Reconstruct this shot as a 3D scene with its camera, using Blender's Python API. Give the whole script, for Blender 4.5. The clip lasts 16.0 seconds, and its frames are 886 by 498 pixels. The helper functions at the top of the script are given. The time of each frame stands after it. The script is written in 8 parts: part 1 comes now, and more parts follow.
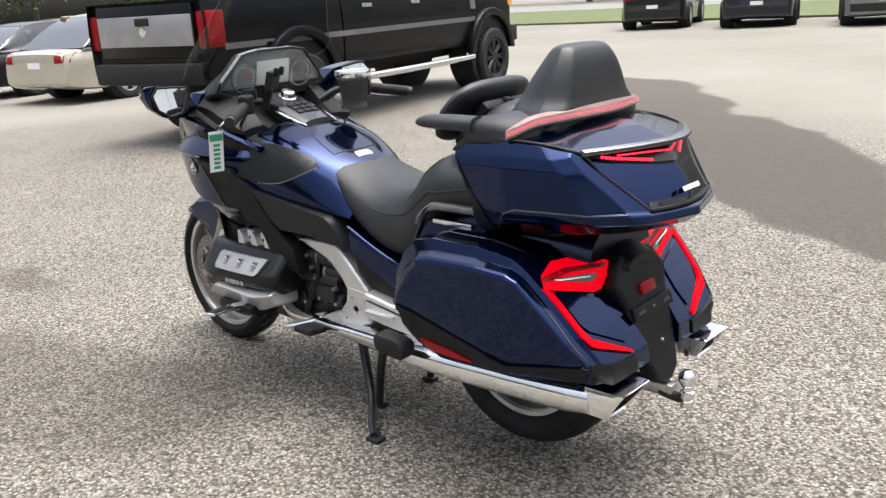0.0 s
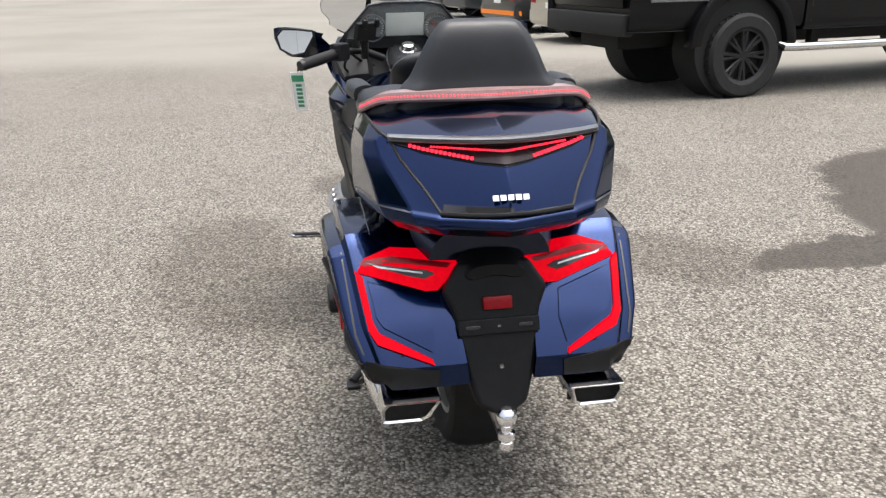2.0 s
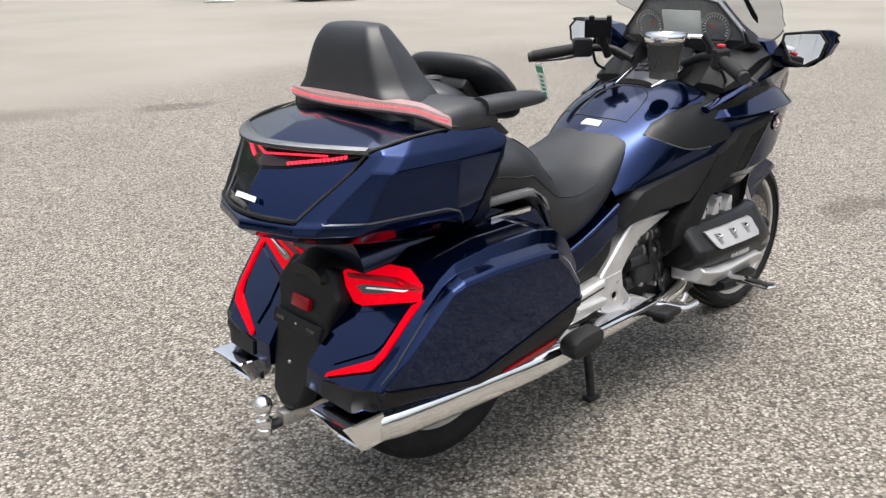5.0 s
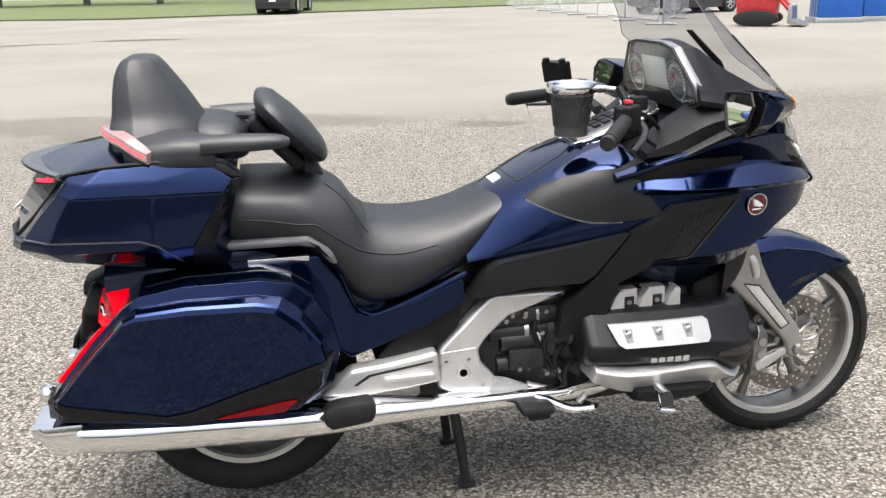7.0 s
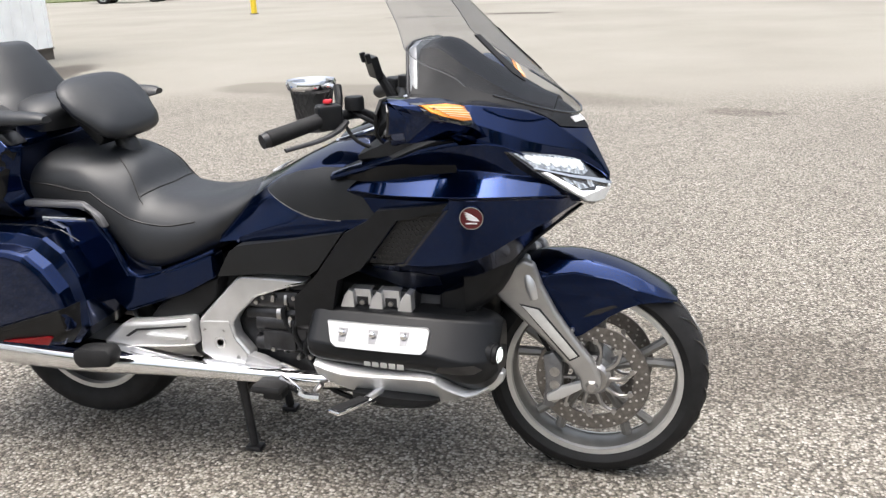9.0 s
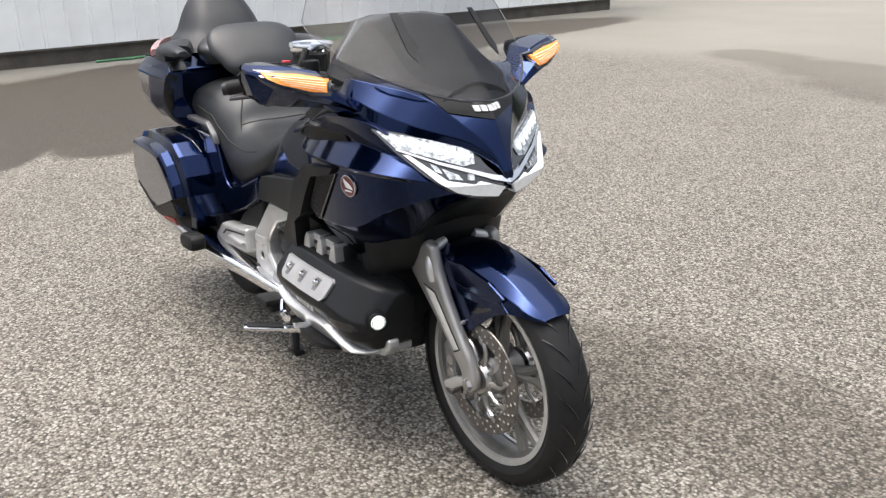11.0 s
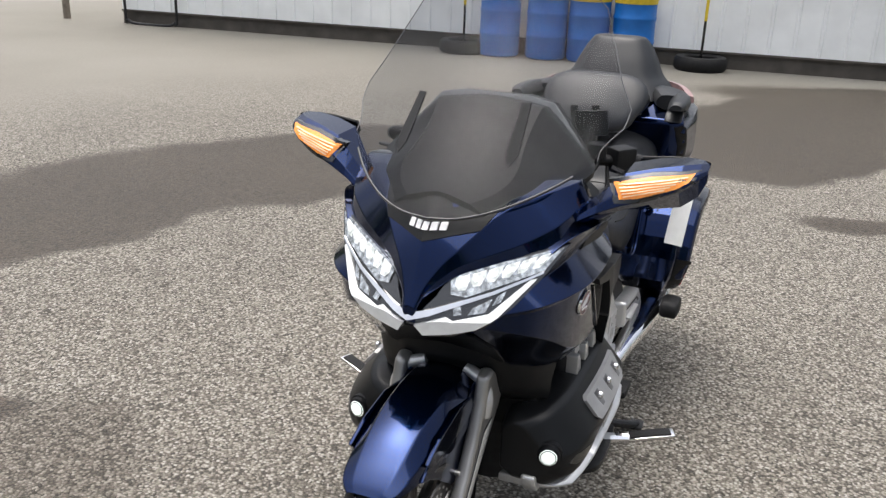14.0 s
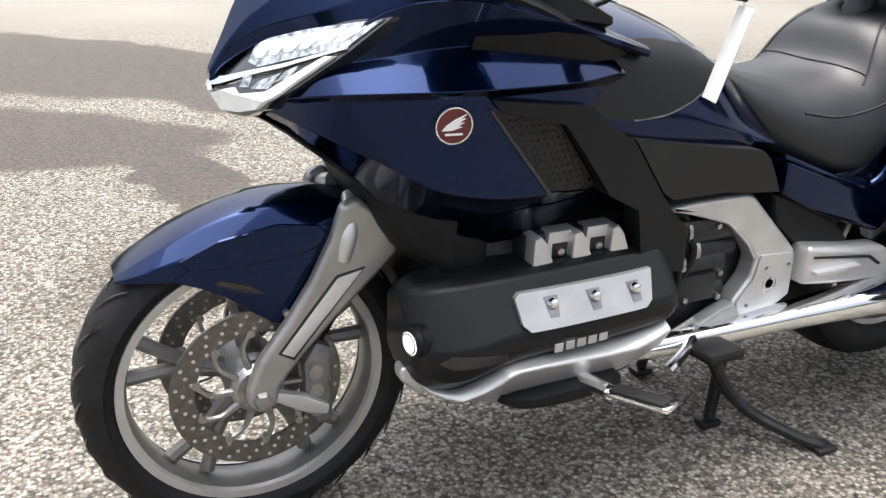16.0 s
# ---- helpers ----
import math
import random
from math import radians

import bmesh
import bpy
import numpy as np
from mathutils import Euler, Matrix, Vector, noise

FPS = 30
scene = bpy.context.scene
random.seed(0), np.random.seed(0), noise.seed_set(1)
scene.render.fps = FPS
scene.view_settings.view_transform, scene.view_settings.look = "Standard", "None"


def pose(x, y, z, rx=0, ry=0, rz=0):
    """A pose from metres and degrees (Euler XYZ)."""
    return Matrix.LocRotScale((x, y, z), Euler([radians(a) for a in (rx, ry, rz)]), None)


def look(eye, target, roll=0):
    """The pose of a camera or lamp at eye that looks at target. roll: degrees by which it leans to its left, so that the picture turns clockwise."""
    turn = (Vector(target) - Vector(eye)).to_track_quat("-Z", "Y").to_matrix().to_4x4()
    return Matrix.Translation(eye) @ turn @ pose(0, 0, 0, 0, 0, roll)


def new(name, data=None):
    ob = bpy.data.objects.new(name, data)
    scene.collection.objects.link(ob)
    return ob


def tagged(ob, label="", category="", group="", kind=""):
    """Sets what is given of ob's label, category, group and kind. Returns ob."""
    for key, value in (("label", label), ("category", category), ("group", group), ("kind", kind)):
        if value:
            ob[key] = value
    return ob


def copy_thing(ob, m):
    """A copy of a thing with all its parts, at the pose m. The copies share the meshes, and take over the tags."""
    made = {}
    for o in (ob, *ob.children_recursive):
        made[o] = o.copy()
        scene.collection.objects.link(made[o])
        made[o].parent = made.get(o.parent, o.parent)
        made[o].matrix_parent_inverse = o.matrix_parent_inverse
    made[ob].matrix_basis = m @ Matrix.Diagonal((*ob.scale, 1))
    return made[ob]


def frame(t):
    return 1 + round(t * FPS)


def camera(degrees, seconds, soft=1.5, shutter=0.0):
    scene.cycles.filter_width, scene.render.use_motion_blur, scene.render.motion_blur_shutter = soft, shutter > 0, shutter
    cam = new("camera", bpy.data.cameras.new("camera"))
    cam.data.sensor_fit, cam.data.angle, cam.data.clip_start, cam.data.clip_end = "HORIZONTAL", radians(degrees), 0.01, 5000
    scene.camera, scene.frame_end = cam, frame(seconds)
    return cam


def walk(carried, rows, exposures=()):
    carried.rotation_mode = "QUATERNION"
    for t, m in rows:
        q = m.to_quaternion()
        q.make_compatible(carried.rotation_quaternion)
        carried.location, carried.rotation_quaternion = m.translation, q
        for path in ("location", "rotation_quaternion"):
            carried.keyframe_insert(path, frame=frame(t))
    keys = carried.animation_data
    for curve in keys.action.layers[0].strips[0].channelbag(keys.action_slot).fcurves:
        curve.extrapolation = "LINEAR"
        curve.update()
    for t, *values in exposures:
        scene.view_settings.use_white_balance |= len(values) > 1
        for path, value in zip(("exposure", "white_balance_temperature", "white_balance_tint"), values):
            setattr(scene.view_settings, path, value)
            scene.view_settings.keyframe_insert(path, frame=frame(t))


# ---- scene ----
cam = camera(53.7, 16.0, soft=1.35)

# seconds, eye x y z, yaw, pitch, roll
PATH = [
    (0, -1.510, 2.011, 1.397, -136.36, -16.25, -3.64),
    (0.5, -1.860, 1.656, 1.391, -127.07, -16.53, -3.03),
    (1, -2.076, 1.288, 1.387, -118.16, -16.99, -2.09),
    (1.5, -2.241, 0.850, 1.383, -108.54, -17.57, -1.21),
    (2, -2.262, 0.453, 1.370, -99.58, -17.95, -0.95),
    (2.5, -2.261, 0.083, 1.374, -90.36, -18.61, -1.16),
    (3, -2.172, -0.239, 1.358, -80.91, -18.89, -1.35),
    (3.2, -2.154, -0.305, 1.371, -78.72, -18.78, -0.83),
    (4.25, -1.820, -1.180, 1.385, -57.30, -18.80, -1.00),
    (5.3, -1.241, -1.855, 1.412, -37.01, -18.41, -1.11),
    (5.5, -1.107, -1.947, 1.390, -33.80, -17.82, -1.16),
    (6, -0.710, -2.159, 1.402, -25.92, -17.54, -0.91),
    (6.5, -0.286, -2.235, 1.400, -18.52, -17.18, -0.90),
    (7, 0.146, -2.315, 1.411, -11.40, -17.08, -1.13),
    (7.5, 0.565, -2.344, 1.416, -4.95, -17.14, -1.58),
    (8, 1.028, -2.385, 1.425, 1.89, -17.39, -2.06),
    (8.5, 1.483, -2.336, 1.423, 8.76, -17.72, -2.23),
    (9, 1.905, -2.295, 1.428, 16.13, -18.04, -2.26),
    (9.2, 2.072, -2.259, 1.420, 19.38, -17.75, -2.02),
    (10.25, 2.880, -1.880, 1.430, 40.20, -18.90, -1.50),
    (11.3, 3.499, -1.125, 1.438, 60.82, -19.94, -0.87),
    (11.5, 3.571, -0.987, 1.438, 64.35, -20.27, -0.60),
    (12, 3.668, -0.649, 1.482, 73.60, -20.43, -0.55),
    (12.5, 3.695, -0.361, 1.569, 82.19, -19.70, 0.19),
    (13, 3.607, -0.033, 1.599, 91.60, -18.07, 0.82),
    (13.5, 3.441, 0.356, 1.606, 102.18, -18.05, 1.19),
    (14, 3.176, 0.665, 1.606, 112.06, -20.28, 2.04),
    (14.5, 2.920, 1.023, 1.586, 123.01, -22.32, 2.81),
    (15, 2.615, 1.261, 1.477, 134.58, -22.88, 2.77),
    (15.5, 2.294, 1.431, 1.322, 145.43, -22.37, 2.15),
    (16, 1.962, 1.459, 1.165, 154.94, -22.44, 1.14),
]


def eye_pose(x, y, z, yaw, pitch, roll):
    return pose(x, y, z, 0, 0, yaw) @ pose(0, 0, 0, 90 + pitch) @ pose(0, 0, 0, 0, 0, roll)


walk(cam, [(r[0], eye_pose(*r[1:])) for r in PATH], exposures=[(0.0, 0.95), (1.5, 0.85), (2.5, 0.75), (5.5, 0.82), (7.0, 1.0), (9.0, 0.98), (11.5, 0.66), (13.0, 0.50), (14.0, 0.42), (14.5, 0.55), (15.5, 0.94), (16.0, 1.16)])

# ---- sky and sun: a bright, thinly overcast afternoon ----
world = bpy.data.worlds.new("world")
scene.world = world
world.use_nodes = True
wn = world.node_tree
wn.nodes.clear()
sky = wn.nodes.new("ShaderNodeTexSky")
sky.sky_type, sky.sun_disc = "NISHITA", False
sky.sun_elevation, sky.sun_rotation = radians(76), radians(200)
sky.air_density, sky.dust_density, sky.ozone_density = 1.0, 6.0, 1.0
tone = wn.nodes.new("ShaderNodeHueSaturation")
tone.inputs["Saturation"].default_value = 0.45
back = wn.nodes.new("ShaderNodeBackground")
back.inputs["Strength"].default_value = 0.15
wout = wn.nodes.new("ShaderNodeOutputWorld")
wn.links.new(sky.outputs[0], tone.inputs["Color"])
# overcast law: the cloud is about three times as bright overhead as at the horizon
way = wn.nodes.new("ShaderNodeTexCoord")
up = wn.nodes.new("ShaderNodeSeparateXYZ")
cloud = wn.nodes.new("ShaderNodeMapRange")
cloud.inputs["To Min"].default_value, cloud.inputs["To Max"].default_value = 0.52, 1.95
thick = wn.nodes.new("ShaderNodeMix")
thick.data_type, thick.blend_type = "RGBA", "MULTIPLY"
thick.inputs[0].default_value = 1.0
wn.links.new(way.outputs["Generated"], up.inputs[0])
wn.links.new(up.outputs["Z"], cloud.inputs["Value"])
wn.links.new(tone.outputs[0], thick.inputs[6])
wn.links.new(cloud.outputs["Result"], thick.inputs[7])
wn.links.new(thick.outputs[2], back.inputs["Color"])
wn.links.new(back.outputs[0], wout.inputs["Surface"])
sun = new("sun", bpy.data.lights.new("sun", "SUN"))
sun.data.energy, sun.data.angle, sun.data.color = 0.8, radians(50), (1.0, 0.95, 0.88)
sun.matrix_world = look((0, 0, 0), (-0.18, -0.26, -1.0))


# ---- materials ----
def material(name, color=(0.5, 0.5, 0.5), rough=0.5, metal=0.0, coat=0.0, coat_rough=0.05, vary=0.0, scale=8.0,
             bump=0.0, bump_scale=120.0, second=None, emit=0.0, emit_color=None, ior=1.5, spec=0.5, rough_vary=0.0, detail=4.0):
    m = bpy.data.materials.new(name)
    m.use_nodes = True
    nt = m.node_tree
    b = nt.nodes["Principled BSDF"]
    b.inputs["Base Color"].default_value = (*color, 1)
    b.inputs["Roughness"].default_value = rough
    b.inputs["Metallic"].default_value = metal
    b.inputs["Coat Weight"].default_value = coat
    b.inputs["Coat Roughness"].default_value = coat_rough
    b.inputs["IOR"].default_value = ior
    b.inputs["Specular IOR Level"].default_value = spec
    if emit:
        b.inputs["Emission Color"].default_value = (*(emit_color or color), 1)
        b.inputs["Emission Strength"].default_value = emit
    geo = nt.nodes.new("ShaderNodeNewGeometry")
    if vary or second or rough_vary:
        n = nt.nodes.new("ShaderNodeTexNoise")
        n.inputs["Scale"].default_value, n.inputs["Detail"].default_value = scale, detail
        nt.links.new(geo.outputs["Position"], n.inputs["Vector"])
        if vary or second:
            ramp = nt.nodes.new("ShaderNodeValToRGB")
            c2 = second or tuple(min(1, c * (1 + vary)) for c in color)
            c1 = color if second else tuple(c * (1 - vary) for c in color)
            ramp.color_ramp.elements[0].color, ramp.color_ramp.elements[1].color = (*c1, 1), (*c2, 1)
            ramp.color_ramp.elements[0].position, ramp.color_ramp.elements[1].position = 0.3, 0.7
            nt.links.new(n.outputs["Fac"], ramp.inputs["Fac"])
            nt.links.new(ramp.outputs["Color"], b.inputs["Base Color"])
        if rough_vary:
            mr = nt.nodes.new("ShaderNodeMapRange")
            mr.inputs["To Min"].default_value, mr.inputs["To Max"].default_value = rough - rough_vary, rough + rough_vary
            nt.links.new(n.outputs["Fac"], mr.inputs["Value"])
            nt.links.new(mr.outputs["Result"], b.inputs["Roughness"])
    if bump:
        n2 = nt.nodes.new("ShaderNodeTexNoise")
        n2.inputs["Scale"].default_value, n2.inputs["Detail"].default_value = bump_scale, 3
        nt.links.new(geo.outputs["Position"], n2.inputs["Vector"])
        bp = nt.nodes.new("ShaderNodeBump")
        bp.inputs["Strength"].default_value, bp.inputs["Distance"].default_value = bump, 0.004
        nt.links.new(n2.outputs["Fac"], bp.inputs["Height"])
        nt.links.new(bp.outputs["Normal"], b.inputs["Normal"])
    return m


def glass(name, color, mixing, rough=0.02, base=0.025):
    """A thin pane: mostly see-through, tinted, with a gloss."""
    m = bpy.data.materials.new(name)
    m.use_nodes = True
    nt = m.node_tree
    nt.nodes.clear()
    out = nt.nodes.new("ShaderNodeOutputMaterial")
    tr = nt.nodes.new("ShaderNodeBsdfTransparent")
    tr.inputs["Color"].default_value = (*color, 1)
    gl = nt.nodes.new("ShaderNodeBsdfGlossy")
    gl.inputs["Roughness"].default_value = rough
    lw = nt.nodes.new("ShaderNodeLayerWeight")
    lw.inputs["Blend"].default_value = 0.5
    pw = nt.nodes.new("ShaderNodeMath")
    pw.operation = "POWER"
    pw.inputs[1].default_value = 4.0
    nt.links.new(lw.outputs["Facing"], pw.inputs[0])
    fr = nt.nodes.new("ShaderNodeMath")
    fr.operation = "MULTIPLY_ADD"
    fr.inputs[1].default_value, fr.inputs[2].default_value = mixing, base
    nt.links.new(pw.outputs[0], fr.inputs[0])
    mx = nt.nodes.new("ShaderNodeMixShader")
    nt.links.new(fr.outputs[0], mx.inputs[0])
    nt.links.new(tr.outputs[0], mx.inputs[1])
    nt.links.new(gl.outputs[0], mx.inputs[2])
    nt.links.new(mx.outputs[0], out.inputs["Surface"])
    return m


BLUE = material("blue_metallic_paint", (0.0017, 0.0120, 0.056), rough=0.13, metal=0.94, coat=0.40, coat_rough=0.03, vary=0.05, scale=5, rough_vary=0.02)
BLUE_DARK = material("dark_blue_paint_and_shade", (0.003, 0.008, 0.030), rough=0.30, metal=0.85, coat=0.5, coat_rough=0.04, vary=0.1, scale=900)
BLACK = material("black_plastic", (0.0066, 0.0070, 0.0078), spec=0.22, rough=0.46, vary=0.25, scale=30, bump=0.12, bump_scale=700)
GLOSS_BLACK = material("gloss_black", (0.004, 0.004, 0.005), rough=0.22, coat=0.6, vary=0.2, scale=20)
VINYL = material("black_vinyl", (0.0105, 0.0117, 0.0138), spec=0.48, rough=0.42, vary=0.2, scale=12, bump=0.14, bump_scale=420, rough_vary=0.06)
SEAM = material("seam_thread", (0.003, 0.003, 0.003), rough=0.6)
RUBBER = material("tyre_rubber", (0.009, 0.009, 0.0095), spec=0.28, rough=0.65, vary=0.35, scale=25, bump=0.2, bump_scale=300)
CHROME = material("chrome", (0.82, 0.82, 0.83), rough=0.09, metal=1.0, vary=0.05, scale=20, rough_vary=0.04)
SILVER = material("silver_paint", (0.60, 0.60, 0.595), rough=0.36, metal=0.7, vary=0.08, scale=15, bump=0.05, bump_scale=500)
FORK = material("satin_fork_silver", (0.36, 0.352, 0.338), rough=0.36, metal=0.7, vary=0.1, scale=15)
PLATE = material("satin_plate_silver", (0.36, 0.36, 0.36), rough=0.48, metal=0.45, vary=0.08, scale=20)
DISC = material("used_disc_steel", (0.17, 0.158, 0.146), rough=0.38, metal=0.85, vary=0.2, scale=70)
# brightness of the ground seen through the disc holes, put into the plug colour
HOLE = material("pale_hole_plug", (0.42, 0.40, 0.37), rough=0.8, vary=0.3, scale=90)
COVER = material("satin_black_cover", (0.007, 0.0074, 0.0082), rough=0.33, spec=0.25, vary=0.2, scale=14, bump=0.05, bump_scale=500)
GREY_METAL = material("grey_metal", (0.20, 0.20, 0.205), rough=0.4, metal=0.7, vary=0.2, scale=40)
SMOKE_RED = material("smoked_red_lens", (0.030, 0.006, 0.007), rough=0.25, spec=0.35, coat=0.2)
CELL = material("lit_reflector", (0.62, 0.66, 0.63), rough=0.25, metal=0.45, coat=0.8, emit=0.22, emit_color=(0.92, 1.0, 0.96), vary=0.6, scale=90)
WHEEL = material("wheel_silver", (0.23, 0.225, 0.215), rough=0.42, metal=0.7, vary=0.15, scale=18)
RIM_LIP = material("polished_rim_edge", (0.52, 0.52, 0.51), rough=0.36, metal=0.7, vary=0.1, scale=20)
KNEE = material("satin_black_panel", (0.0085, 0.0092, 0.0102), rough=0.40, spec=0.30, vary=0.2, scale=9, bump=0.05, bump_scale=500)
STEEL = material("brushed_steel", (0.42, 0.41, 0.40), rough=0.33, metal=0.95, vary=0.18, scale=60)
DARK_METAL = material("dark_metal", (0.028, 0.028, 0.03), rough=0.42, metal=0.5, vary=0.3, scale=40, bump=0.15, bump_scale=150)
RED = material("red_lens", (0.26, 0.0003, 0.004), rough=0.35, spec=0.04, emit=0.38, emit_color=(1, 0.0, 0.012), vary=0.3, scale=60)
RED_DARK = material("dark_red_lens", (0.24, 0.001, 0.005), rough=0.3, spec=0.2, coat=0.15, vary=0.2, scale=120)
LED = material("red_led", (1.0, 0.05, 0.06), rough=0.3, emit=1.3, emit_color=(1, 0.02, 0.05))
LED_STRIP = material("clear_strip_over_red", (0.27, 0.17, 0.165), rough=0.3, coat=0.6, spec=0.4, vary=0.15, scale=60)
AMBER = material("amber_lens", (0.80, 0.27, 0.035), rough=0.2, coat=0.5, emit=0.12, emit_color=(1, 0.32, 0.04), vary=0.15, scale=200)
LAMP = material("headlamp_led", (0.9, 0.95, 0.92), rough=0.15, emit=0.55, emit_color=(0.93, 1.0, 0.95))
DRL = material("white_light_guide", (0.74, 0.76, 0.77), rough=0.25, coat=0.8, emit=0.06, emit_color=(0.95, 0.98, 1.0), vary=0.08, scale=40)
SMOKE = material("smoked_lens", (0.018, 0.019, 0.021), rough=0.12, coat=1.0)
LENS = material("clear_lens_reflector", (0.46, 0.48, 0.485), rough=0.22, metal=0.8, coat=1.0, vary=0.7, scale=70)
WHITE = material("white_mark", (0.8, 0.8, 0.8), rough=0.4, vary=0.04, scale=60)
PAPER = material("white_paper", (0.78, 0.79, 0.77), rough=0.65, vary=0.04, scale=40)
GREEN = material("green_print", (0.05, 0.30, 0.15), rough=0.6)
EMBLEM = material("dark_red_enamel", (0.095, 0.006, 0.010), rough=0.3, coat=0.3)
SCREEN = material("pale_screen", (0.60, 0.62, 0.58), rough=0.25, coat=0.6)
DIAL = material("dial_face", (0.15, 0.155, 0.16), rough=0.25, coat=0.8, vary=0.2, scale=60)
MIRROR = material("mirror_glass", (0.88, 0.9, 0.92), rough=0.01, metal=1.0)
SHIELD = glass("tinted_windscreen", (0.69, 0.70, 0.72), 0.22, base=0.014)
CLEAR = glass("clear_cover", (0.95, 0.96, 0.96), 0.35)


# ---- building blocks ----
FLAT_FACED = (BLUE, BLUE_DARK, GLOSS_BLACK, COVER, SILVER, PLATE, FORK, BLACK)


def part(name, bm, mat, parent=None, label="", smooth=True):
    me = bpy.data.meshes.new(name)
    bmesh.ops.recalc_face_normals(bm, faces=bm.faces[:])
    bm.to_mesh(me)
    bm.free()
    me.materials.append(mat)
    if smooth:
        me.shade_smooth()
        me.set_sharp_from_angle(angle=radians(35))
    ob = new(name, me)
    if parent is not None:
        ob.parent = parent
    if smooth and 40 < len(me.vertices) < 20000 and mat in FLAT_FACED:
        # broad faces keep their own direction beside rounded edges
        w = ob.modifiers.new("even_faces", "WEIGHTED_NORMAL")
        w.keep_sharp, w.weight = True, 80
    if label:
        ob["label"] = label
    return ob


def thing(name, label, category, at=None, group="", kind=""):
    ob = new(name)
    ob.empty_display_size = 0.1
    if at is not None:
        ob.matrix_basis = at
    return tagged(ob, label, category, group, kind)


def spline(P, n, closed=False):
    """Catmull-Rom through the rows of P (k, ...), n steps between neighbours."""
    P = np.asarray(P, float)
    k = len(P)
    out = []
    for i in range(k if closed else k - 1):
        if closed:
            a, b, c, d = P[i - 1], P[i], P[(i + 1) % k], P[(i + 2) % k]
        else:
            b, c = P[i], P[i + 1]
            a = P[i - 1] if i else 2 * b - c
            d = P[i + 2] if i + 2 < k else 2 * c - b
        for j in range(n):
            t = j / n
            out.append(0.5 * (2 * b + (c - a) * t + (2 * a - 5 * b + 4 * c - d) * t * t + (3 * b - a - 3 * c + d) * t ** 3))
    if not closed:
        out.append(P[-1])
    return np.array(out)


def skin(P, ring_closed=True, caps=True, bm=None, along_closed=False):
    """Quads over an array of rings P (s, r, 3)."""
    bm = bm or bmesh.new()
    V = [[bm.verts.new(p) for p in ring] for ring in P]
    s, r = len(V), len(V[0])
    for i in range(s if along_closed else s - 1):
        for j in range(r if ring_closed else r - 1):
            q = [V[i][j], V[(i + 1) % s][j], V[(i + 1) % s][(j + 1) % r], V[i][(j + 1) % r]]
            try:
                bm.faces.new(q)
            except ValueError:
                pass
    if caps and ring_closed and not along_closed:
        bm.faces.new(V[0])
        bm.faces.new(V[-1])
    bmesh.ops.remove_doubles(bm, verts=bm.verts[:], dist=1e-5)
    return bm


def mirrored(half):
    """A closed ring from half of one, (y, z) pairs from the bottom to the top of the left side."""
    right = [(-y, z) for y, z in reversed(half) if abs(y) > 1e-6]
    return list(half) + right


def creased(stations, *at):
    """The same cross-sections with a tight edge at the given points."""
    out = []
    for x, pts in stations:
        ring = []
        for i, p in enumerate(pts):
            if i in at:
                a, c = pts[i - 1], pts[(i + 1) % len(pts)]
                ring += [(p[0] + (a[0] - p[0]) * 0.09, p[1] + (a[1] - p[1]) * 0.09), (p[0] + (c[0] - p[0]) * 0.09, p[1] + (c[1] - p[1]) * 0.09)]
            else:
                ring.append(p)
        out.append((x, ring))
    return out


def body(stations, along=5, round_=4, soft=True, axis="x", sym=True):
    """A shell through cross-sections (x, [(y, z), ...])."""
    P = []
    for x, pts in stations:
        ring = mirrored(pts) if sym else list(pts)
        P.append([(x, y, z) if axis == "x" else (y, x, z) if axis == "y" else (y, z, x) for y, z in ring])
    P = np.array(P, float)
    if soft:
        P = np.array([spline(ring, round_, closed=True) for ring in P])
    return skin(spline(P, along))


def box(x0, x1, y0, y1, z0, z1, bevel=0.0, segments=2, bm=None):
    own = bmesh.new()
    bmesh.ops.create_cube(own, size=1)
    for v in own.verts:
        v.co = Vector((x0 + (v.co.x + 0.5) * (x1 - x0), y0 + (v.co.y + 0.5) * (y1 - y0), z0 + (v.co.z + 0.5) * (z1 - z0)))
    if bevel:
        bmesh.ops.bevel(own, geom=own.edges[:], offset=bevel, segments=segments, affect="EDGES", profile=0.5)
    return join(bm, own)


def join(bm, own):
    if bm is None:
        return own
    me = bpy.data.meshes.new("tmp")
    own.to_mesh(me)
    own.free()
    bm.from_mesh(me)
    bpy.data.meshes.remove(me)
    return bm


def moved(bm, m):
    bmesh.ops.transform(bm, matrix=m, verts=bm.verts[:])
    return bm


def flipped(bm):
    """The mirror image across the middle plane of the motorcycle."""
    for v in bm.verts:
        v.co.y = -v.co.y
    bmesh.ops.reverse_faces(bm, faces=bm.faces[:])
    return bm


def slab(poly, axis, a, b, bevel=0.0, segments=2, bm=None):
    """A flat outline of points, extruded from a to b along an axis (the other two coordinates in order)."""
    own = bmesh.new()
    def at(p, h):
        return (h, p[0], p[1]) if axis == "x" else (p[0], h, p[1]) if axis == "y" else (p[0], p[1], h)
    lo = [own.verts.new(at(p, a)) for p in poly]
    hi = [own.verts.new(at(p, b)) for p in poly]
    n = len(poly)
    own.faces.new(lo)
    own.faces.new(hi)
    for i in range(n):
        own.faces.new((lo[i], lo[(i + 1) % n], hi[(i + 1) % n], hi[i]))
    bmesh.ops.recalc_face_normals(own, faces=own.faces[:])
    if bevel:
        bmesh.ops.bevel(own, geom=own.edges[:], offset=bevel, segments=segments, affect="EDGES", profile=0.5)
    return join(bm, own)


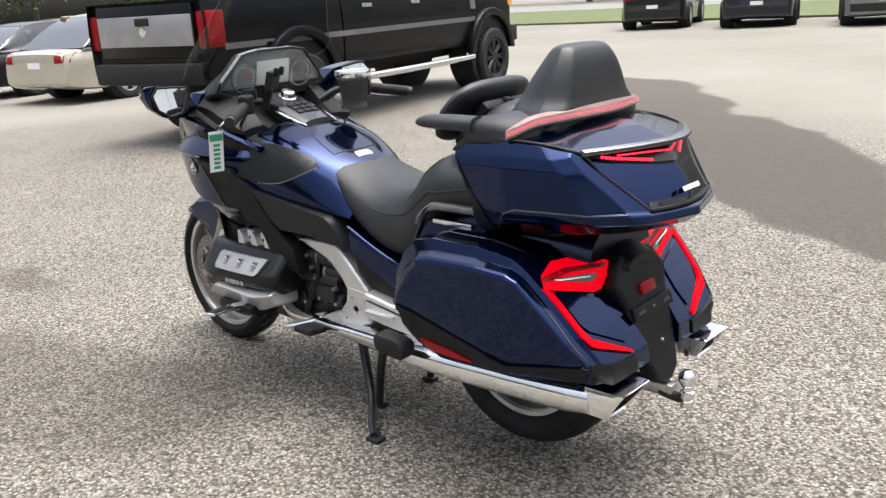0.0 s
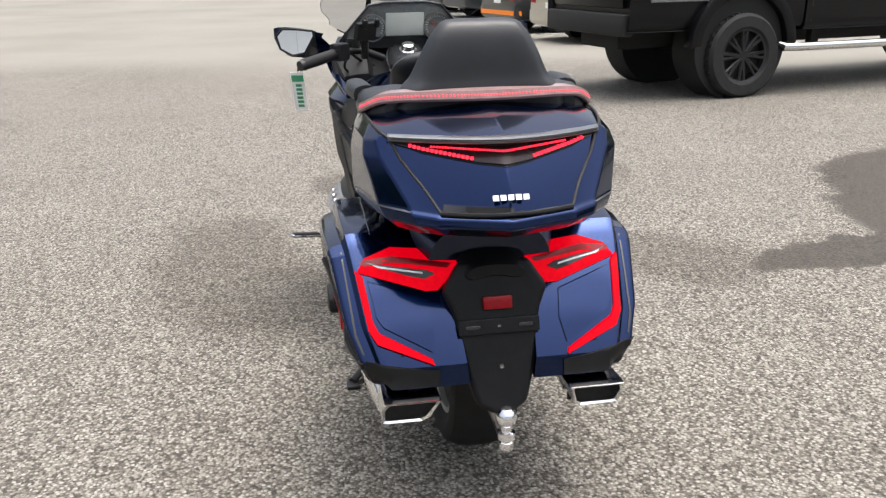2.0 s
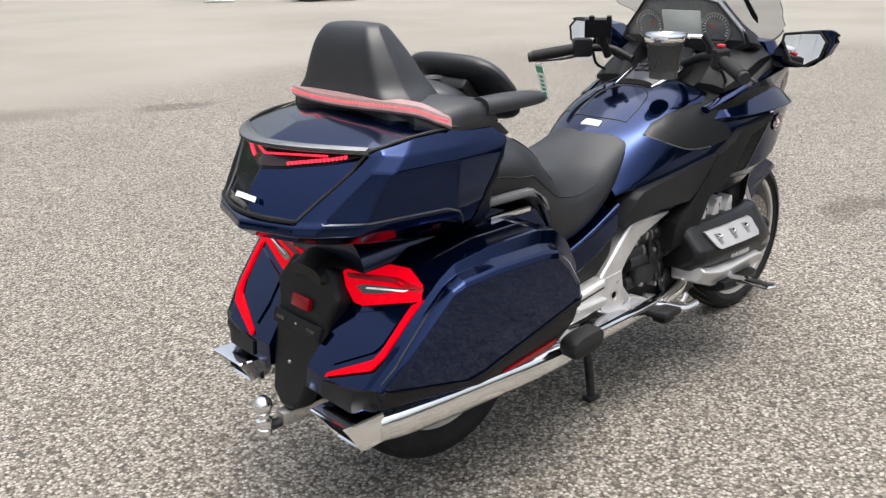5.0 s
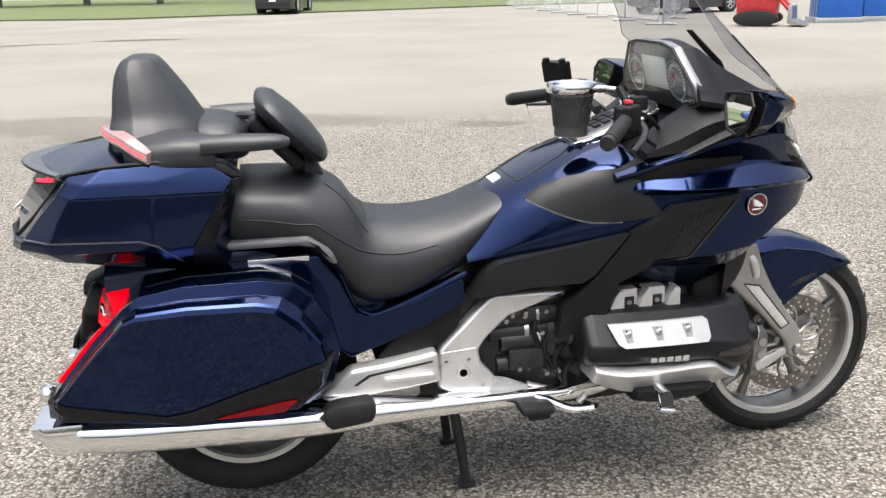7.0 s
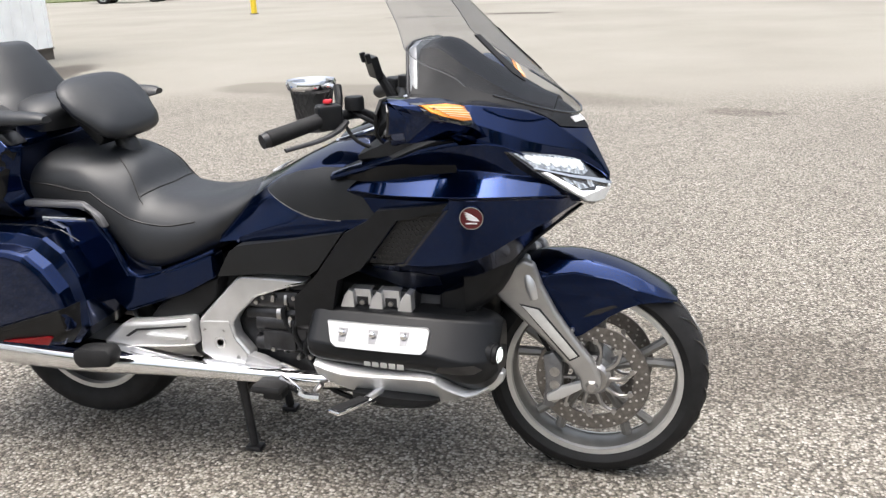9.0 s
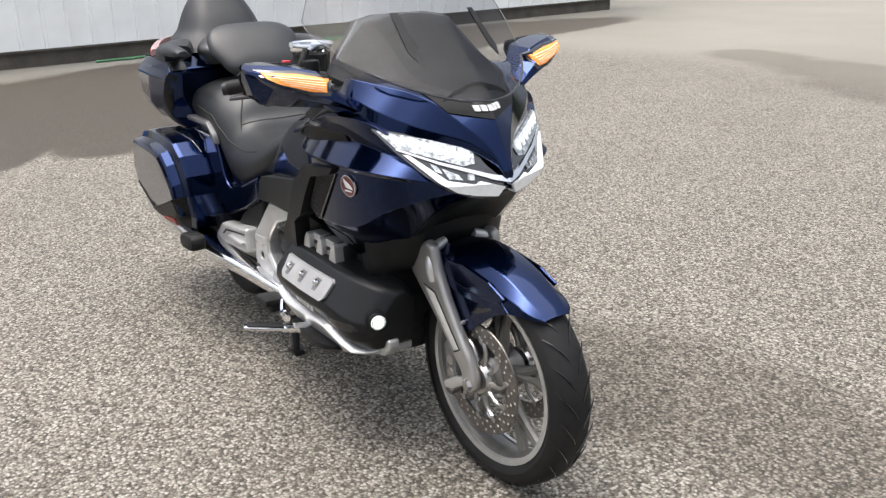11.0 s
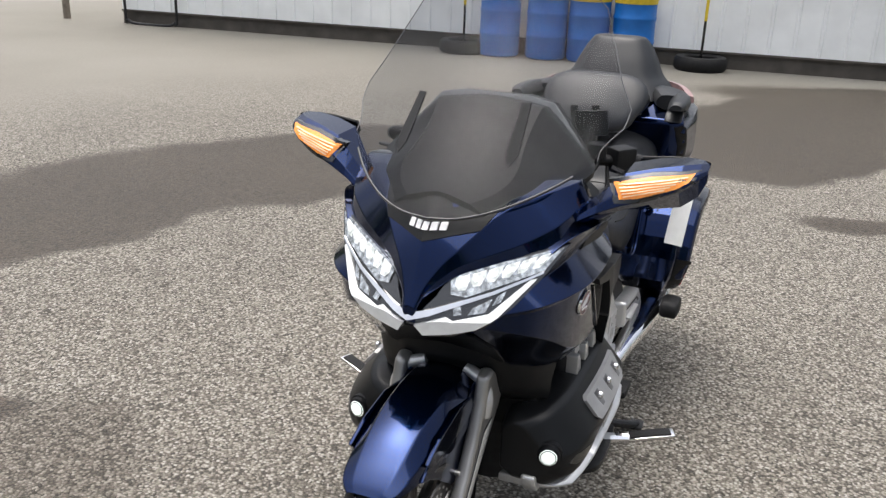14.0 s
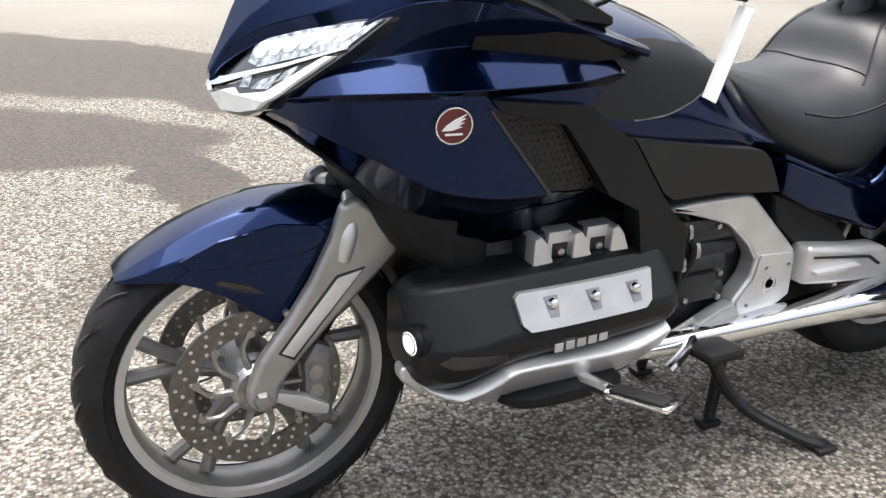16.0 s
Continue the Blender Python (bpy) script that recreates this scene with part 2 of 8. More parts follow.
def lathe(profile, axis="y", n=48, bm=None, centre=(0, 0, 0), closed=False):
    """A profile of (radius, height) turned about an axis."""
    P = []
    for k in range(n):
        a = 2 * math.pi * k / n
        c, s = math.cos(a), math.sin(a)
        P.append([(r * c, h, r * s) if axis == "y" else (r * c, r * s, h) if axis == "z" else (h, r * c, r * s) for r, h in profile])
    own = skin(np.array(P), ring_closed=closed, caps=False, along_closed=True)
    moved(own, Matrix.Translation(centre))
    return join(bm, own)


def rod(points, radius, n=10, smooth=4, bm=None, flat=1.0):
    """A round bar along points; radius may be a list, one for each point."""
    pts = np.array(points, float)
    rad = np.array(radius if hasattr(radius, "__len__") else [radius] * len(pts), float)
    if smooth > 1 and len(pts) > 2:
        pts, rad = spline(pts, smooth), spline(rad[:, None], smooth)[:, 0]
    P = []
    up = None
    for i in range(len(pts)):
        d = Vector(tuple(pts[min(i + 1, len(pts) - 1)] - pts[max(i - 1, 0)])).normalized()
        if up is None:
            up = d.cross(Vector((0, 1, 0))) if abs(d.y) < 0.9 else d.cross(Vector((1, 0, 0)))
        up = (up - d * up.dot(d)).normalized()
        side = d.cross(up)
        c, rr = Vector(tuple(pts[i])), float(rad[i])
        P.append([c + up * (rr * flat * math.cos(2 * math.pi * k / n)) + side * (rr * math.sin(2 * math.pi * k / n)) for k in range(n)])
    own = skin(np.array([[tuple(v) for v in ring] for ring in P]))
    return join(bm, own)


def surface(*obs):
    """A tree of the given meshes' faces, to lay other pieces on."""
    from mathutils.bvhtree import BVHTree
    V, F = [], []
    for ob in obs:
        n = len(V)
        V += [v.co.copy() for v in ob.data.vertices]
        F += [[n + i for i in p.vertices] for p in ob.data.polygons]
    return BVHTree.FromPolygons(V, F)


def draped(poly, axis, side, tree, lift=0.003, thick=0.008, step=0.02, start=1.0, fall=None):
    """A plate with the outline poly, laid on a surface along an axis from the given side.
    axis 'y': outline in (x, z); 'x': in (y, z); 'z': in (x, y)."""
    bm = bmesh.new()
    def at(p):
        return Vector((p[0], 0, p[1])) if axis == "y" else Vector((0, p[0], p[1])) if axis == "x" else Vector((p[0], p[1], 0))
    bm.faces.new([bm.verts.new(at(p)) for p in poly])
    k = "xyz".index(axis)
    for c in [c for c in range(3) if c != k]:
        lo, hi = min(v.co[c] for v in bm.verts), max(v.co[c] for v in bm.verts)
        n = int((hi - lo) / step)
        for i in range(1, n + 1):
            co, no = Vector((0, 0, 0)), Vector((0, 0, 0))
            co[c], no[c] = lo + (hi - lo) * i / (n + 1), 1
            bmesh.ops.bisect_plane(bm, geom=bm.verts[:] + bm.edges[:] + bm.faces[:], plane_co=co, plane_no=no)
    way = Vector((0, 0, 0))
    way[k] = -side
    last = None
    for v in bm.verts:
        o = v.co.copy()
        o[k] = side * start
        hit = tree.ray_cast(o, way)[0]
        if hit is None:
            near = tree.find_nearest(Vector([v.co[i] if i != k else side * (fall if fall is not None else 0.2) for i in range(3)]))[0]
            h = near[k]
        else:
            h = hit[k]
        v.co[k] = h + side * lift
    lo = {v: v.co.copy() for v in bm.verts}
    top = bm.faces[:]
    ret = bmesh.ops.extrude_face_region(bm, geom=top)
    for g in ret["geom"]:
        if isinstance(g, bmesh.types.BMVert):
            g.co[k] -= side * thick
    bmesh.ops.recalc_face_normals(bm, faces=bm.faces[:])
    return bm


def bars(count, width, height, gap, m, bm=None):
    """A row of small plain raised blocks, centred, in the x-z plane of m."""
    total = count * width + (count - 1) * gap
    for i in range(count):
        x = -total / 2 + i * (width + gap)
        own = box(x, x + width, -0.001, 0.0015, -height / 2, height / 2)
        bm = join(bm, moved(own, m))
    return bm


# ---- the lot ----
def ground_material():
    m = bpy.data.materials.new("chip_seal_lot")
    m.use_nodes = True
    nt = m.node_tree
    L = nt.links.new
    b = nt.nodes["Principled BSDF"]
    geo = nt.nodes.new("ShaderNodeNewGeometry")

    def noise_tex(scale, detail=3.0, rough=0.55):
        n = nt.nodes.new("ShaderNodeTexNoise")
        n.inputs["Scale"].default_value, n.inputs["Detail"].default_value, n.inputs["Roughness"].default_value = scale, detail, rough
        L(geo.outputs["Position"], n.inputs["Vector"])
        return n

    def math_node(op, a, c=None, clamp=False):
        n = nt.nodes.new("ShaderNodeMath")
        n.operation, n.use_clamp = op, clamp
        for i, v in enumerate((a, c)):
            if v is None:
                continue
            if isinstance(v, (int, float)):
                n.inputs[i].default_value = v
            else:
                L(v, n.inputs[i])
        return n.outputs[0]

    def ramp(fac, stops):
        r = nt.nodes.new("ShaderNodeValToRGB")
        e = r.color_ramp.elements
        while len(e) < len(stops):
            e.new(0.5)
        for el, (p, c) in zip(e, stops):
            el.position, el.color = p, (*c, 1)
        L(fac, r.inputs["Fac"])
        return r.outputs["Color"]

    def mix(fac, a, c, kind="MIX"):
        n = nt.nodes.new("ShaderNodeMix")
        n.data_type, n.blend_type = "RGBA", kind
        if isinstance(fac, (int, float)):
            n.inputs[0].default_value = fac
        else:
            L(fac, n.inputs[0])
        for i, v in ((6, a), (7, c)):
            if isinstance(v, tuple):
                n.inputs[i].default_value = (*v, 1)
            else:
                L(v, n.inputs[i])
        return n.outputs[2]

    # stone chips
    vor = nt.nodes.new("ShaderNodeTexVoronoi")
    vor.inputs["Scale"].default_value = 105
    L(geo.outputs["Position"], vor.inputs["Vector"])
    sep = nt.nodes.new("ShaderNodeSeparateColor")
    L(vor.outputs["Color"], sep.inputs[0])
    chips = ramp(sep.outputs[0], [(0.0, (0.09, 0.083, 0.070)), (0.2, (0.20, 0.183, 0.153)), (0.5, (0.385, 0.357, 0.303)), (0.78, (0.54, 0.512, 0.45)), (1.0, (0.76, 0.74, 0.68))])
    gaps = ramp(vor.outputs["Distance"], [(0.0, (1, 1, 1)), (0.45, (0.9, 0.9, 0.9)), (0.75, (0.40, 0.38, 0.355))])
    chips = mix(1.0, chips, gaps, "MULTIPLY")
    fine = noise_tex(260, 2)
    chips = mix(0.35, chips, ramp(fine.outputs["Fac"], [(0.3, (0.35, 0.35, 0.35)), (0.7, (1.0, 1.0, 1.0))]), "MULTIPLY")
    broad = noise_tex(0.7, 4)
    chips = mix(0.55, chips, ramp(broad.outputs["Fac"], [(0.3, (0.72, 0.70, 0.68)), (0.7, (1.0, 0.99, 0.97))]), "MULTIPLY")
    # pale worn concrete and packed limestone farther out
    pn, pf = noise_tex(0.25, 6), noise_tex(35, 3)
    pale = ramp(pn.outputs["Fac"], [(0.25, (0.245, 0.228, 0.190)), (0.5, (0.305, 0.288, 0.246)), (0.75, (0.352, 0.336, 0.294))])
    pale = mix(0.3, pale, ramp(pf.outputs["Fac"], [(0.3, (0.55, 0.55, 0.55)), (0.7, (1.0, 1.0, 1.0))]), "MULTIPLY")
    wob = noise_tex(0.9, 5)
    shift = nt.nodes.new("ShaderNodeVectorMath")
    shift.operation = "MULTIPLY_ADD"
    L(wob.outputs["Color"], shift.inputs[0])
    shift.inputs[1].default_value, shift.inputs[2].default_value = (0.9, 0.9, 0), (-0.45, -0.45, 0)
    pos = nt.nodes.new("ShaderNodeVectorMath")
    pos.operation = "ADD"
    L(geo.outputs["Position"], pos.inputs[0])
    L(shift.outputs[0], pos.inputs[1])

    def spots(rows, soft):
        """0 to 1: how far inside any of the ellipses (x, y, half length, half width, turn)."""
        total = None
        for x, y, rx, ry, turn in rows:
            mp = nt.nodes.new("ShaderNodeMapping")
            mp.vector_type = "TEXTURE"
            mp.inputs["Location"].default_value = (x, y, 0)
            mp.inputs["Rotation"].default_value = (0, 0, radians(turn))
            mp.inputs["Scale"].default_value = (rx, ry, 1000)
            L(pos.outputs[0], mp.inputs["Vector"])
            ln = nt.nodes.new("ShaderNodeVectorMath")
            ln.operation = "LENGTH"
            L(mp.outputs[0], ln.inputs[0])
            mr = nt.nodes.new("ShaderNodeMapRange")
            mr.interpolation_type = "SMOOTHSTEP"
            mr.inputs["From Min"].default_value, mr.inputs["From Max"].default_value = 1.0 + soft, 1.0 - soft
            L(ln.outputs["Value"], mr.inputs["Value"])
            total = mr.outputs["Result"] if total is None else math_node("MAXIMUM", total, mr.outputs["Result"])
        return total

    near = spots([(1.2, 0.3, 8.0, 6.6, 0), (5.0, 3.0, 7.0, 5.0, 10), (-3.5, 3.2, 4.5, 4.0, 0), (5.5, -2.0, 5.5, 5.0, 0)], 0.22)
    col = mix(1.0, mix(near, pale, chips), (0.60, 0.598, 0.598), "MULTIPLY")
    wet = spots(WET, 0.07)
    damp_and_dark = spots(DAMP_AND_DARK, 0.25)
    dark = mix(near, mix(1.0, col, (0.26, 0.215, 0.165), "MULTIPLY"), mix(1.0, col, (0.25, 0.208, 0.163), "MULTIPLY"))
    col = mix(math_node("MULTIPLY", damp_and_dark, 0.45), col, dark)
    col = mix(wet, col, dark)
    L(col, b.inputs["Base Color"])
    rg = nt.nodes.new("ShaderNodeMapRange")
    rg.inputs["To Min"].default_value, rg.inputs["To Max"].default_value = 0.88, 0.62
    L(wet, rg.inputs["Value"])
    L(rg.outputs["Result"], b.inputs["Roughness"])
    bp = nt.nodes.new("ShaderNodeBump")
    bp.inputs["Distance"].default_value = 0.006
    L(math_node("SUBTRACT", 1.0, vor.outputs["Distance"]), bp.inputs["Height"])
    L(math_node("MULTIPLY", near, 0.9), bp.inputs["Strength"])
    L(bp.outputs["Normal"], b.inputs["Normal"])
    return m


# x, y, half length, half width, turn: rain water standing on the lot
WET = [(-2.6, -1.95, 3.0, 0.95, -42), (-5.9, 1.0, 2.6, 1.15, -38), (-7.6, 5.2, 5.6, 1.25, 97), (-4.3, 0.7, 1.3, 0.75, -20),
       (0.2, -3.6, 1.6, 0.75, -42), (2.0, -5.3, 2.0, 0.9, -45), (4.6, -7.9, 2.5, 1.1, -45), (2.45, -3.35, 1.35, 0.60, -33), (1.45, -2.2, 0.62, 0.2, -72),
       (-2.5, 1.6, 0.85, 0.26, 100), (-5.6, 22.6, 1.2, 0.28, 2), (-3.0, 23.3, 1.3, 0.36, -4)]
# soft-edged patches at part strength: damp bands, and darker ground near the motorcycle
DAMP_AND_DARK = [(-0.8, 6.75, 1.25, 0.62, -14), (0.0, 6.85, 0.8, 0.75, 0), (-3.3, 8.0, 0.7, 0.6, -20), (-1.0, 7.4, 2.6, 0.65, -12), (1.8, 0.75, 0.9, 0.4, 15), (3.4, 0.3, 0.3, 0.15, 0), (1.6, -1.3, 0.5, 0.35, 30),
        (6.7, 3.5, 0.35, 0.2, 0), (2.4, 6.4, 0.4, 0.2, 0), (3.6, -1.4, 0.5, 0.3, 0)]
bm = bmesh.new()
bmesh.ops.create_grid(bm, x_segments=60, y_segments=60, size=450)
ground = part("ground", bm, ground_material(), smooth=False)
tagged(ground, "chip seal and worn concrete lot with wet patches", "ground", kind="structure")

GRASS = material("mown_grass", (0.05, 0.078, 0.022), rough=0.9, second=(0.105, 0.118, 0.046), scale=1.5, bump=0.6, bump_scale=40)
bm = bmesh.new()
# verge along two sides of the lot, a low bank
for poly in ([(-75, 24), (-30, 50), (-6, 39.5), (13, 45), (140, 60), (140, 110), (-75, 110)], [(140, -26), (140, -40), (-60, -40), (-60, -26)]):
    slab(poly, "z", 0.0, 0.07, bm=bm)
verge = part("grass_verge", bm, GRASS, smooth=False)
tagged(verge, "strip of mown green grass beyond the lot", "grass", kind="structure")
ROAD = material("road_asphalt", (0.17, 0.17, 0.17), rough=0.8, vary=0.2, scale=3)
bm = slab([(-60, -40.2), (140, -40.2), (140, -50), (-60, -50)], "z", 0.0, 0.05)
tagged(part("road", bm, ROAD, smooth=False), "grey asphalt road behind the grass", "road", kind="structure")

# ---- metal building ----
SIDING = material("white_siding", (0.85, 0.87, 0.87), rough=0.5, vary=0.06, scale=2.5, bump=0.03, bump_scale=30)
SKIRT = material("grey_base_panel", (0.075, 0.066, 0.056), rough=0.75, vary=0.3, scale=4)
ROOF = material("roof_metal", (0.45, 0.46, 0.47), rough=0.5, metal=0.4, vary=0.1, scale=3)
PANE = material("dark_window_glass", (0.02, 0.024, 0.028), rough=0.06, coat=1.0)
FRAME_WHITE = material("white_frame", (0.75, 0.76, 0.76), rough=0.45, vary=0.04, scale=9)

shop = thing("building", "long white metal shop with vertical ribbed siding", "building", at=pose(-7.954, -9.396, 0, 0, 0, 4.6), kind="structure")
LENGTH, HIGH, DEEP = 21.4, 3.9, 9.0
bm = bmesh.new()
# corrugated wall: flat pans with narrow ribs; x = 0 is the face, the shop lies behind
prof = []
y = 0.0
while y < LENGTH - 0.3:
    prof += [(0.0, y), (0.0, y + 0.25), (0.022, y + 0.262), (0.022, y + 0.288), (0.0, y + 0.30)]
    y += 0.30
prof += [(0.0, LENGTH)]
lo = [bm.verts.new((px, py, 0.2)) for px, py in prof]
hi = [bm.verts.new((px, py, HIGH)) for px, py in prof]
for i in range(len(prof) - 1):
    bm.faces.new((lo[i], lo[i + 1], hi[i + 1], hi[i]))
part("wall_front", bm, SIDING, shop, smooth=False)
bm = box(-DEEP, -0.12, 0, LENGTH, 0.0, HIGH - 0.01)
part("wall_core", bm, SIDING, shop, smooth=False)
bm = box(-0.10, -0.006, 0, LENGTH, 0.0, 0.2)
box(-0.10, 0.03, 0, LENGTH, 0.19, 0.215, bm=bm)
part("base_panel", bm, SKIRT, shop, "weathered grey base board", smooth=False)
bm = slab([(-DEEP - 0.3, HIGH), (0.35, HIGH), (0.35, HIGH + 0.12), (-DEEP / 2, HIGH + 1.5), (-DEEP - 0.3, HIGH + 0.12)], "y", -0.2, LENGTH + 0.2)
part("roof", bm, ROOF, shop, smooth=False)
for y0 in (12.4, 13.55):
    win = part("window", box(0.03, 0.075, y0, y0 + 1.1, 1.12, 2.1), FRAME_WHITE, shop, smooth=False)
    part("pane", box(0.066, 0.081, y0 + 0.07, y0 + 1.03, 1.19, 2.03), PANE, win, smooth=False)
    part("sill", box(0.03, 0.12, y0 - 0.04, y0 + 1.14, 1.085, 1.118, 0.006), FRAME_WHITE, win, smooth=False)
bm = rod([(0.1, 9.8, 0.24), (0.13, 11.6, 0.25), (0.1, 13.4, 0.235), (0.12, 15.5, 0.25)], 0.016, n=8)
hose = part("garden_hose", bm, material("green_hose", (0.06, 0.2, 0.09), rough=0.5, vary=0.2, scale=9))
hose.matrix_basis = pose(-8.05 + 0.1, -8.2, -0.224, 0, 0, 4.6)
tagged(hose, "green garden hose lying along the shop wall", "hose")
rack = part("tube_rack", rod([(0.1, 0.12, 2.2), (0.1, 0.12, 0.40), (0.1, 0.16, 0.27), (0.1, 0.30, 0.22), (0.1, 0.85, 0.22), (0.1, 1.0, 0.27), (0.1, 1.04, 0.40), (0.1, 1.04, 2.2)], 0.022, n=10), DARK_METAL)
rack.matrix_basis = pose(-7.954, -9.396, -0.20, 0, 0, 4.6)
tagged(rack, "dark bent tube rack leaning on the shop wall", "rack")
post = part("fence_post", lathe([(0, 1.25), (0.045, 1.25), (0.055, 1.22), (0.06, 0.0), (0, 0.0)], "z", 12), material("weathered_post", (0.20, 0.17, 0.135), rough=0.9, vary=0.3, scale=12, bump=0.3, bump_scale=60))
post.matrix_basis = pose(-7.9, -10.5, 0)
tagged(post, "weathered grey wooden post beside the shop", "post")
# ---- drums and tyre-footed poles by the wall ----
DRUM = material("blue_drum_plastic", (0.008, 0.13, 0.44), rough=0.4, vary=0.14, scale=6, bump=0.06, bump_scale=60, rough_vary=0.06)
YELLOW = material("yellow_band", (0.68, 0.50, 0.03), rough=0.5, vary=0.12, scale=20)


def drum(x, y, turn):
    d = thing("plastic_drum", "blue plastic drum with a yellow band round its top", "drum", at=pose(x, y, 0, 0, 0, turn), group="drums by the wall")
    prof = [(0.0, 0.004), (0.235, 0.004), (0.258, 0.02), (0.266, 0.06), (0.263, 0.27), (0.272, 0.285), (0.272, 0.31), (0.265, 0.325), (0.265, 0.56),
            (0.273, 0.575), (0.273, 0.60), (0.265, 0.615), (0.263, 0.80), (0.272, 0.815), (0.274, 0.87), (0.255, 0.888), (0.248, 0.875), (0.0, 0.870)]
    part("shell", lathe(prof, "z", 40), DRUM, d)
    part("band", lathe([(0.264, 0.765), (0.2685, 0.768), (0.2745, 0.812), (0.2765, 0.818), (0.2765, 0.868), (0.270, 0.874)], "z", 40), YELLOW, d, "yellow painted band")
    for a in (0.0, 3.0):
        part("bung", lathe([(0.0, 0.915), (0.016, 0.914), (0.02, 0.90), (0.02, 0.866)], "z", 12, centre=(0.17 * math.cos(a), 0.17 * math.sin(a), 0)), BLACK, d)
    return d


for x, y, turn in ((-8.15, -3.22, 10), (-8.23, -2.60, 70), (-8.30, -2.06, 130), (-8.37, -1.49, 200)):
    drum(x, y, turn)


def tyre_pole(x, y, tall):
    p = thing("marker_pole", "yellow and black marker pole standing in a tyre", "pole", at=pose(x, y, 0), group="marker poles")
    part("base_tyre", lathe([(0.19, 0.02), (0.21, 0.0), (0.30, 0.0), (0.325, 0.03), (0.33, 0.085), (0.325, 0.14), (0.30, 0.17), (0.21, 0.17), (0.19, 0.15)], "z", 36, closed=True), RUBBER, p, "old black car tyre")
    part("foot", lathe([(0.0, 0.09), (0.2, 0.08), (0.2, 0.02), (0, 0.02)], "z", 24), SKIRT, p)
    part("pole", lathe([(0, 0.06), (0.017, 0.06), (0.017, tall * 0.5), (0, tall * 0.5)], "z", 10), GLOSS_BLACK, p)
    part("upper_pole", lathe([(0, tall * 0.5), (0.019, tall * 0.5), (0.019, tall), (0, tall)], "z", 10), YELLOW, p, "yellow upper pole")


tyre_pole(-8.12, -3.72, 1.25)
tyre_pole(-8.42, -0.62, 1.2)


# ==== the motorcycle ====
bike = thing("motorcycle", "dark blue touring motorcycle with trunk and saddlebags on its stand", "motorcycle", at=pose(0, 0, 0))

# ---- trunk ----
def facets(stations, bevel=0.006, sym=True, angle=14, along=1):
    """A hard-edged shell through cross-sections (x, [(y, z), ...]) with its edges slightly rounded."""
    P = np.array([[(x, y, z) for y, z in (mirrored(pts) if sym else pts)] for x, pts in stations], float)
    bm = skin(spline(P, along) if along > 1 else P)
    bmesh.ops.recalc_face_normals(bm, faces=bm.faces[:])
    edges = [e for e in bm.edges if len(e.link_faces) == 2 and e.calc_face_angle() > radians(angle)]
    bmesh.ops.bevel(bm, geom=edges, offset=bevel, segments=3, affect="EDGES", profile=0.5, clamp_overlap=True)
    return bm


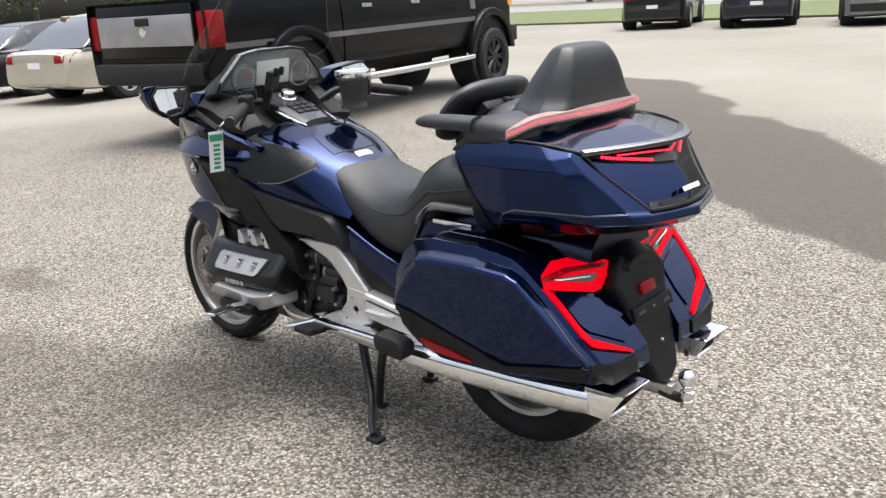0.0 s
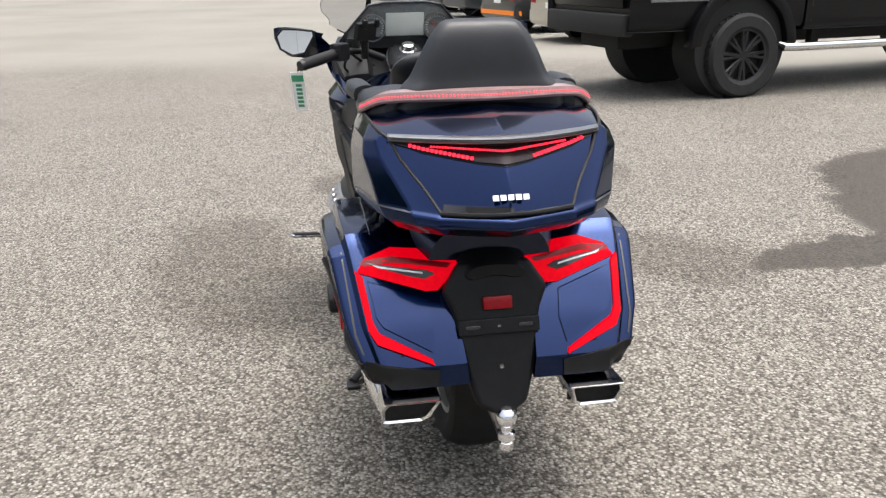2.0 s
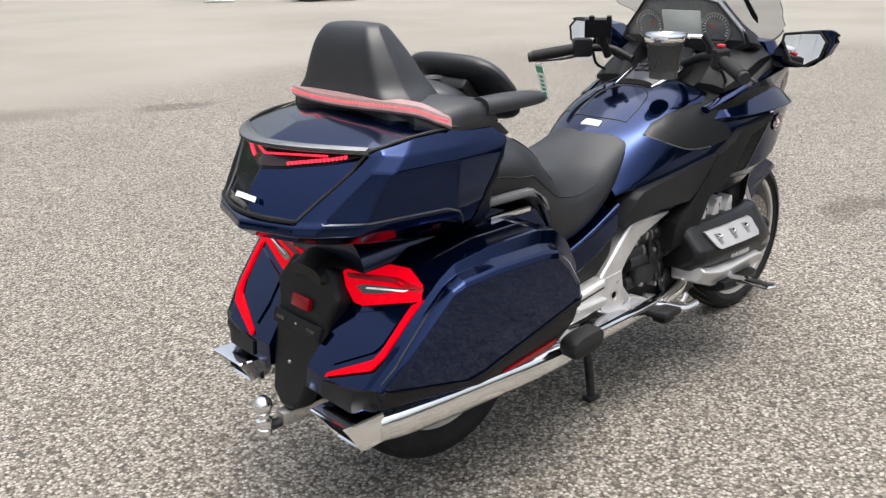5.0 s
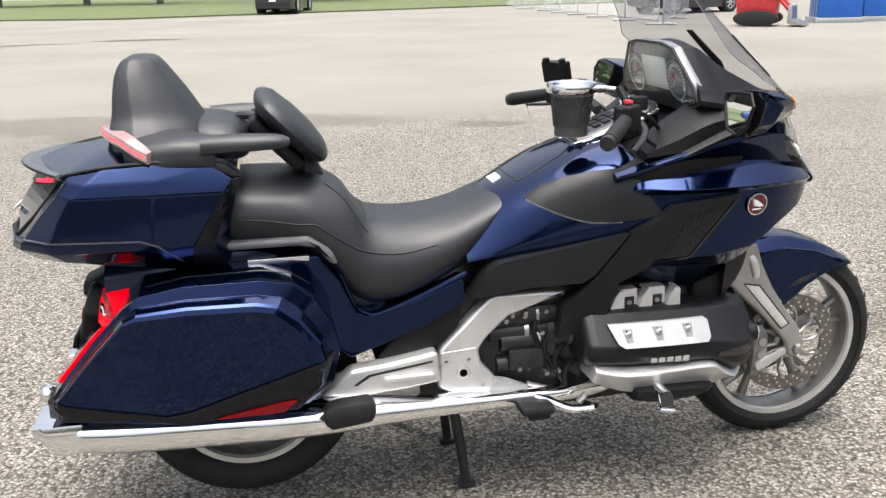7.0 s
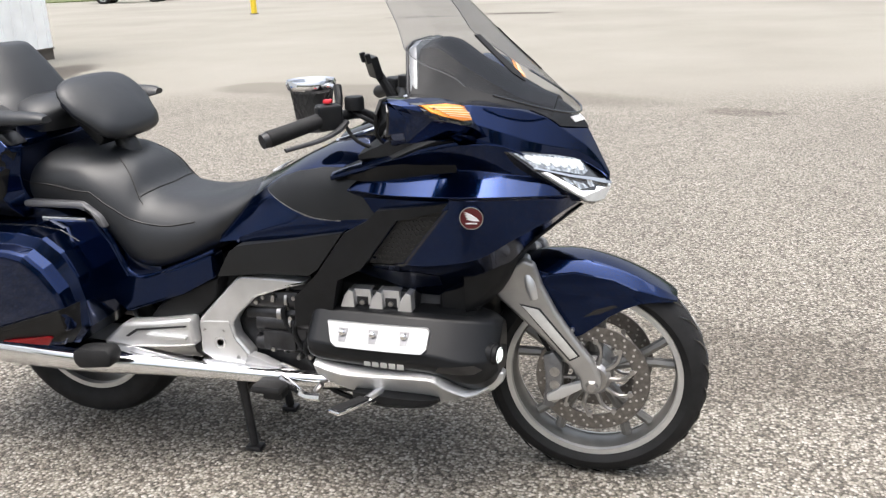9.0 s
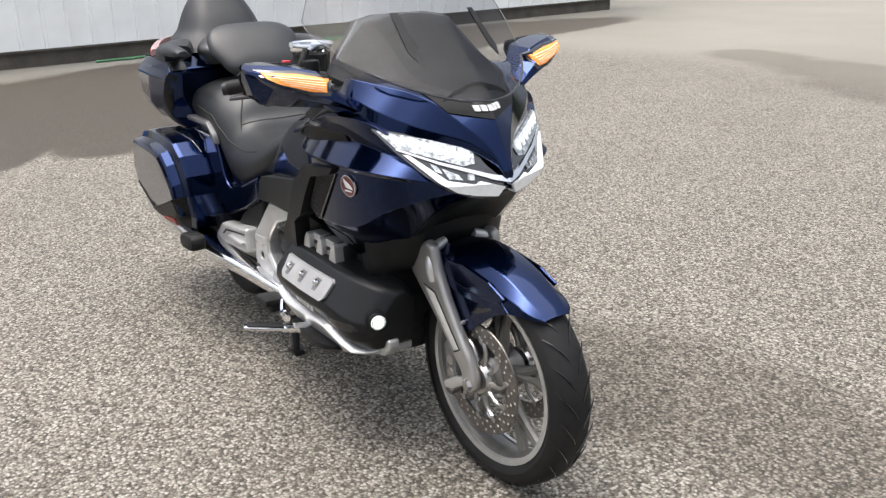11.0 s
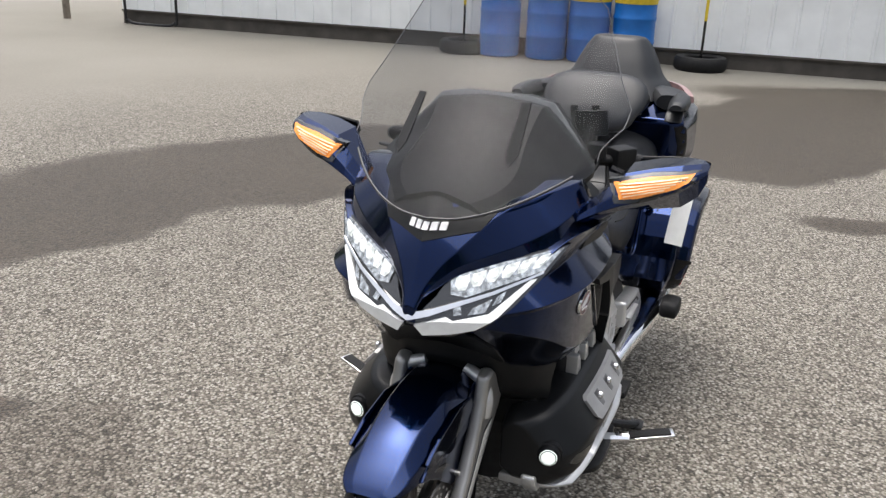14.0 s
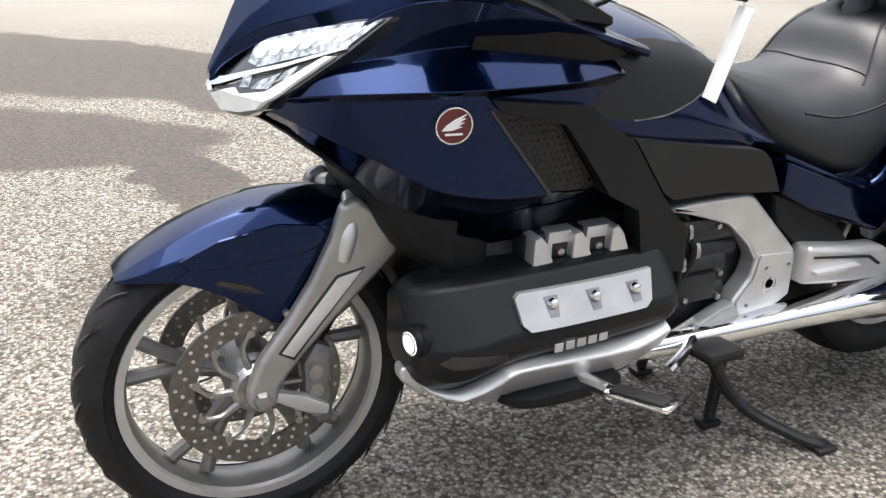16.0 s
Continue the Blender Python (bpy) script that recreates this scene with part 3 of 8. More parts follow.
# level rings, half of each: tail middle, lid edge, chamfer, shoulder, side, front corner, front inside, front middle
TRUNK = [
    [(-0.28, 0, 0.772), (-0.27, 0.10, 0.770), (-0.25, 0.16, 0.770), (-0.20, 0.20, 0.766), (-0.08, 0.235, 0.760), (0.03, 0.235, 0.762), (0.05, 0.18, 0.765), (0.05, 0, 0.765)],
    [(-0.468, 0, 0.796), (-0.43, 0.135, 0.798), (-0.40, 0.19, 0.800), (-0.33, 0.235, 0.797), (-0.11, 0.282, 0.795), (0.022, 0.270, 0.80), (0.048, 0.21, 0.80), (0.05, 0, 0.80)],
    [(-0.504, 0, 0.822), (-0.462, 0.158, 0.826), (-0.435, 0.204, 0.828), (-0.36, 0.264, 0.828), (-0.11, 0.308, 0.828), (0.012, 0.286, 0.83), (0.045, 0.22, 0.83), (0.05, 0, 0.83)],
    [(-0.500, 0, 0.842), (-0.456, 0.158, 0.846), (-0.424, 0.214, 0.850), (-0.35, 0.275, 0.850), (-0.12, 0.316, 0.850), (0.008, 0.292, 0.85), (0.045, 0.23, 0.85), (0.05, 0, 0.85)],
    [(-0.478, 0, 0.848), (-0.447, 0.149, 0.852), (-0.415, 0.212, 0.860), (-0.345, 0.278, 0.860), (-0.12, 0.317, 0.860), (0.010, 0.294, 0.86), (0.048, 0.24, 0.86), (0.05, 0, 0.86)],
    [(-0.468, 0, 0.900), (-0.398, 0.180, 0.900), (-0.378, 0.236, 0.905), (-0.325, 0.288, 0.905), (-0.12, 0.318, 0.905), (0.024, 0.300, 0.90), (0.058, 0.25, 0.90), (0.06, 0, 0.90)],
    [(-0.428, 0, 0.955), (-0.346, 0.224, 0.957), (-0.326, 0.268, 0.962), (-0.290, 0.303, 0.960), (-0.11, 0.316, 0.960), (0.050, 0.300, 0.955), (0.075, 0.25, 0.955), (0.075, 0, 0.955)],
    [(-0.402, 0, 0.992), (-0.314, 0.246, 0.992), (-0.296, 0.276, 0.996), (-0.255, 0.298, 0.990), (-0.10, 0.305, 0.992), (0.066, 0.292, 0.985), (0.082, 0.25, 0.98), (0.08, 0, 0.98)],
    [(-0.420, 0, 1.006), (-0.316, 0.242, 1.003), (-0.290, 0.262, 1.008), (-0.215, 0.276, 1.022), (-0.10, 0.284, 1.028), (0.020, 0.280, 1.020), (0.074, 0.235, 0.995), (0.075, 0, 0.995)],
    [(-0.330, 0, 1.038), (-0.262, 0.17, 1.036), (-0.24, 0.19, 1.038), (-0.19, 0.20, 1.046), (-0.10, 0.21, 1.050), (0.0, 0.20, 1.034), (0.04, 0.17, 1.008), (0.04, 0, 1.008)],
    [(-0.24, 0, 1.056), (-0.20, 0.08, 1.056), (-0.19, 0.10, 1.056), (-0.16, 0.11, 1.058), (-0.10, 0.11, 1.058), (-0.05, 0.10, 1.05), (-0.03, 0.08, 1.04), (-0.03, 0, 1.04)],
]


def trunk_shell():
    bm = skin(np.array([ring + [(x, -y, z) for x, y, z in reversed(ring[1:-1])] for ring in TRUNK]))
    bmesh.ops.recalc_face_normals(bm, faces=bm.faces[:])
    edges = [e for e in bm.edges if len(e.link_faces) == 2 and e.calc_face_angle() > radians(13)]
    bmesh.ops.bevel(bm, geom=edges, offset=0.005, segments=3, affect="EDGES", profile=0.5, clamp_overlap=True)
    return bm


trunk = part("trunk", trunk_shell(), BLUE, bike)

# ---- seat ----
SEAT = [
    (-0.02, [(0, 0.78), (0.17, 0.79), (0.205, 0.85), (0.185, 0.915), (0.10, 0.945), (0, 0.95)]),
    (0.10, [(0, 0.77), (0.17, 0.79), (0.215, 0.84), (0.195, 0.905), (0.11, 0.94), (0, 0.945)]),
    (0.21, [(0, 0.74), (0.17, 0.77), (0.215, 0.82), (0.195, 0.895), (0.11, 0.935), (0, 0.94)]),
    (0.28, [(0, 0.68), (0.17, 0.70), (0.215, 0.775), (0.19, 0.865), (0.10, 0.92), (0, 0.925)]),
    (0.335, [(0, 0.62), (0.17, 0.63), (0.212, 0.715), (0.185, 0.82), (0.11, 0.885), (0, 0.895)]),
    (0.385, [(0, 0.60), (0.17, 0.61), (0.210, 0.67), (0.19, 0.76), (0.12, 0.82), (0, 0.828)]),
    (0.46, [(0, 0.605), (0.17, 0.615), (0.206, 0.665), (0.19, 0.745), (0.12, 0.80), (0, 0.803)]),
    (0.56, [(0, 0.64), (0.16, 0.65), (0.196, 0.70), (0.175, 0.765), (0.10, 0.805), (0, 0.808)]),
    (0.66, [(0, 0.69), (0.14, 0.70), (0.178, 0.755), (0.155, 0.805), (0.08, 0.83), (0, 0.835)]),
    (0.74, [(0, 0.75), (0.11, 0.78), (0.150, 0.825), (0.12, 0.85), (0.06, 0.865), (0, 0.868)]),
    (0.775, [(0, 0.80), (0.08, 0.82), (0.120, 0.855), (0.10, 0.868), (0.05, 0.875), (0, 0.877)]),
]
seat = part("seat", body(SEAT, 5, 4), VINYL, bike, "black vinyl two-level seat")

# ---- tank cover ----
TANK = [
    (0.64, [(0, 0.72), (0.10, 0.71), (0.185, 0.70), (0.178, 0.72), (0.145, 0.755), (0.09, 0.785), (0, 0.80)]),
    (0.72, [(0, 0.72), (0.12, 0.71), (0.203, 0.71), (0.190, 0.765), (0.150, 0.815), (0.08, 0.850), (0, 0.86)]),
    (0.80, [(0, 0.72), (0.12, 0.71), (0.218, 0.72), (0.206, 0.81), (0.168, 0.865), (0.09, 0.893), (0, 0.90)]),
    (0.90, [(0, 0.72), (0.14, 0.72), (0.232, 0.73), (0.222, 0.85), (0.186, 0.912), (0.10, 0.942), (0, 0.948)]),
    (1.00, [(0, 0.72), (0.15, 0.73), (0.245, 0.74), (0.236, 0.87), (0.200, 0.934), (0.11, 0.975), (0, 0.985)]),
    (1.08, [(0, 0.72), (0.16, 0.73), (0.256, 0.75), (0.250, 0.88), (0.214, 0.944), (0.12, 0.985), (0, 0.998)]),
    (1.12, [(0, 0.72), (0.16, 0.73), (0.262, 0.75), (0.256, 0.88), (0.226, 0.944), (0.17, 0.930), (0, 0.925)]),
    (1.20, [(0, 0.72), (0.16, 0.73), (0.268, 0.75), (0.264, 0.88), (0.238, 0.944), (0.19, 0.925), (0, 0.91)]),
]
tank = part("tank_cover", body(TANK, 5, 4), BLUE, bike)

# ---- side fairing ----
# half sections: belly middle and edge, flank, undercut, shoulder below and above, groove, top
FAIRING = [
    (0.99, [(0, 0.70), (0.13, 0.69), (0.165, 0.73), (0.185, 0.812), (0.190, 0.822), (0.185, 0.835), (0.185, 0.846), (0, 0.85)]),
    (1.06, [(0, 0.66), (0.19, 0.66), (0.246, 0.72), (0.240, 0.858), (0.250, 0.880), (0.244, 0.908), (0.246, 0.920), (0, 0.90)]),
    (1.18, [(0, 0.60), (0.20, 0.60), (0.278, 0.70), (0.282, 0.870), (0.298, 0.884), (0.268, 0.928), (0.290, 0.966), (0, 0.95)]),
    (1.30, [(0, 0.585), (0.19, 0.585), (0.282, 0.70), (0.292, 0.872), (0.308, 0.885), (0.272, 0.942), (0.306, 1.000), (0, 0.98)]),
    (1.41, [(0, 0.63), (0.17, 0.62), (0.272, 0.72), (0.288, 0.874), (0.305, 0.886), (0.268, 0.942), (0.304, 1.018), (0, 0.99)]),
    (1.50, [(0, 0.72), (0.14, 0.705), (0.25, 0.77), (0.270, 0.874), (0.285, 0.886), (0.25, 0.930), (0.258, 0.998), (0, 0.99)]),
    (1.58, [(0, 0.78), (0.11, 0.77), (0.21, 0.81), (0.225, 0.868), (0.240, 0.880), (0.21, 0.912), (0.19, 0.925), (0, 0.97)]),
    (1.622, [(0, 0.805), (0.08, 0.80), (0.145, 0.828), (0.16, 0.856), (0.172, 0.866), (0.145, 0.882), (0.125, 0.888), (0, 0.92)]),
    (1.666, [(0, 0.825), (0.035, 0.825), (0.062, 0.838), (0.075, 0.85), (0.078, 0.855), (0.062, 0.862), (0.045, 0.866), (0, 0.875)]),
    (1.684, [(0, 0.84), (0.012, 0.84), (0.02, 0.846), (0.023, 0.852), (0.025, 0.857), (0.022, 0.865), (0.02, 0.87), (0, 0.874)]),
]
# the lit shoulder leans inwards over the middle of the fairing
FAIRING = [(x, p[:5] + [(p[5][0] - (0.014 if 1.0 < x < 1.6 else 0.0), p[5][1]), p[6]] + p[7:]) for x, p in FAIRING]
fairing = part("fairing", facets(FAIRING, 0.005, along=4, angle=16), BLUE, bike)

# ---- upper cowl ----
COWL = [
    (1.34, [(0, 0.95), (0.20, 0.95), (0.268, 0.985), (0.270, 1.06), (0.246, 1.100), (0, 1.11)]),
    (1.40, [(0, 0.95), (0.20, 0.95), (0.270, 0.990), (0.272, 1.062), (0.250, 1.102), (0, 1.115)]),
    (1.48, [(0, 0.94), (0.19, 0.95), (0.256, 0.990), (0.246, 1.035), (0.190, 1.084), (0, 1.103)]),
    (1.525, [(0, 0.93), (0.17, 0.95), (0.219, 0.980), (0.208, 1.012), (0.150, 1.068), (0, 1.092)]),
    (1.57, [(0, 0.93), (0.13, 0.94), (0.164, 0.964), (0.160, 0.990), (0.120, 1.045), (0, 1.084)]),
    (1.626, [(0, 0.91), (0.06, 0.92), (0.085, 0.942), (0.087, 0.962), (0.074, 0.994), (0, 1.040)]),
    (1.655, [(0, 0.90), (0.04, 0.908), (0.054, 0.924), (0.057, 0.942), (0.048, 0.966), (0, 0.998)]),
    (1.685, [(0, 0.88), (0.018, 0.887), (0.025, 0.900), (0.027, 0.912), (0.023, 0.924), (0, 0.938)]),
    (1.710, [(0, 0.862), (0.010, 0.866), (0.013, 0.872), (0.013, 0.878), (0.010, 0.884), (0, 0.888)]),
]
cowl = part("front_cowl", facets(COWL, 0.006, along=4, angle=12), BLUE, bike)

LEFT, RIGHT = 1, -1


def both(name, make, mat, label="", parent=None):
    """The same part on the left and, mirrored, on the right of the motorcycle."""
    out = []
    for s in (LEFT, RIGHT):
        bm = make()
        out.append(part(name, bm if s == LEFT else flipped(bm), mat, parent[0 if s == LEFT else 1] if parent else bike, label))
    return out


def seam(points, tree, radius=0.0028, axis="y", side=1, parent=None, mat=None, name="seam"):
    pts = []
    k = "xyz".index(axis)
    for p in spline(points, 5):
        q = Vector((p[0], side * 1.0, p[1])) if axis == "y" else Vector((p[0], p[1], 2.0)) if axis == "z" else Vector((side * 3.0, p[0], p[1]))
        way = Vector((0, 0, 0))
        way[k] = -side
        hit = tree.ray_cast(q, way)[0]
        if hit is not None:
            pts.append(tuple(hit))
    return part(name, rod(pts, radius, n=6, smooth=1), mat or SEAM, parent)


def swap_xy(bm):
    for v in bm.verts:
        v.co.x, v.co.y = v.co.y, v.co.x
    return bm


# ---- trunk trim ----
TREE_TRUNK = surface(trunk)
GREY_STRIP = material("grey_strip", (0.15, 0.155, 0.165), rough=0.3, metal=0.7, vary=0.1, scale=40)
# the dark gap round the lid, from the front corner down the tail
LID = [(0.03, 0.279, 1.021), (-0.10, 0.284, 1.030), (-0.215, 0.276, 1.024), (-0.290, 0.260, 1.010), (-0.316, 0.243, 0.999), (-0.346, 0.223, 0.958), (-0.398, 0.179, 0.901), (-0.447, 0.149, 0.854)]
part("lid_gap", rod([LID[-1], (-0.470, 0.075, 0.852), (-0.478, 0.0, 0.851), (-0.470, -0.075, 0.852), (LID[-1][0], -LID[-1][1], LID[-1][2])], 0.006, n=8), BLACK, trunk)
part("lid_lip", draped([(0.142, 0.872), (0.0, 0.866), (-0.142, 0.872), (-0.147, 0.855), (0.0, 0.850), (0.147, 0.855)], "x", -1, TREE_TRUNK, lift=0.0015, thick=0.006, step=0.03), GLOSS_BLACK, trunk)
light_bar = part("light_bar", draped([(0.232, 0.990), (0.0, 0.990), (-0.232, 0.990), (-0.17, 0.976), (-0.06, 0.958), (0.0, 0.954), (0.06, 0.958), (0.17, 0.976)], "x", -1, TREE_TRUNK, lift=0.007, thick=0.012), SMOKE_RED, trunk, "smoked centre lamp bar")
part("lamp_recess", draped([(0.242, 0.994), (0.0, 0.996), (-0.242, 0.994), (-0.176, 0.971), (-0.06, 0.952), (0.0, 0.947), (0.06, 0.952), (0.176, 0.971)], "x", -1, TREE_TRUNK, lift=0.002, thick=0.006), BLACK, trunk)
P = []
for y in np.linspace(-0.247, 0.247, 17):
    k = (abs(y) / 0.247) ** 1.7
    xr, zr = -0.446 + 0.122 * k, 1.013 - 0.006 * k
    P.append([(xr + 0.022 - 0.010 * k, y, zr + 0.0045), (xr + 0.006, y, zr + 0.002), (xr, y, zr - 0.001), (xr + 0.003, y, zr - 0.010), (xr + 0.012, y, zr - 0.013), (xr + 0.06 - 0.035 * k, y, zr - 0.010)])
blade = part("bright_strip", skin(np.array(P)), GREY_STRIP, trunk, "grey metal blade over the lamp")
P = [[(-0.4475 + 0.122 * (abs(y) / 0.247) ** 1.7 + a, y, 1.0075 - 0.006 * (abs(y) / 0.247) ** 1.7 + b) for a, b in ((0, 0.0012), (-0.0008, 0), (0, -0.0012), (0.004, 0))] for y in np.linspace(-0.24, 0.24, 17)]
part("strip_groove", skin(np.array(P)), SEAM, blade)


def led_row(points, size, tree, lift, name, parent, axis="x", side=-1, mat=None):
    bm = bmesh.new()
    k = "xyz".index(axis)
    for p in points:
        o = Vector((0, 0, 0))
        o[(k + 1) % 3 if k != 1 else 0] = 0
        q = Vector((-1.0, p[0], p[1])) if axis == "x" else Vector((p[0], side * 1.0, p[1])) if axis == "y" else Vector((p[0], p[1], 2.0))
        way = Vector((0, 0, 0))
        way[k] = -side
        hit = tree.ray_cast(q, way)[0]
        if hit is None:
            continue
        hit[k] += side * lift
        box(hit.x - size, hit.x + size, hit.y - size, hit.y + size, hit.z - size, hit.z + size, size * 0.4, 1, bm=bm)
    return part(name, bm, mat or LED, parent)


TREE_BAR = surface(light_bar)
for s in (1, -1):
    led_row([(s * (0.200 - 0.0092 * i), float(np.interp(0.200 - 0.0092 * i, [0.0, 0.06, 0.17, 0.232], [0.954, 0.958, 0.976, 0.990])) + 0.0045) for i in range(15)], 0.0038, TREE_BAR, 0.0, "led_strip", trunk)
led_row([(0.155 - 0.0062 * i, 0.980 + 0.006 * abs(0.155 - 0.0062 * i) / 0.155) for i in range(51)], 0.0023, TREE_BAR, 0.0, "led_strip", trunk)
for i in range(5):
    part("badge_block", bars(1, 0.013, 0.0125, 0, pose(-0.4765, 0.034 - 0.017 * i, 0.890, -28, 0, -90), None), WHITE, trunk, "white badge block", smooth=False)
# side skirt and reflector under the trunk
for s in (1, -1):
    part("trunk_gap", rod([(x, s * y, z) for x, y, z in LID], 0.0038, n=8, smooth=2), SEAM, trunk)
    part("front_trim", draped([(0.080, 0.982), (0.052, 0.972), (0.012, 0.905), (-0.032, 0.835), (-0.046, 0.775), (0.03, 0.766), (0.012, 0.83), (0.04, 0.90)], "y", s, TREE_TRUNK, lift=0.004, thick=0.012, fall=0.28), COVER, trunk, "black plastic front corner")
    part("lower_trim", draped([(-0.42, 0.8535), (-0.15, 0.8545), (-0.115, 0.842), (-0.06, 0.785), (-0.055, 0.785), (-0.112, 0.845), (-0.148, 0.858), (-0.42, 0.857)], "y", s, TREE_TRUNK, lift=0.0015, thick=0.005), GREY_STRIP, trunk)
    part("under_reflector", draped([(-0.205, 0.815), (-0.15, 0.818), (-0.14, 0.775), (-0.21, 0.785)], "y", s, TREE_TRUNK, lift=0.002, thick=0.006), SMOKE_RED, trunk, "dark red reflector under the trunk")
bm = body([(-0.27, [(0, 0.55), (0.10, 0.56), (0.14, 0.62), (0.15, 0.70), (0.10, 0.76), (0, 0.775)]), (-0.1, [(0, 0.5), (0.16, 0.51), (0.20, 0.62), (0.205, 0.74), (0.17, 0.775), (0, 0.78)]),
           (0.10, [(0, 0.48), (0.16, 0.49), (0.20, 0.6), (0.205, 0.76), (0.17, 0.795), (0, 0.80)]), (0.27, [(0, 0.48), (0.15, 0.49), (0.19, 0.58), (0.20, 0.68), (0.15, 0.72), (0, 0.73)]),
           (0.42, [(0, 0.45), (0.13, 0.46), (0.17, 0.52), (0.17, 0.6), (0.13, 0.64), (0, 0.64)])], 4, 3)
part("rear_body", bm, BLUE_DARK, bike)
part("trunk_bracket", box(-0.2, 0.0, -0.12, 0.12, 0.74, 0.80, 0.01), BLACK, bike)

# ---- passenger backrest and arms ----
BACK = []
for z, x0, x1, w in ((1.04, -0.205, 0.03, 0.230), (1.085, -0.213, 0.005, 0.198), (1.115, -0.208, -0.012, 0.170), (1.165, -0.203, -0.042, 0.146), (1.205, -0.196, -0.07, 0.124), (1.230, -0.186, -0.088, 0.106), (1.243, -0.174, -0.102, 0.092), (1.248, -0.160, -0.118, 0.072)):
    d_ = x1 - x0
    half = [(x0, w * 0.40), (x0 + 0.005 * d_, w * 0.74), (x0 + 0.06 * d_, w * 0.88), (x0 + 0.26 * d_, w), (x0 + 0.34 * d_, w), (x0 + 0.60 * d_, w * 0.93), (x0 + 0.9 * d_, w * 0.68), (x1, w * 0.25)]
    BACK.append((z, half + [(a, -b) for a, b in reversed(half)]))
backrest = part("passenger_backrest", body(BACK, 4, 3, axis="z", sym=False), VINYL, bike, "tall black vinyl passenger backrest")
part("back_cushion", body([(1.0, [(0.0, 0.13), (0.085, 0.12), (0.105, 0.0), (0.085, -0.12), (0.0, -0.13), (-0.04, 0.0)]), (1.05, [(0.0, 0.15), (0.09, 0.14), (0.115, 0.0), (0.09, -0.14), (0.0, -0.15), (-0.04, 0.0)]),
     (1.085, [(-0.02, 0.12), (0.06, 0.11), (0.08, 0.0), (0.06, -0.11), (-0.02, -0.12), (-0.05, 0.0)]), (1.10, [(-0.02, 0.06), (0.03, 0.06), (0.04, 0.0), (0.03, -0.06), (-0.02, -0.06), (-0.03, 0.0)])], 4, 3, axis="z", sym=False), VINYL, bike)
part("back_support", box(0.0, 0.07, -0.15, 0.15, 0.84, 1.01, 0.02), VINYL, bike)
arms = both("armrest", lambda: body([(-0.175, [(0.12, 1.03), (0.225, 1.025), (0.235, 1.05), (0.21, 1.07), (0.12, 1.08)]), (-0.125, [(0.13, 1.03), (0.266, 1.015), (0.276, 1.035), (0.25, 1.068), (0.13, 1.085)]),
     (-0.05, [(0.16, 1.03), (0.275, 1.015), (0.29, 1.035), (0.27, 1.075), (0.16, 1.085)]), (0.03, [(0.19, 1.03), (0.275, 1.012), (0.29, 1.03), (0.275, 1.068), (0.2, 1.07)])], 4, 3, sym=False), VINYL)
both("arm_pad", lambda: body([(0.0, [(0.225, 1.045), (0.262, 1.04), (0.295, 1.045), (0.29, 1.075), (0.25, 1.08)]), (0.08, [(0.235, 1.048), (0.27, 1.044), (0.308, 1.05), (0.30, 1.078), (0.26, 1.083)]),
     (0.17, [(0.245, 1.05), (0.275, 1.047), (0.305, 1.052), (0.30, 1.075), (0.265, 1.079)]), (0.20, [(0.255, 1.054), (0.275, 1.053), (0.295, 1.056), (0.292, 1.068), (0.268, 1.07)])], 4, 3, sym=False), VINYL, "padded black arm rest")
both("arm_bracket", lambda: slab([(0.0, 1.03), (0.05, 1.02), (0.085, 0.99), (0.07, 0.985), (0.03, 1.0)], "y", 0.225, 0.285, 0.006), VINYL)
# red light strip round the foot of the backrest
STRIP_PTS = [(-0.112, 0.286, 1.042), (-0.136, 0.272, 1.054), (-0.164, 0.242, 1.070), (-0.192, 0.195, 1.077), (-0.217, 0.13, 1.080), (-0.229, 0.06, 1.080), (-0.232, 0.0, 1.080)]
STRIP_PTS += [(x, -y, z) for x, y, z in reversed(STRIP_PTS[:-1])]
curve = spline(STRIP_PTS, 6)
prof = [(-0.02, -0.014), (0.010, -0.014), (0.014, -0.008), (0.009, 0.010), (-0.02, 0.014)]
P = []
for i, c in enumerate(curve):
    d = Vector(tuple(curve[min(i + 1, len(curve) - 1)] - curve[max(i - 1, 0)])).normalized()
    out = Vector((0, 0, 1)).cross(d)
    out = out if out.x * (c[0] - 0.0) + out.y * c[1] > 0 else -out
    P.append([tuple(Vector(tuple(c)) + out * a + Vector((0, 0, b))) for a, b in prof])
strip = part("light_strip", skin(np.array(P)), LED_STRIP, bike, "pale red light strip under the backrest")
bm = bmesh.new()
fine = spline(STRIP_PTS, 8)
for i, c in enumerate(fine[2:-2]):
    d = Vector(tuple(fine[min(i + 3, len(fine) - 1)] - fine[i + 1])).normalized()
    out = Vector((0, 0, 1)).cross(d)
    out = out if out.x * c[0] + out.y * c[1] > 0 else -out
    q = Vector(tuple(c)) + out * 0.0105
    box(q.x - 0.0026, q.x + 0.0026, q.y - 0.0014, q.y + 0.0014, q.z - 0.0018, q.z + 0.0022, bm=bm)
part("strip_leds", bm, LED, strip)

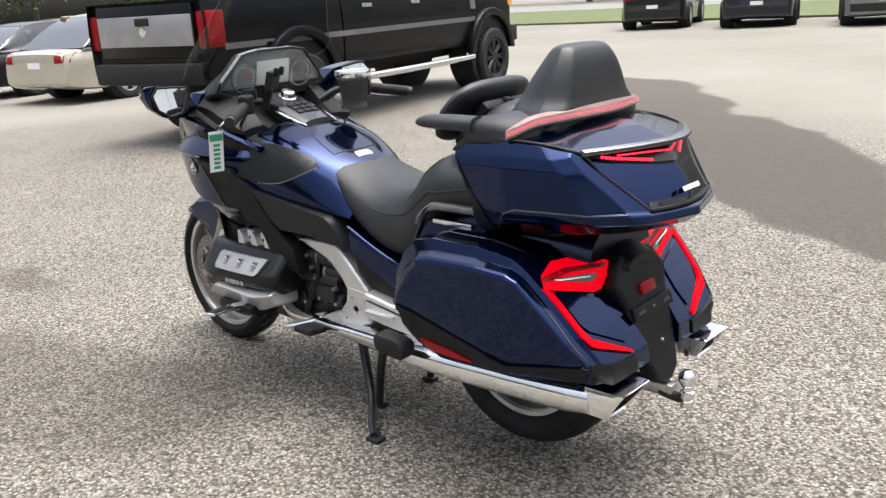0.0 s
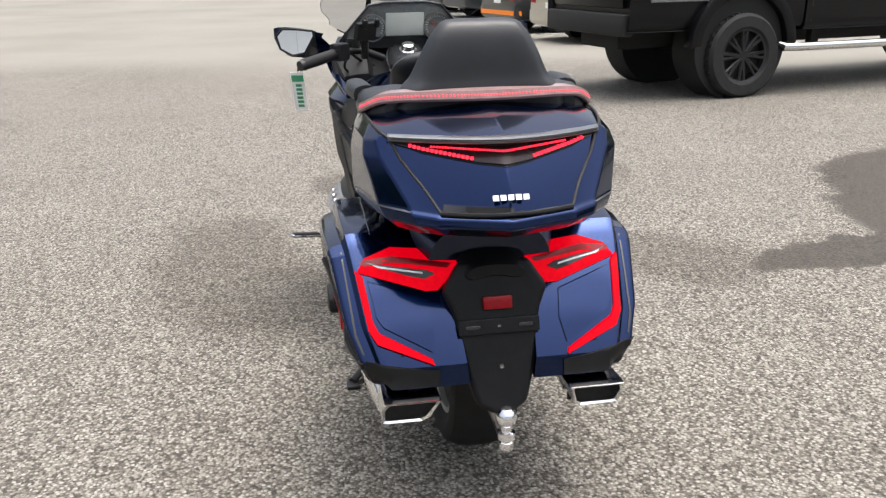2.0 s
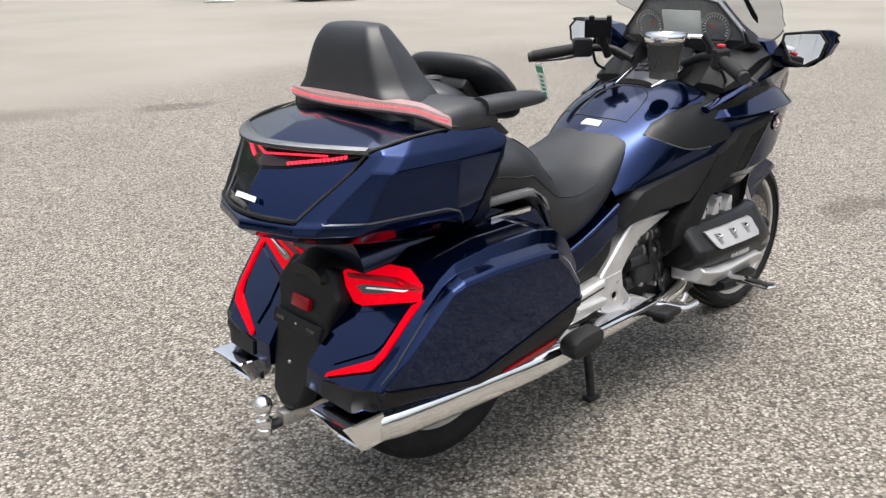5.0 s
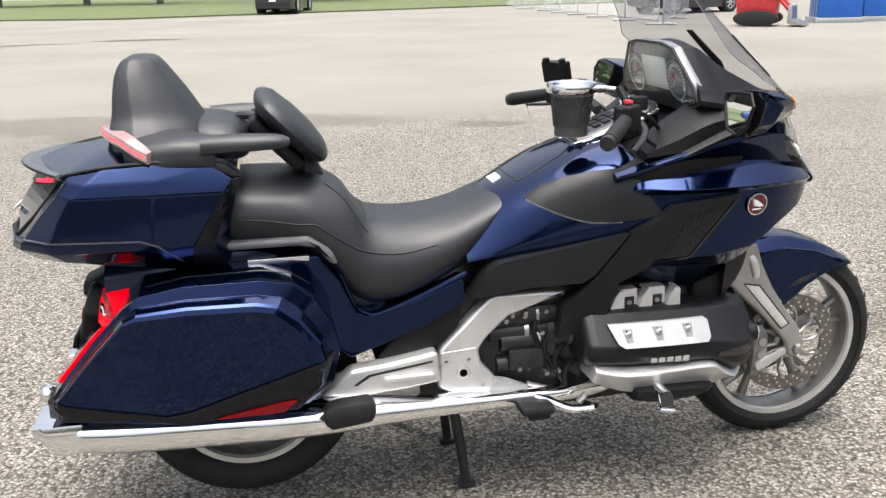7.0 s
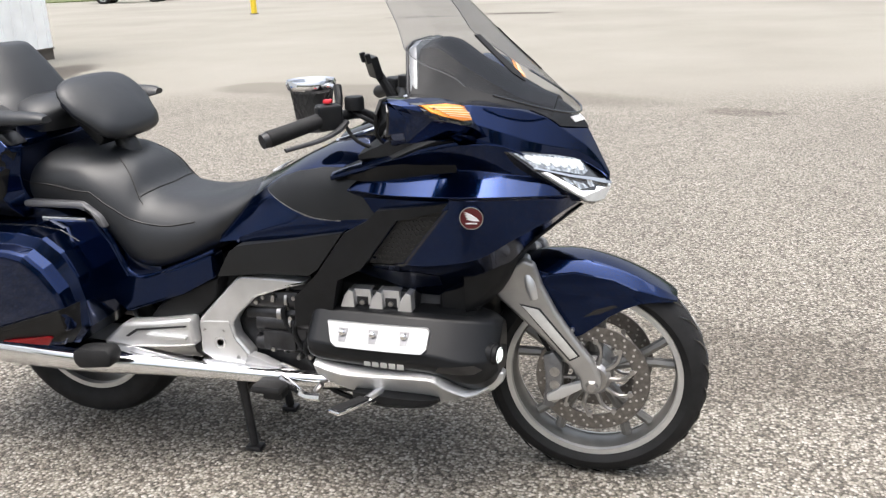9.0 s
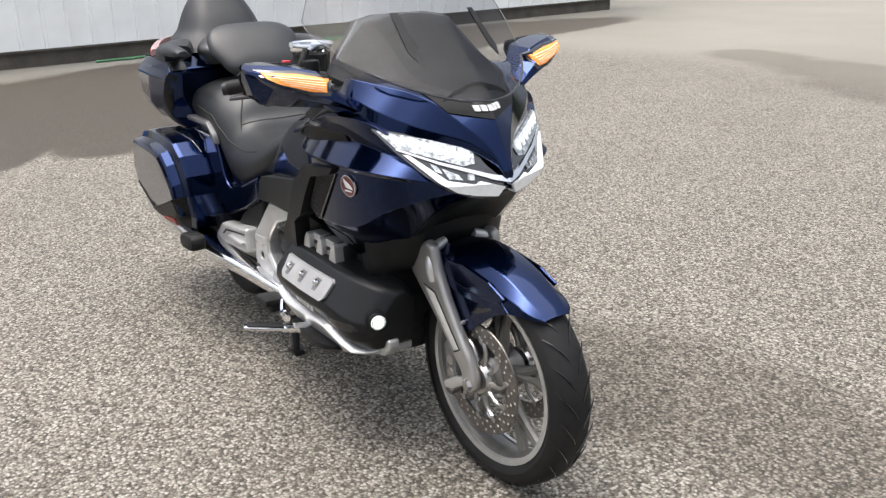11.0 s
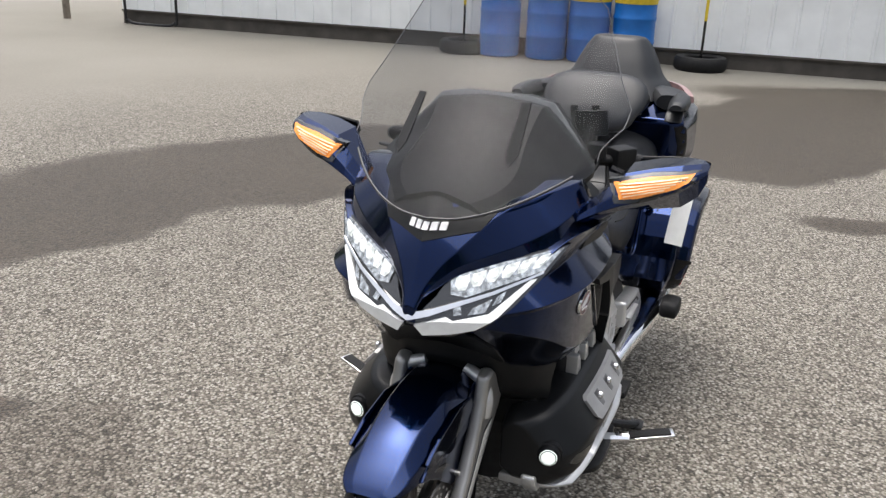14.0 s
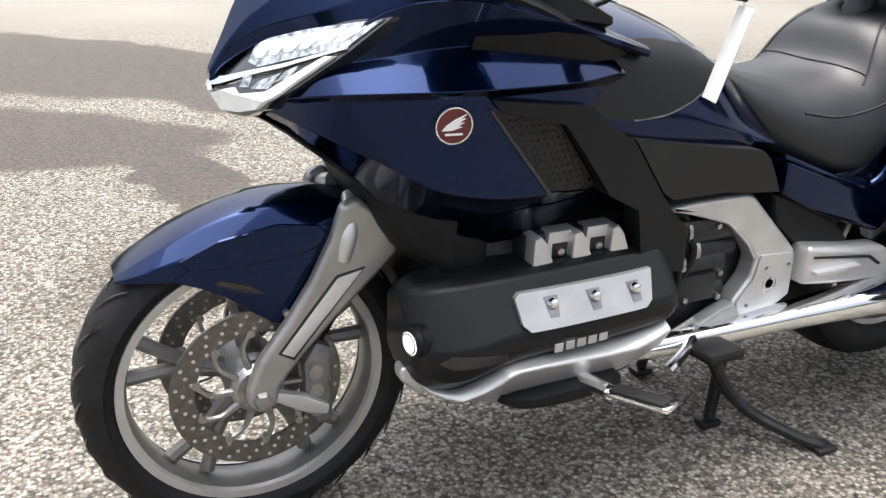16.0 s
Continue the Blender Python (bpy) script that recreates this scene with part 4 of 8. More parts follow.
# ---- rider backrest on its post ----
def cushion(cx, cz, tilt, half, tall, thick):
    """A padded oval, flat sides fore and aft."""
    rings = []
    for u in np.linspace(-1, 1, 9):
        k = math.sqrt(max(0.0, 1 - u * u)) ** 0.6
        k = max(k, 0.35)
        ring = [(u * thick * 0.5, half * k * math.copysign(abs(math.cos(a)) ** 0.58, math.cos(a)) * (0.88 if math.sin(a) < 0 else 1.0), tall * k * math.copysign(abs(math.sin(a)) ** 0.6, math.sin(a))) for a in np.linspace(0, 2 * math.pi, 28, endpoint=False)]
        rings.append(ring)
    return moved(skin(np.array(rings)), pose(cx, 0, cz, 0, tilt, 0))


part("rider_backrest", cushion(0.213, 1.06, -44, 0.180, 0.120, 0.075), VINYL, bike, "padded black rider backrest tilted back")
part("backrest_plate", moved(box(-0.018, 0.018, -0.10, 0.10, -0.09, 0.085, 0.012), pose(0.170, 0, 1.025, 0, -44, 0)), BLACK, bike)
part("backrest_post", rod([(0.26, 0, 0.88), (0.255, 0, 0.92), (0.235, 0, 0.97), (0.20, 0, 1.01)], [0.04, 0.036, 0.032, 0.03], n=14), VINYL, bike)
part("backrest_bracket", rod([(0.18, -0.03, 1.01), (0.17, -0.02, 1.05), (0.12, 0.0, 1.085), (0.08, 0.02, 1.085)], 0.012), DARK_METAL, bike)
# seat seams
TREE_SEAT = surface(seat)


for s in (1, -1):
    seam([(0.25, 0.84), (0.31, 0.795), (0.375, 0.755), (0.47, 0.742), (0.56, 0.755)], TREE_SEAT, side=s, parent=seat)
    seam([(0.285, s * 0.10), (0.32, s * 0.12), (0.365, s * 0.15), (0.385, s * 0.16)], TREE_SEAT, axis="z", parent=seat)
    seam([(0.02, 0.865), (0.12, 0.86), (0.20, 0.845), (0.25, 0.84)], TREE_SEAT, side=s, parent=seat)
seam([(0.372, -0.15), (0.385, -0.10), (0.39, 0.0), (0.385, 0.10), (0.372, 0.15)], TREE_SEAT, axis="z", parent=seat)

# ---- side covers ----
both("side_cover", lambda: slab([(0.02, 0.745), (0.25, 0.765), (0.30, 0.70), (0.345, 0.60), (0.40, 0.595), (0.50, 0.625), (0.625, 0.675), (0.625, 0.60), (0.52, 0.545), (0.32, 0.475), (0.27, 0.52), (0.22, 0.66), (0.02, 0.67)], "y", 0.15, 0.222, 0.012), BLUE)
both("seat_edge", lambda: rod([(0.27, 0.219, 0.765), (0.305, 0.219, 0.70), (0.335, 0.219, 0.625), (0.365, 0.219, 0.598), (0.40, 0.219, 0.595), (0.50, 0.217, 0.628), (0.63, 0.212, 0.682)], 0.006, n=8), BLUE)
both("grab_rail", lambda: slab([(-0.02, 0.815), (0.23, 0.815), (0.285, 0.775), (0.30, 0.74), (0.28, 0.742), (0.25, 0.785), (0.21, 0.795), (-0.02, 0.795)], "y", 0.195, 0.235, 0.008), material("grey_rail", (0.13, 0.13, 0.135), rough=0.45, metal=0.3, vary=0.15, scale=20), "grey passenger grab rail")
both("rail_slot", lambda: box(0.08, 0.23, 0.2, 0.2245, 0.752, 0.766, 0.003), CHROME)
both("lower_cover", lambda: slab([(0.42, 0.50), (0.53, 0.565), (0.63, 0.60), (0.61, 0.53), (0.55, 0.475), (0.38, 0.455)], "y", 0.12, 0.205, 0.01), BLACK)
def flank_y(x, z):
    """Half width of the flat side between tank, frame and fairing vent."""
    return float(np.interp(x, [0.60, 0.70, 0.95, 1.05, 1.15, 1.25, 1.35], [0.226, 0.238, 0.262, 0.280, 0.296, 0.302, 0.302])) - 0.10 * max(0.0, 0.66 - z)


flank = part("flank", skin(np.array([[(x, flank_y(x, z), z) for z in np.linspace(0.44, 0.92, 17)] for x in np.linspace(0.56, 1.40, 29)]), ring_closed=False, caps=False), KNEE)
FLANK = surface(flank)
bpy.data.objects.remove(flank)
both("knee_cover", lambda: draped([(0.640, 0.612), (0.690, 0.690), (0.715, 0.708), (0.752, 0.716), (0.90, 0.742), (1.050, 0.773), (0.966, 0.664), (0.935, 0.642), (0.80, 0.636), (0.70, 0.620)], "y", 1, FLANK, lift=0.0, thick=0.07), KNEE, "matt black panel below the tank")
tank_tree = surface(tank)
for s in (1, -1):
    part("knee_pad", draped([(0.795, 0.862), (0.84, 0.892), (0.90, 0.914), (0.98, 0.930), (1.08, 0.936), (1.17, 0.936), (1.18, 0.88), (1.14, 0.815), (1.02, 0.800), (0.96, 0.803), (0.90, 0.818), (0.84, 0.842)], "y", s, tank_tree, lift=0.004, thick=0.02), KNEE, tank, "black side pad")
    seam([(0.80, 0.858), (0.84, 0.840), (0.90, 0.816), (0.96, 0.801), (1.04, 0.800)], tank_tree, radius=0.0022, side=s, parent=tank, mat=STEEL, name="pad_trim")
    seam([(0.80, s * 0.10), (0.87, s * 0.10), (0.93, s * 0.085), (0.965, s * 0.045)], tank_tree, radius=0.002, axis="z", parent=tank, name="filler_gap")
seam([(0.965, 0.045), (0.968, 0.0), (0.965, -0.045)], tank_tree, radius=0.002, axis="z", parent=tank, name="filler_gap")
seam([(0.80, 0.10), (0.79, 0.0), (0.80, -0.10)], tank_tree, radius=0.002, axis="z", parent=tank, name="filler_gap")
part("seat_label", draped([(0.748, 0.035), (0.772, 0.03), (0.772, -0.03), (0.748, -0.035)], "z", 1, surface(tank, seat), lift=0.004, thick=0.005, start=2.0), WHITE, tank, "white sticker behind the tank")

# ---- saddlebags ----
RIM = [(-0.408, 0.418), (-0.404, 0.470), (-0.345, 0.552), (-0.278, 0.632), (-0.205, 0.708), (-0.165, 0.738), (-0.06, 0.757), (0.11, 0.757), (0.18, 0.742), (0.232, 0.70), (0.272, 0.63), (0.287, 0.56), (0.268, 0.47), (0.205, 0.405), (-0.10, 0.398)]
FACE = [(-0.372, 0.430), (-0.374, 0.488), (-0.318, 0.556), (-0.262, 0.618), (-0.200, 0.684), (-0.172, 0.695), (-0.06, 0.703), (0.09, 0.698), (0.135, 0.688), (0.180, 0.648), (0.226, 0.585), (0.236, 0.55), (0.222, 0.480), (0.170, 0.418), (-0.10, 0.412)]


def bag():
    """A box with a wide chamfer round its flat side face."""
    rings = []
    for y, k in ((0.105, 0.03), (0.12, 0.0), (0.338, 0.0), (0.354, 0.05), (0.364, 0.55), (0.390, 0.72), (0.397, 0.82), (0.402, 1.02), (0.402, 1.10)):
        ring = []
        for (x, z), (fx, fz) in zip(RIM, FACE):
            px, pz = x + (fx - x) * k, z + (fz - z) * k
            low = max(0.0, 0.56 - pz)
            ring.append((px, y - (1.2 * low * low + 0.14 * low + 0.06 * max(0.0, px - 0.12) + 0.20 * max(0.0, -0.13 - px)) * (y / 0.40), pz))
        rings.append(ring)
    bm = skin(np.array(rings))
    bmesh.ops.recalc_face_normals(bm, faces=bm.faces[:])
    edges = [e for e in bm.edges if len(e.link_faces) == 2 and e.calc_face_angle() > radians(12)]
    bmesh.ops.bevel(bm, geom=edges, offset=0.004, segments=2, affect="EDGES", profile=0.5, clamp_overlap=True)
    return bm


bags = both("saddlebag", bag, BLUE, "blue hard saddlebag")
for s, b in zip((LEFT, RIGHT), bags):
    tree = surface(b)
    # raised side panel, its dark lower edge and the reflector
    part("panel_edge", draped([(-0.39, 0.50), (-0.355, 0.478), (-0.13, 0.434), (-0.08, 0.441), (0.23, 0.546), (0.27, 0.56), (0.265, 0.545), (0.235, 0.535), (-0.08, 0.428), (-0.13, 0.421), (-0.37, 0.462)], "y", s, tree, lift=0.007, thick=0.012), BLACK, b)
    part("lower_panel", draped([(-0.40, 0.455), (-0.37, 0.461), (-0.13, 0.420), (-0.08, 0.427), (0.235, 0.534), (0.265, 0.545), (0.245, 0.47), (0.19, 0.412), (-0.38, 0.412)], "y", s, tree, lift=0.003, thick=0.01), BLACK, b, "black lower panel")
    part("reflector", draped([(-0.015, 0.418), (0.14, 0.416), (0.172, 0.448), (0.16, 0.452), (0.05, 0.432)], "y", s, tree, lift=0.008, thick=0.008), RED_DARK, b, "red side reflector")
    seam([(-0.17, s * 0.285), (-0.06, s * 0.288), (0.10, s * 0.286), (0.17, s * 0.275), (0.225, s * 0.26)], tree, radius=0.0022, axis="z", parent=b, name="lid_seam", mat=GLOSS_BLACK)
    def y_(pts):
        return [(s * y, z) for y, z in pts]
    # a solid pointed lens wrapping from the tail to the outer corner of the bag
    lens = [(-0.212, 0.340, 0.684), (-0.243, 0.24, 0.701), (-0.281, 0.076, 0.682), (-0.288, 0.098, 0.656), (-0.290, 0.135, 0.617), (-0.288, 0.165, 0.616), (-0.247, 0.327, 0.662)]
    bm = skin(np.array([[(x, s * y, z) for x, y, z in lens], [(x - 0.006, s * (0.2 + (y - 0.2) * 0.95), 0.665 + (z - 0.665) * 0.9) for x, y, z in lens]]
                       + [[(x + 0.06, s * y, z + 0.012) for x, y, z in lens]])[[2, 0, 1]])
    tail = part("tail_lamp", bm, RED, b, "red tail lamp")
    tree_lens = surface(tail)
    part("upper_band", draped(y_([(0.330, 0.682), (0.24, 0.6985), (0.10, 0.683), (0.11, 0.673), (0.24, 0.686), (0.305, 0.676)]), "x", -1, tree_lens, lift=0.002, thick=0.006, fall=-0.25), RED_DARK, tail, "darker unlit upper band")
    part("indicator", draped(y_([(0.305, 0.684), (0.16, 0.668), (0.14, 0.660), (0.165, 0.648), (0.20, 0.654)]), "x", -1, tree_lens, lift=0.003, thick=0.006, fall=-0.25), SMOKE, b, "clear turn signal in the tail lamp")
    part("indicator_line", draped(y_([(0.288, 0.680), (0.17, 0.664), (0.17, 0.660), (0.278, 0.675)]), "x", -1, tree_lens, lift=0.0045, thick=0.003, fall=-0.25), WHITE, b)
    part("light_guide", draped(y_([(0.333, 0.668), (0.314, 0.655), (0.299, 0.565), (0.286, 0.543), (0.166, 0.484), (0.163, 0.475), (0.294, 0.524), (0.312, 0.552)]), "x", -1, tree, lift=0.010, thick=0.02), RED, b, "red light guide down the bag")
    part("rear_panel", draped(y_([(0.303, 0.645), (0.165, 0.605), (0.155, 0.55), (0.165, 0.500), (0.275, 0.555), (0.290, 0.575)]), "x", -1, tree, lift=0.006, thick=0.012), BLUE, b)
    part("rear_seam", draped(y_([(0.362, 0.70), (0.358, 0.70), (0.34, 0.54), (0.325, 0.50), (0.329, 0.498), (0.345, 0.535)]), "x", -1, tree, lift=0.0015, thick=0.006), GLOSS_BLACK, b)
    part("bag_foot", draped(y_([(0.325, 0.488), (0.17, 0.462), (0.152, 0.460), (0.152, 0.422), (0.325, 0.422)]), "x", -1, tree, lift=0.006, thick=0.02), BLACK, b, "black rear foot of the bag")

# ---- tail with plate holder ----
bm = slab([(0.085, 0.695), (-0.085, 0.695), (-0.130, 0.625), (-0.105, 0.565), (-0.100, 0.51), (-0.085, 0.43), (-0.062, 0.345), (-0.02, 0.318), (0.02, 0.318), (0.062, 0.345), (0.085, 0.43), (0.100, 0.51), (0.105, 0.565), (0.130, 0.625)], "x", -0.02, 0.03, 0.014, 3)
holder = part("plate_holder", moved(moved(bm, Matrix.Translation((0, 0, -0.6))), pose(-0.325, 0, 0.6, 0, 17, 0)), BLACK, bike, "black plastic plate holder")
part("holder_roof", body([(-0.338, [(0, 0.665), (0.05, 0.655), (0.07, 0.665), (0.05, 0.685), (0, 0.69)]), (-0.28, [(0, 0.63), (0.07, 0.625), (0.095, 0.65), (0.07, 0.70), (0, 0.71)]), (-0.18, [(0, 0.60), (0.09, 0.60), (0.11, 0.64), (0.09, 0.71), (0, 0.72)])], 4, 3), BLACK, bike)
part("plate_lamp", moved(box(-0.008, 0.008, -0.036, 0.036, -0.016, 0.016, 0.004), pose(-0.35, 0, 0.598, 0, 17, 0)), RED_DARK, holder, "dark red rear reflector")
bracket = part("plate_bracket", moved(box(-0.006, 0.006, -0.10, 0.10, -0.019, 0.019, 0.004), pose(-0.368, 0, 0.545, 0, 17, 0)), BLACK, holder)
for s in (1, -1):
    part("slot", moved(box(-0.003, 0.003, -0.018, 0.018, -0.005, 0.005, 0.002), pose(-0.3735, s * 0.065, 0.546, 0, 17, 0)), GLOSS_BLACK, bracket)
for z in (0.545, 0.452):
    part("bolt", moved(lathe([(0, 0.003), (0.005, 0.002), (0.005, -0.004)], "x", 10), pose(-0.372 - (0.545 - z) * 0.30, 0, z, 0, 17, 180)), STEEL, holder)
hitch = part("tow_bar", box(-0.44, -0.25, -0.02, 0.02, 0.295, 0.33, 0.005), STEEL, bike, "steel tow bar with a chrome ball")
part("tow_shank", rod([(-0.40, 0.008, 0.305), (-0.44, 0.008, 0.298), (-0.482, 0.008, 0.298)], 0.014), DARK_METAL, hitch)
part("tow_ball", lathe([(0, 0.385), (0.012, 0.383), (0.022, 0.373), (0.0255, 0.36), (0.022, 0.346), (0.013, 0.337), (0.013, 0.325), (0.021, 0.322), (0.021, 0.305), (0.013, 0.302), (0.018, 0.297), (0.018, 0.28), (0, 0.278)], "z", 24, centre=(-0.48, 0.008, 0)), CHROME, hitch, "chrome tow ball")

# ---- exhausts ----
def silencer():
    st = []
    for x, cy, cz, hw, hh in ((-0.352, 0.236, 0.364, 0.066, 0.042), (-0.33, 0.238, 0.364, 0.068, 0.044), (-0.25, 0.247, 0.360, 0.068, 0.047), (0.0, 0.262, 0.356, 0.066, 0.046), (0.22, 0.270, 0.350, 0.060, 0.040), (0.40, 0.262, 0.342, 0.046, 0.032), (0.55, 0.245, 0.33, 0.036, 0.026), (0.75, 0.23, 0.318, 0.026, 0.022), (0.98, 0.20, 0.308, 0.024, 0.022), (1.10, 0.16, 0.33, 0.022, 0.022), (1.16, 0.14, 0.40, 0.02, 0.02)):
        st.append((x, [(cy + hw * math.copysign(abs(math.cos(a)) ** 0.7, math.cos(a)), cz + hh * math.copysign(abs(math.sin(a)) ** 0.7, math.sin(a))) for a in np.linspace(0, 2 * math.pi, 16, endpoint=False)]))
    return body(st, 4, 1, sym=False)


pipes = both("exhaust", silencer, CHROME, "chrome exhaust silencer")
both("tailpipe", lambda: skin(np.array([[(x - 0.024 * b * (1 if x < -0.36 else 0), 0.234 + k * 0.067 * a * (1 if b < 0 else 1.0) - 0.012 * b, 0.368 + k * 0.038 * b) for a, b in ((1, 1), (1.02, 0.4), (0.72, -0.9), (0.5, -1), (-0.75, -1), (-0.95, -0.7), (-0.98, 0.9), (-0.9, 1))]
     for x, k in ((-0.34, 1.0), (-0.405, 1.03), (-0.425, 1.02), (-0.430, 0.98), (-0.426, 0.86), (-0.377, 0.80))]), caps=False), CHROME, "open trapezoid tail pipe", parent=pipes)
both("tailpipe_inside", lambda: box(-0.384, -0.376, 0.172, 0.290, 0.336, 0.402), material("soot", (0.012, 0.011, 0.010), rough=0.8, vary=0.3, scale=60), parent=pipes)

# ---- wheels ----
def wheel(name, x, z, R, width, rim_r, label):
    w = part(name, bmesh.new(), RUBBER, bike, label)
    h = width / 2
    prof = [(rim_r, -h * 0.62), (rim_r + 0.012, -h * 0.80), (rim_r + 0.035, -h * 0.95), (R - 0.045, -h), (R - 0.022, -h * 0.9), (R - 0.007, -h * 0.62), (R - 0.001, -h * 0.3), (R, 0),
            (R - 0.001, h * 0.3), (R - 0.007, h * 0.62), (R - 0.022, h * 0.9), (R - 0.045, h), (rim_r + 0.035, h * 0.95), (rim_r + 0.012, h * 0.80), (rim_r, h * 0.62)]
    tyre = part("tyre", lathe(prof, "y", 72, centre=(x, 0, z)), RUBBER, w, "black road tyre")
    rp = [(rim_r - 0.016, -h * 0.30), (rim_r - 0.010, -h * 0.5), (rim_r - 0.004, -h * 0.72), (rim_r + 0.006, -h * 0.78), (rim_r + 0.006, -h * 0.66), (rim_r + 0.002, -h * 0.5), (rim_r + 0.002, h * 0.5), (rim_r + 0.006, h * 0.66), (rim_r + 0.006, h * 0.78), (rim_r - 0.004, h * 0.72), (rim_r - 0.010, h * 0.5), (rim_r - 0.016, h * 0.30)]
    part("rim", lathe(rp, "y", 72, centre=(x, 0, z), closed=True), WHEEL, w, "silver cast rim")
    for e in (-1, 1):
        part("rim_edge", lathe([(rim_r - 0.010, e * h * 0.62), (rim_r - 0.008, e * h * 0.79), (rim_r + 0.007, e * h * 0.80), (rim_r + 0.008, e * h * 0.70)], "y", 72, centre=(x, 0, z)), RIM_LIP, w, "bright rim edge")
    return w


front = wheel("front_wheel", 1.678, 0.312, 0.312, 0.126, 0.240, "front wheel with cast spokes")
rear = wheel("rear_wheel", 0.045, 0.340, 0.311, 0.190, 0.206, "wide rear wheel")
# tread grooves on the front tyre
bm = bmesh.new()
for i in range(26):
    a0 = 2 * math.pi * i / 26
    for s in (1, -1):
        pts = []
        for t in np.linspace(0, 1, 7):
            a = a0 + (0.12 if s > 0 else 0.0) + 0.24 * t
            y = s * (0.008 + 0.048 * t ** 1.2)
            r = 0.312 - 0.0075 * (abs(y) / 0.042) ** 2.2 * 0.8 + 0.0006
            pts.append((1.678 + r * math.cos(a), y, 0.312 + r * math.sin(a)))
        rod(pts, [0.0008, 0.0022, 0.0026, 0.0026, 0.0024, 0.002, 0.0008], n=5, smooth=1, bm=bm)
part("tread_groove", bm, GLOSS_BLACK, front)
for i in range(5):
    bm = bmesh.new()
    for d in (-0.13, 0.13):
        a = 2 * math.pi * i / 5 + 0.3
        p0, p1 = (0.05, a), (0.222, a + d * 1.35)
        rod([(1.68 + p0[0] * math.cos(p0[1]), 0, 0.318 + p0[0] * math.sin(p0[1])), (1.68 + 0.14 * math.cos(a + d * 0.7), 0, 0.318 + 0.14 * math.sin(a + d * 0.7)), (1.68 + p1[0] * math.cos(p1[1]), 0, 0.318 + p1[0] * math.sin(p1[1]))], [0.020, 0.014, 0.015], n=8, bm=bm, smooth=3)
    part("spoke", bm, WHEEL, front)
part("hub", lathe([(0, -0.055), (0.04, -0.055), (0.055, -0.04), (0.055, 0.04), (0.04, 0.055), (0, 0.055)], "y", 32, centre=(1.68, 0, 0.318)), WHEEL, front)
bm = bmesh.new()
for i in range(6):
    a = 2 * math.pi * i / 6
    rod([(0.045 + 0.04 * math.cos(a), 0, 0.34 + 0.04 * math.sin(a)), (0.045 + 0.2 * math.cos(a), 0, 0.34 + 0.2 * math.sin(a))], [0.03, 0.02], n=8, bm=bm)
part("rear_spokes", bm, DARK_METAL, rear)
part("rear_hub", lathe([(0, -0.10), (0.06, -0.10), (0.08, -0.06), (0.08, 0.06), (0.06, 0.10), (0, 0.10)], "y", 32, centre=(0.045, 0, 0.34)), DARK_METAL, rear)
part("swingarm", rod([(0.05, -0.13, 0.34), (0.25, -0.13, 0.34), (0.5, -0.12, 0.37)], [0.06, 0.05, 0.06], n=12), SILVER, bike)


def disc(s):
    """A drilled brake disc: a ring with many small holes, shown as pale plugs coloured like bright ground seen through.
    """
    y = s * 0.072
    d = part("brake_disc", lathe([(0.113, -0.003), (0.156, -0.003), (0.158, 0), (0.156, 0.003), (0.113, 0.003)], "y", 64, centre=(1.68, y, 0.318), closed=True), DISC, front, "drilled steel brake disc")
    bm = bmesh.new()
    for k, (r, n, off) in enumerate(((0.121, 24, 0), (0.134, 24, 0.09), (0.147, 24, 0.18))):
        for i in range(n):
            a = 2 * math.pi * i / n + off
            lathe([(0, 0.0038), (0.0036, 0.0038), (0.0036, -0.0038), (0, -0.0038)], "y", 8, bm=bm, centre=(1.68 + r * math.cos(a), y, 0.318 + r * math.sin(a)))
    tagged(part("disc_hole", bm, HOLE, d), kind="stuff")
    for i in range(10):
        bm = bmesh.new()
        a = 2 * math.pi * i / 10
        rod([(1.68 + 0.045 * math.cos(a), y, 0.318 + 0.045 * math.sin(a)), (1.68 + 0.085 * math.cos(a + 0.05), y, 0.318 + 0.085 * math.sin(a + 0.05)), (1.68 + 0.118 * math.cos(a + 0.25), y, 0.318 + 0.118 * math.sin(a + 0.25))], [0.008, 0.0055, 0.006], n=6, bm=bm)
        lathe([(0, 0.006), (0.008, 0.006), (0.008, -0.006), (0, -0.006)], "y", 8, bm=bm, centre=(1.68 + 0.112 * math.cos(a + 0.25), y, 0.318 + 0.112 * math.sin(a + 0.25)))
        part("disc_finger", bm, STEEL, d)
    bm = bmesh.new()
    lathe([(0.0, s * 0.012), (0.04, s * 0.012), (0.05, 0), (0.05, -s * 0.012), (0, -s * 0.012)], "y", 24, bm=bm, centre=(1.68, y, 0.318))
    part("disc_carrier", bm, STEEL, d)
    bm = slab([(1.545, 0.385), (1.575, 0.40), (1.60, 0.36), (1.598, 0.27), (1.575, 0.225), (1.545, 0.23), (1.552, 0.30)], "y", y - 0.026, y + 0.026, 0.008)
    c = part("brake_caliper", bm, GREY_METAL, bike, "grey brake caliper")
    bm = bmesh.new()
    for z in (0.26, 0.30, 0.34):
        lathe([(0, s * 0.030), (0.014, s * 0.029), (0.016, s * 0.02), (0.016, 0)], "y", 12, bm=bm, centre=(1.578, y, z))
    part("piston", bm, STEEL, c)
    part("brake_hose", rod([(1.56, y, 0.39), (1.53, y + s * 0.01, 0.45), (1.50, y, 0.52), (1.44, s * 0.09, 0.58)], 0.006, n=8), BLACK, bike)


for s in (1, -1):
    disc(s)

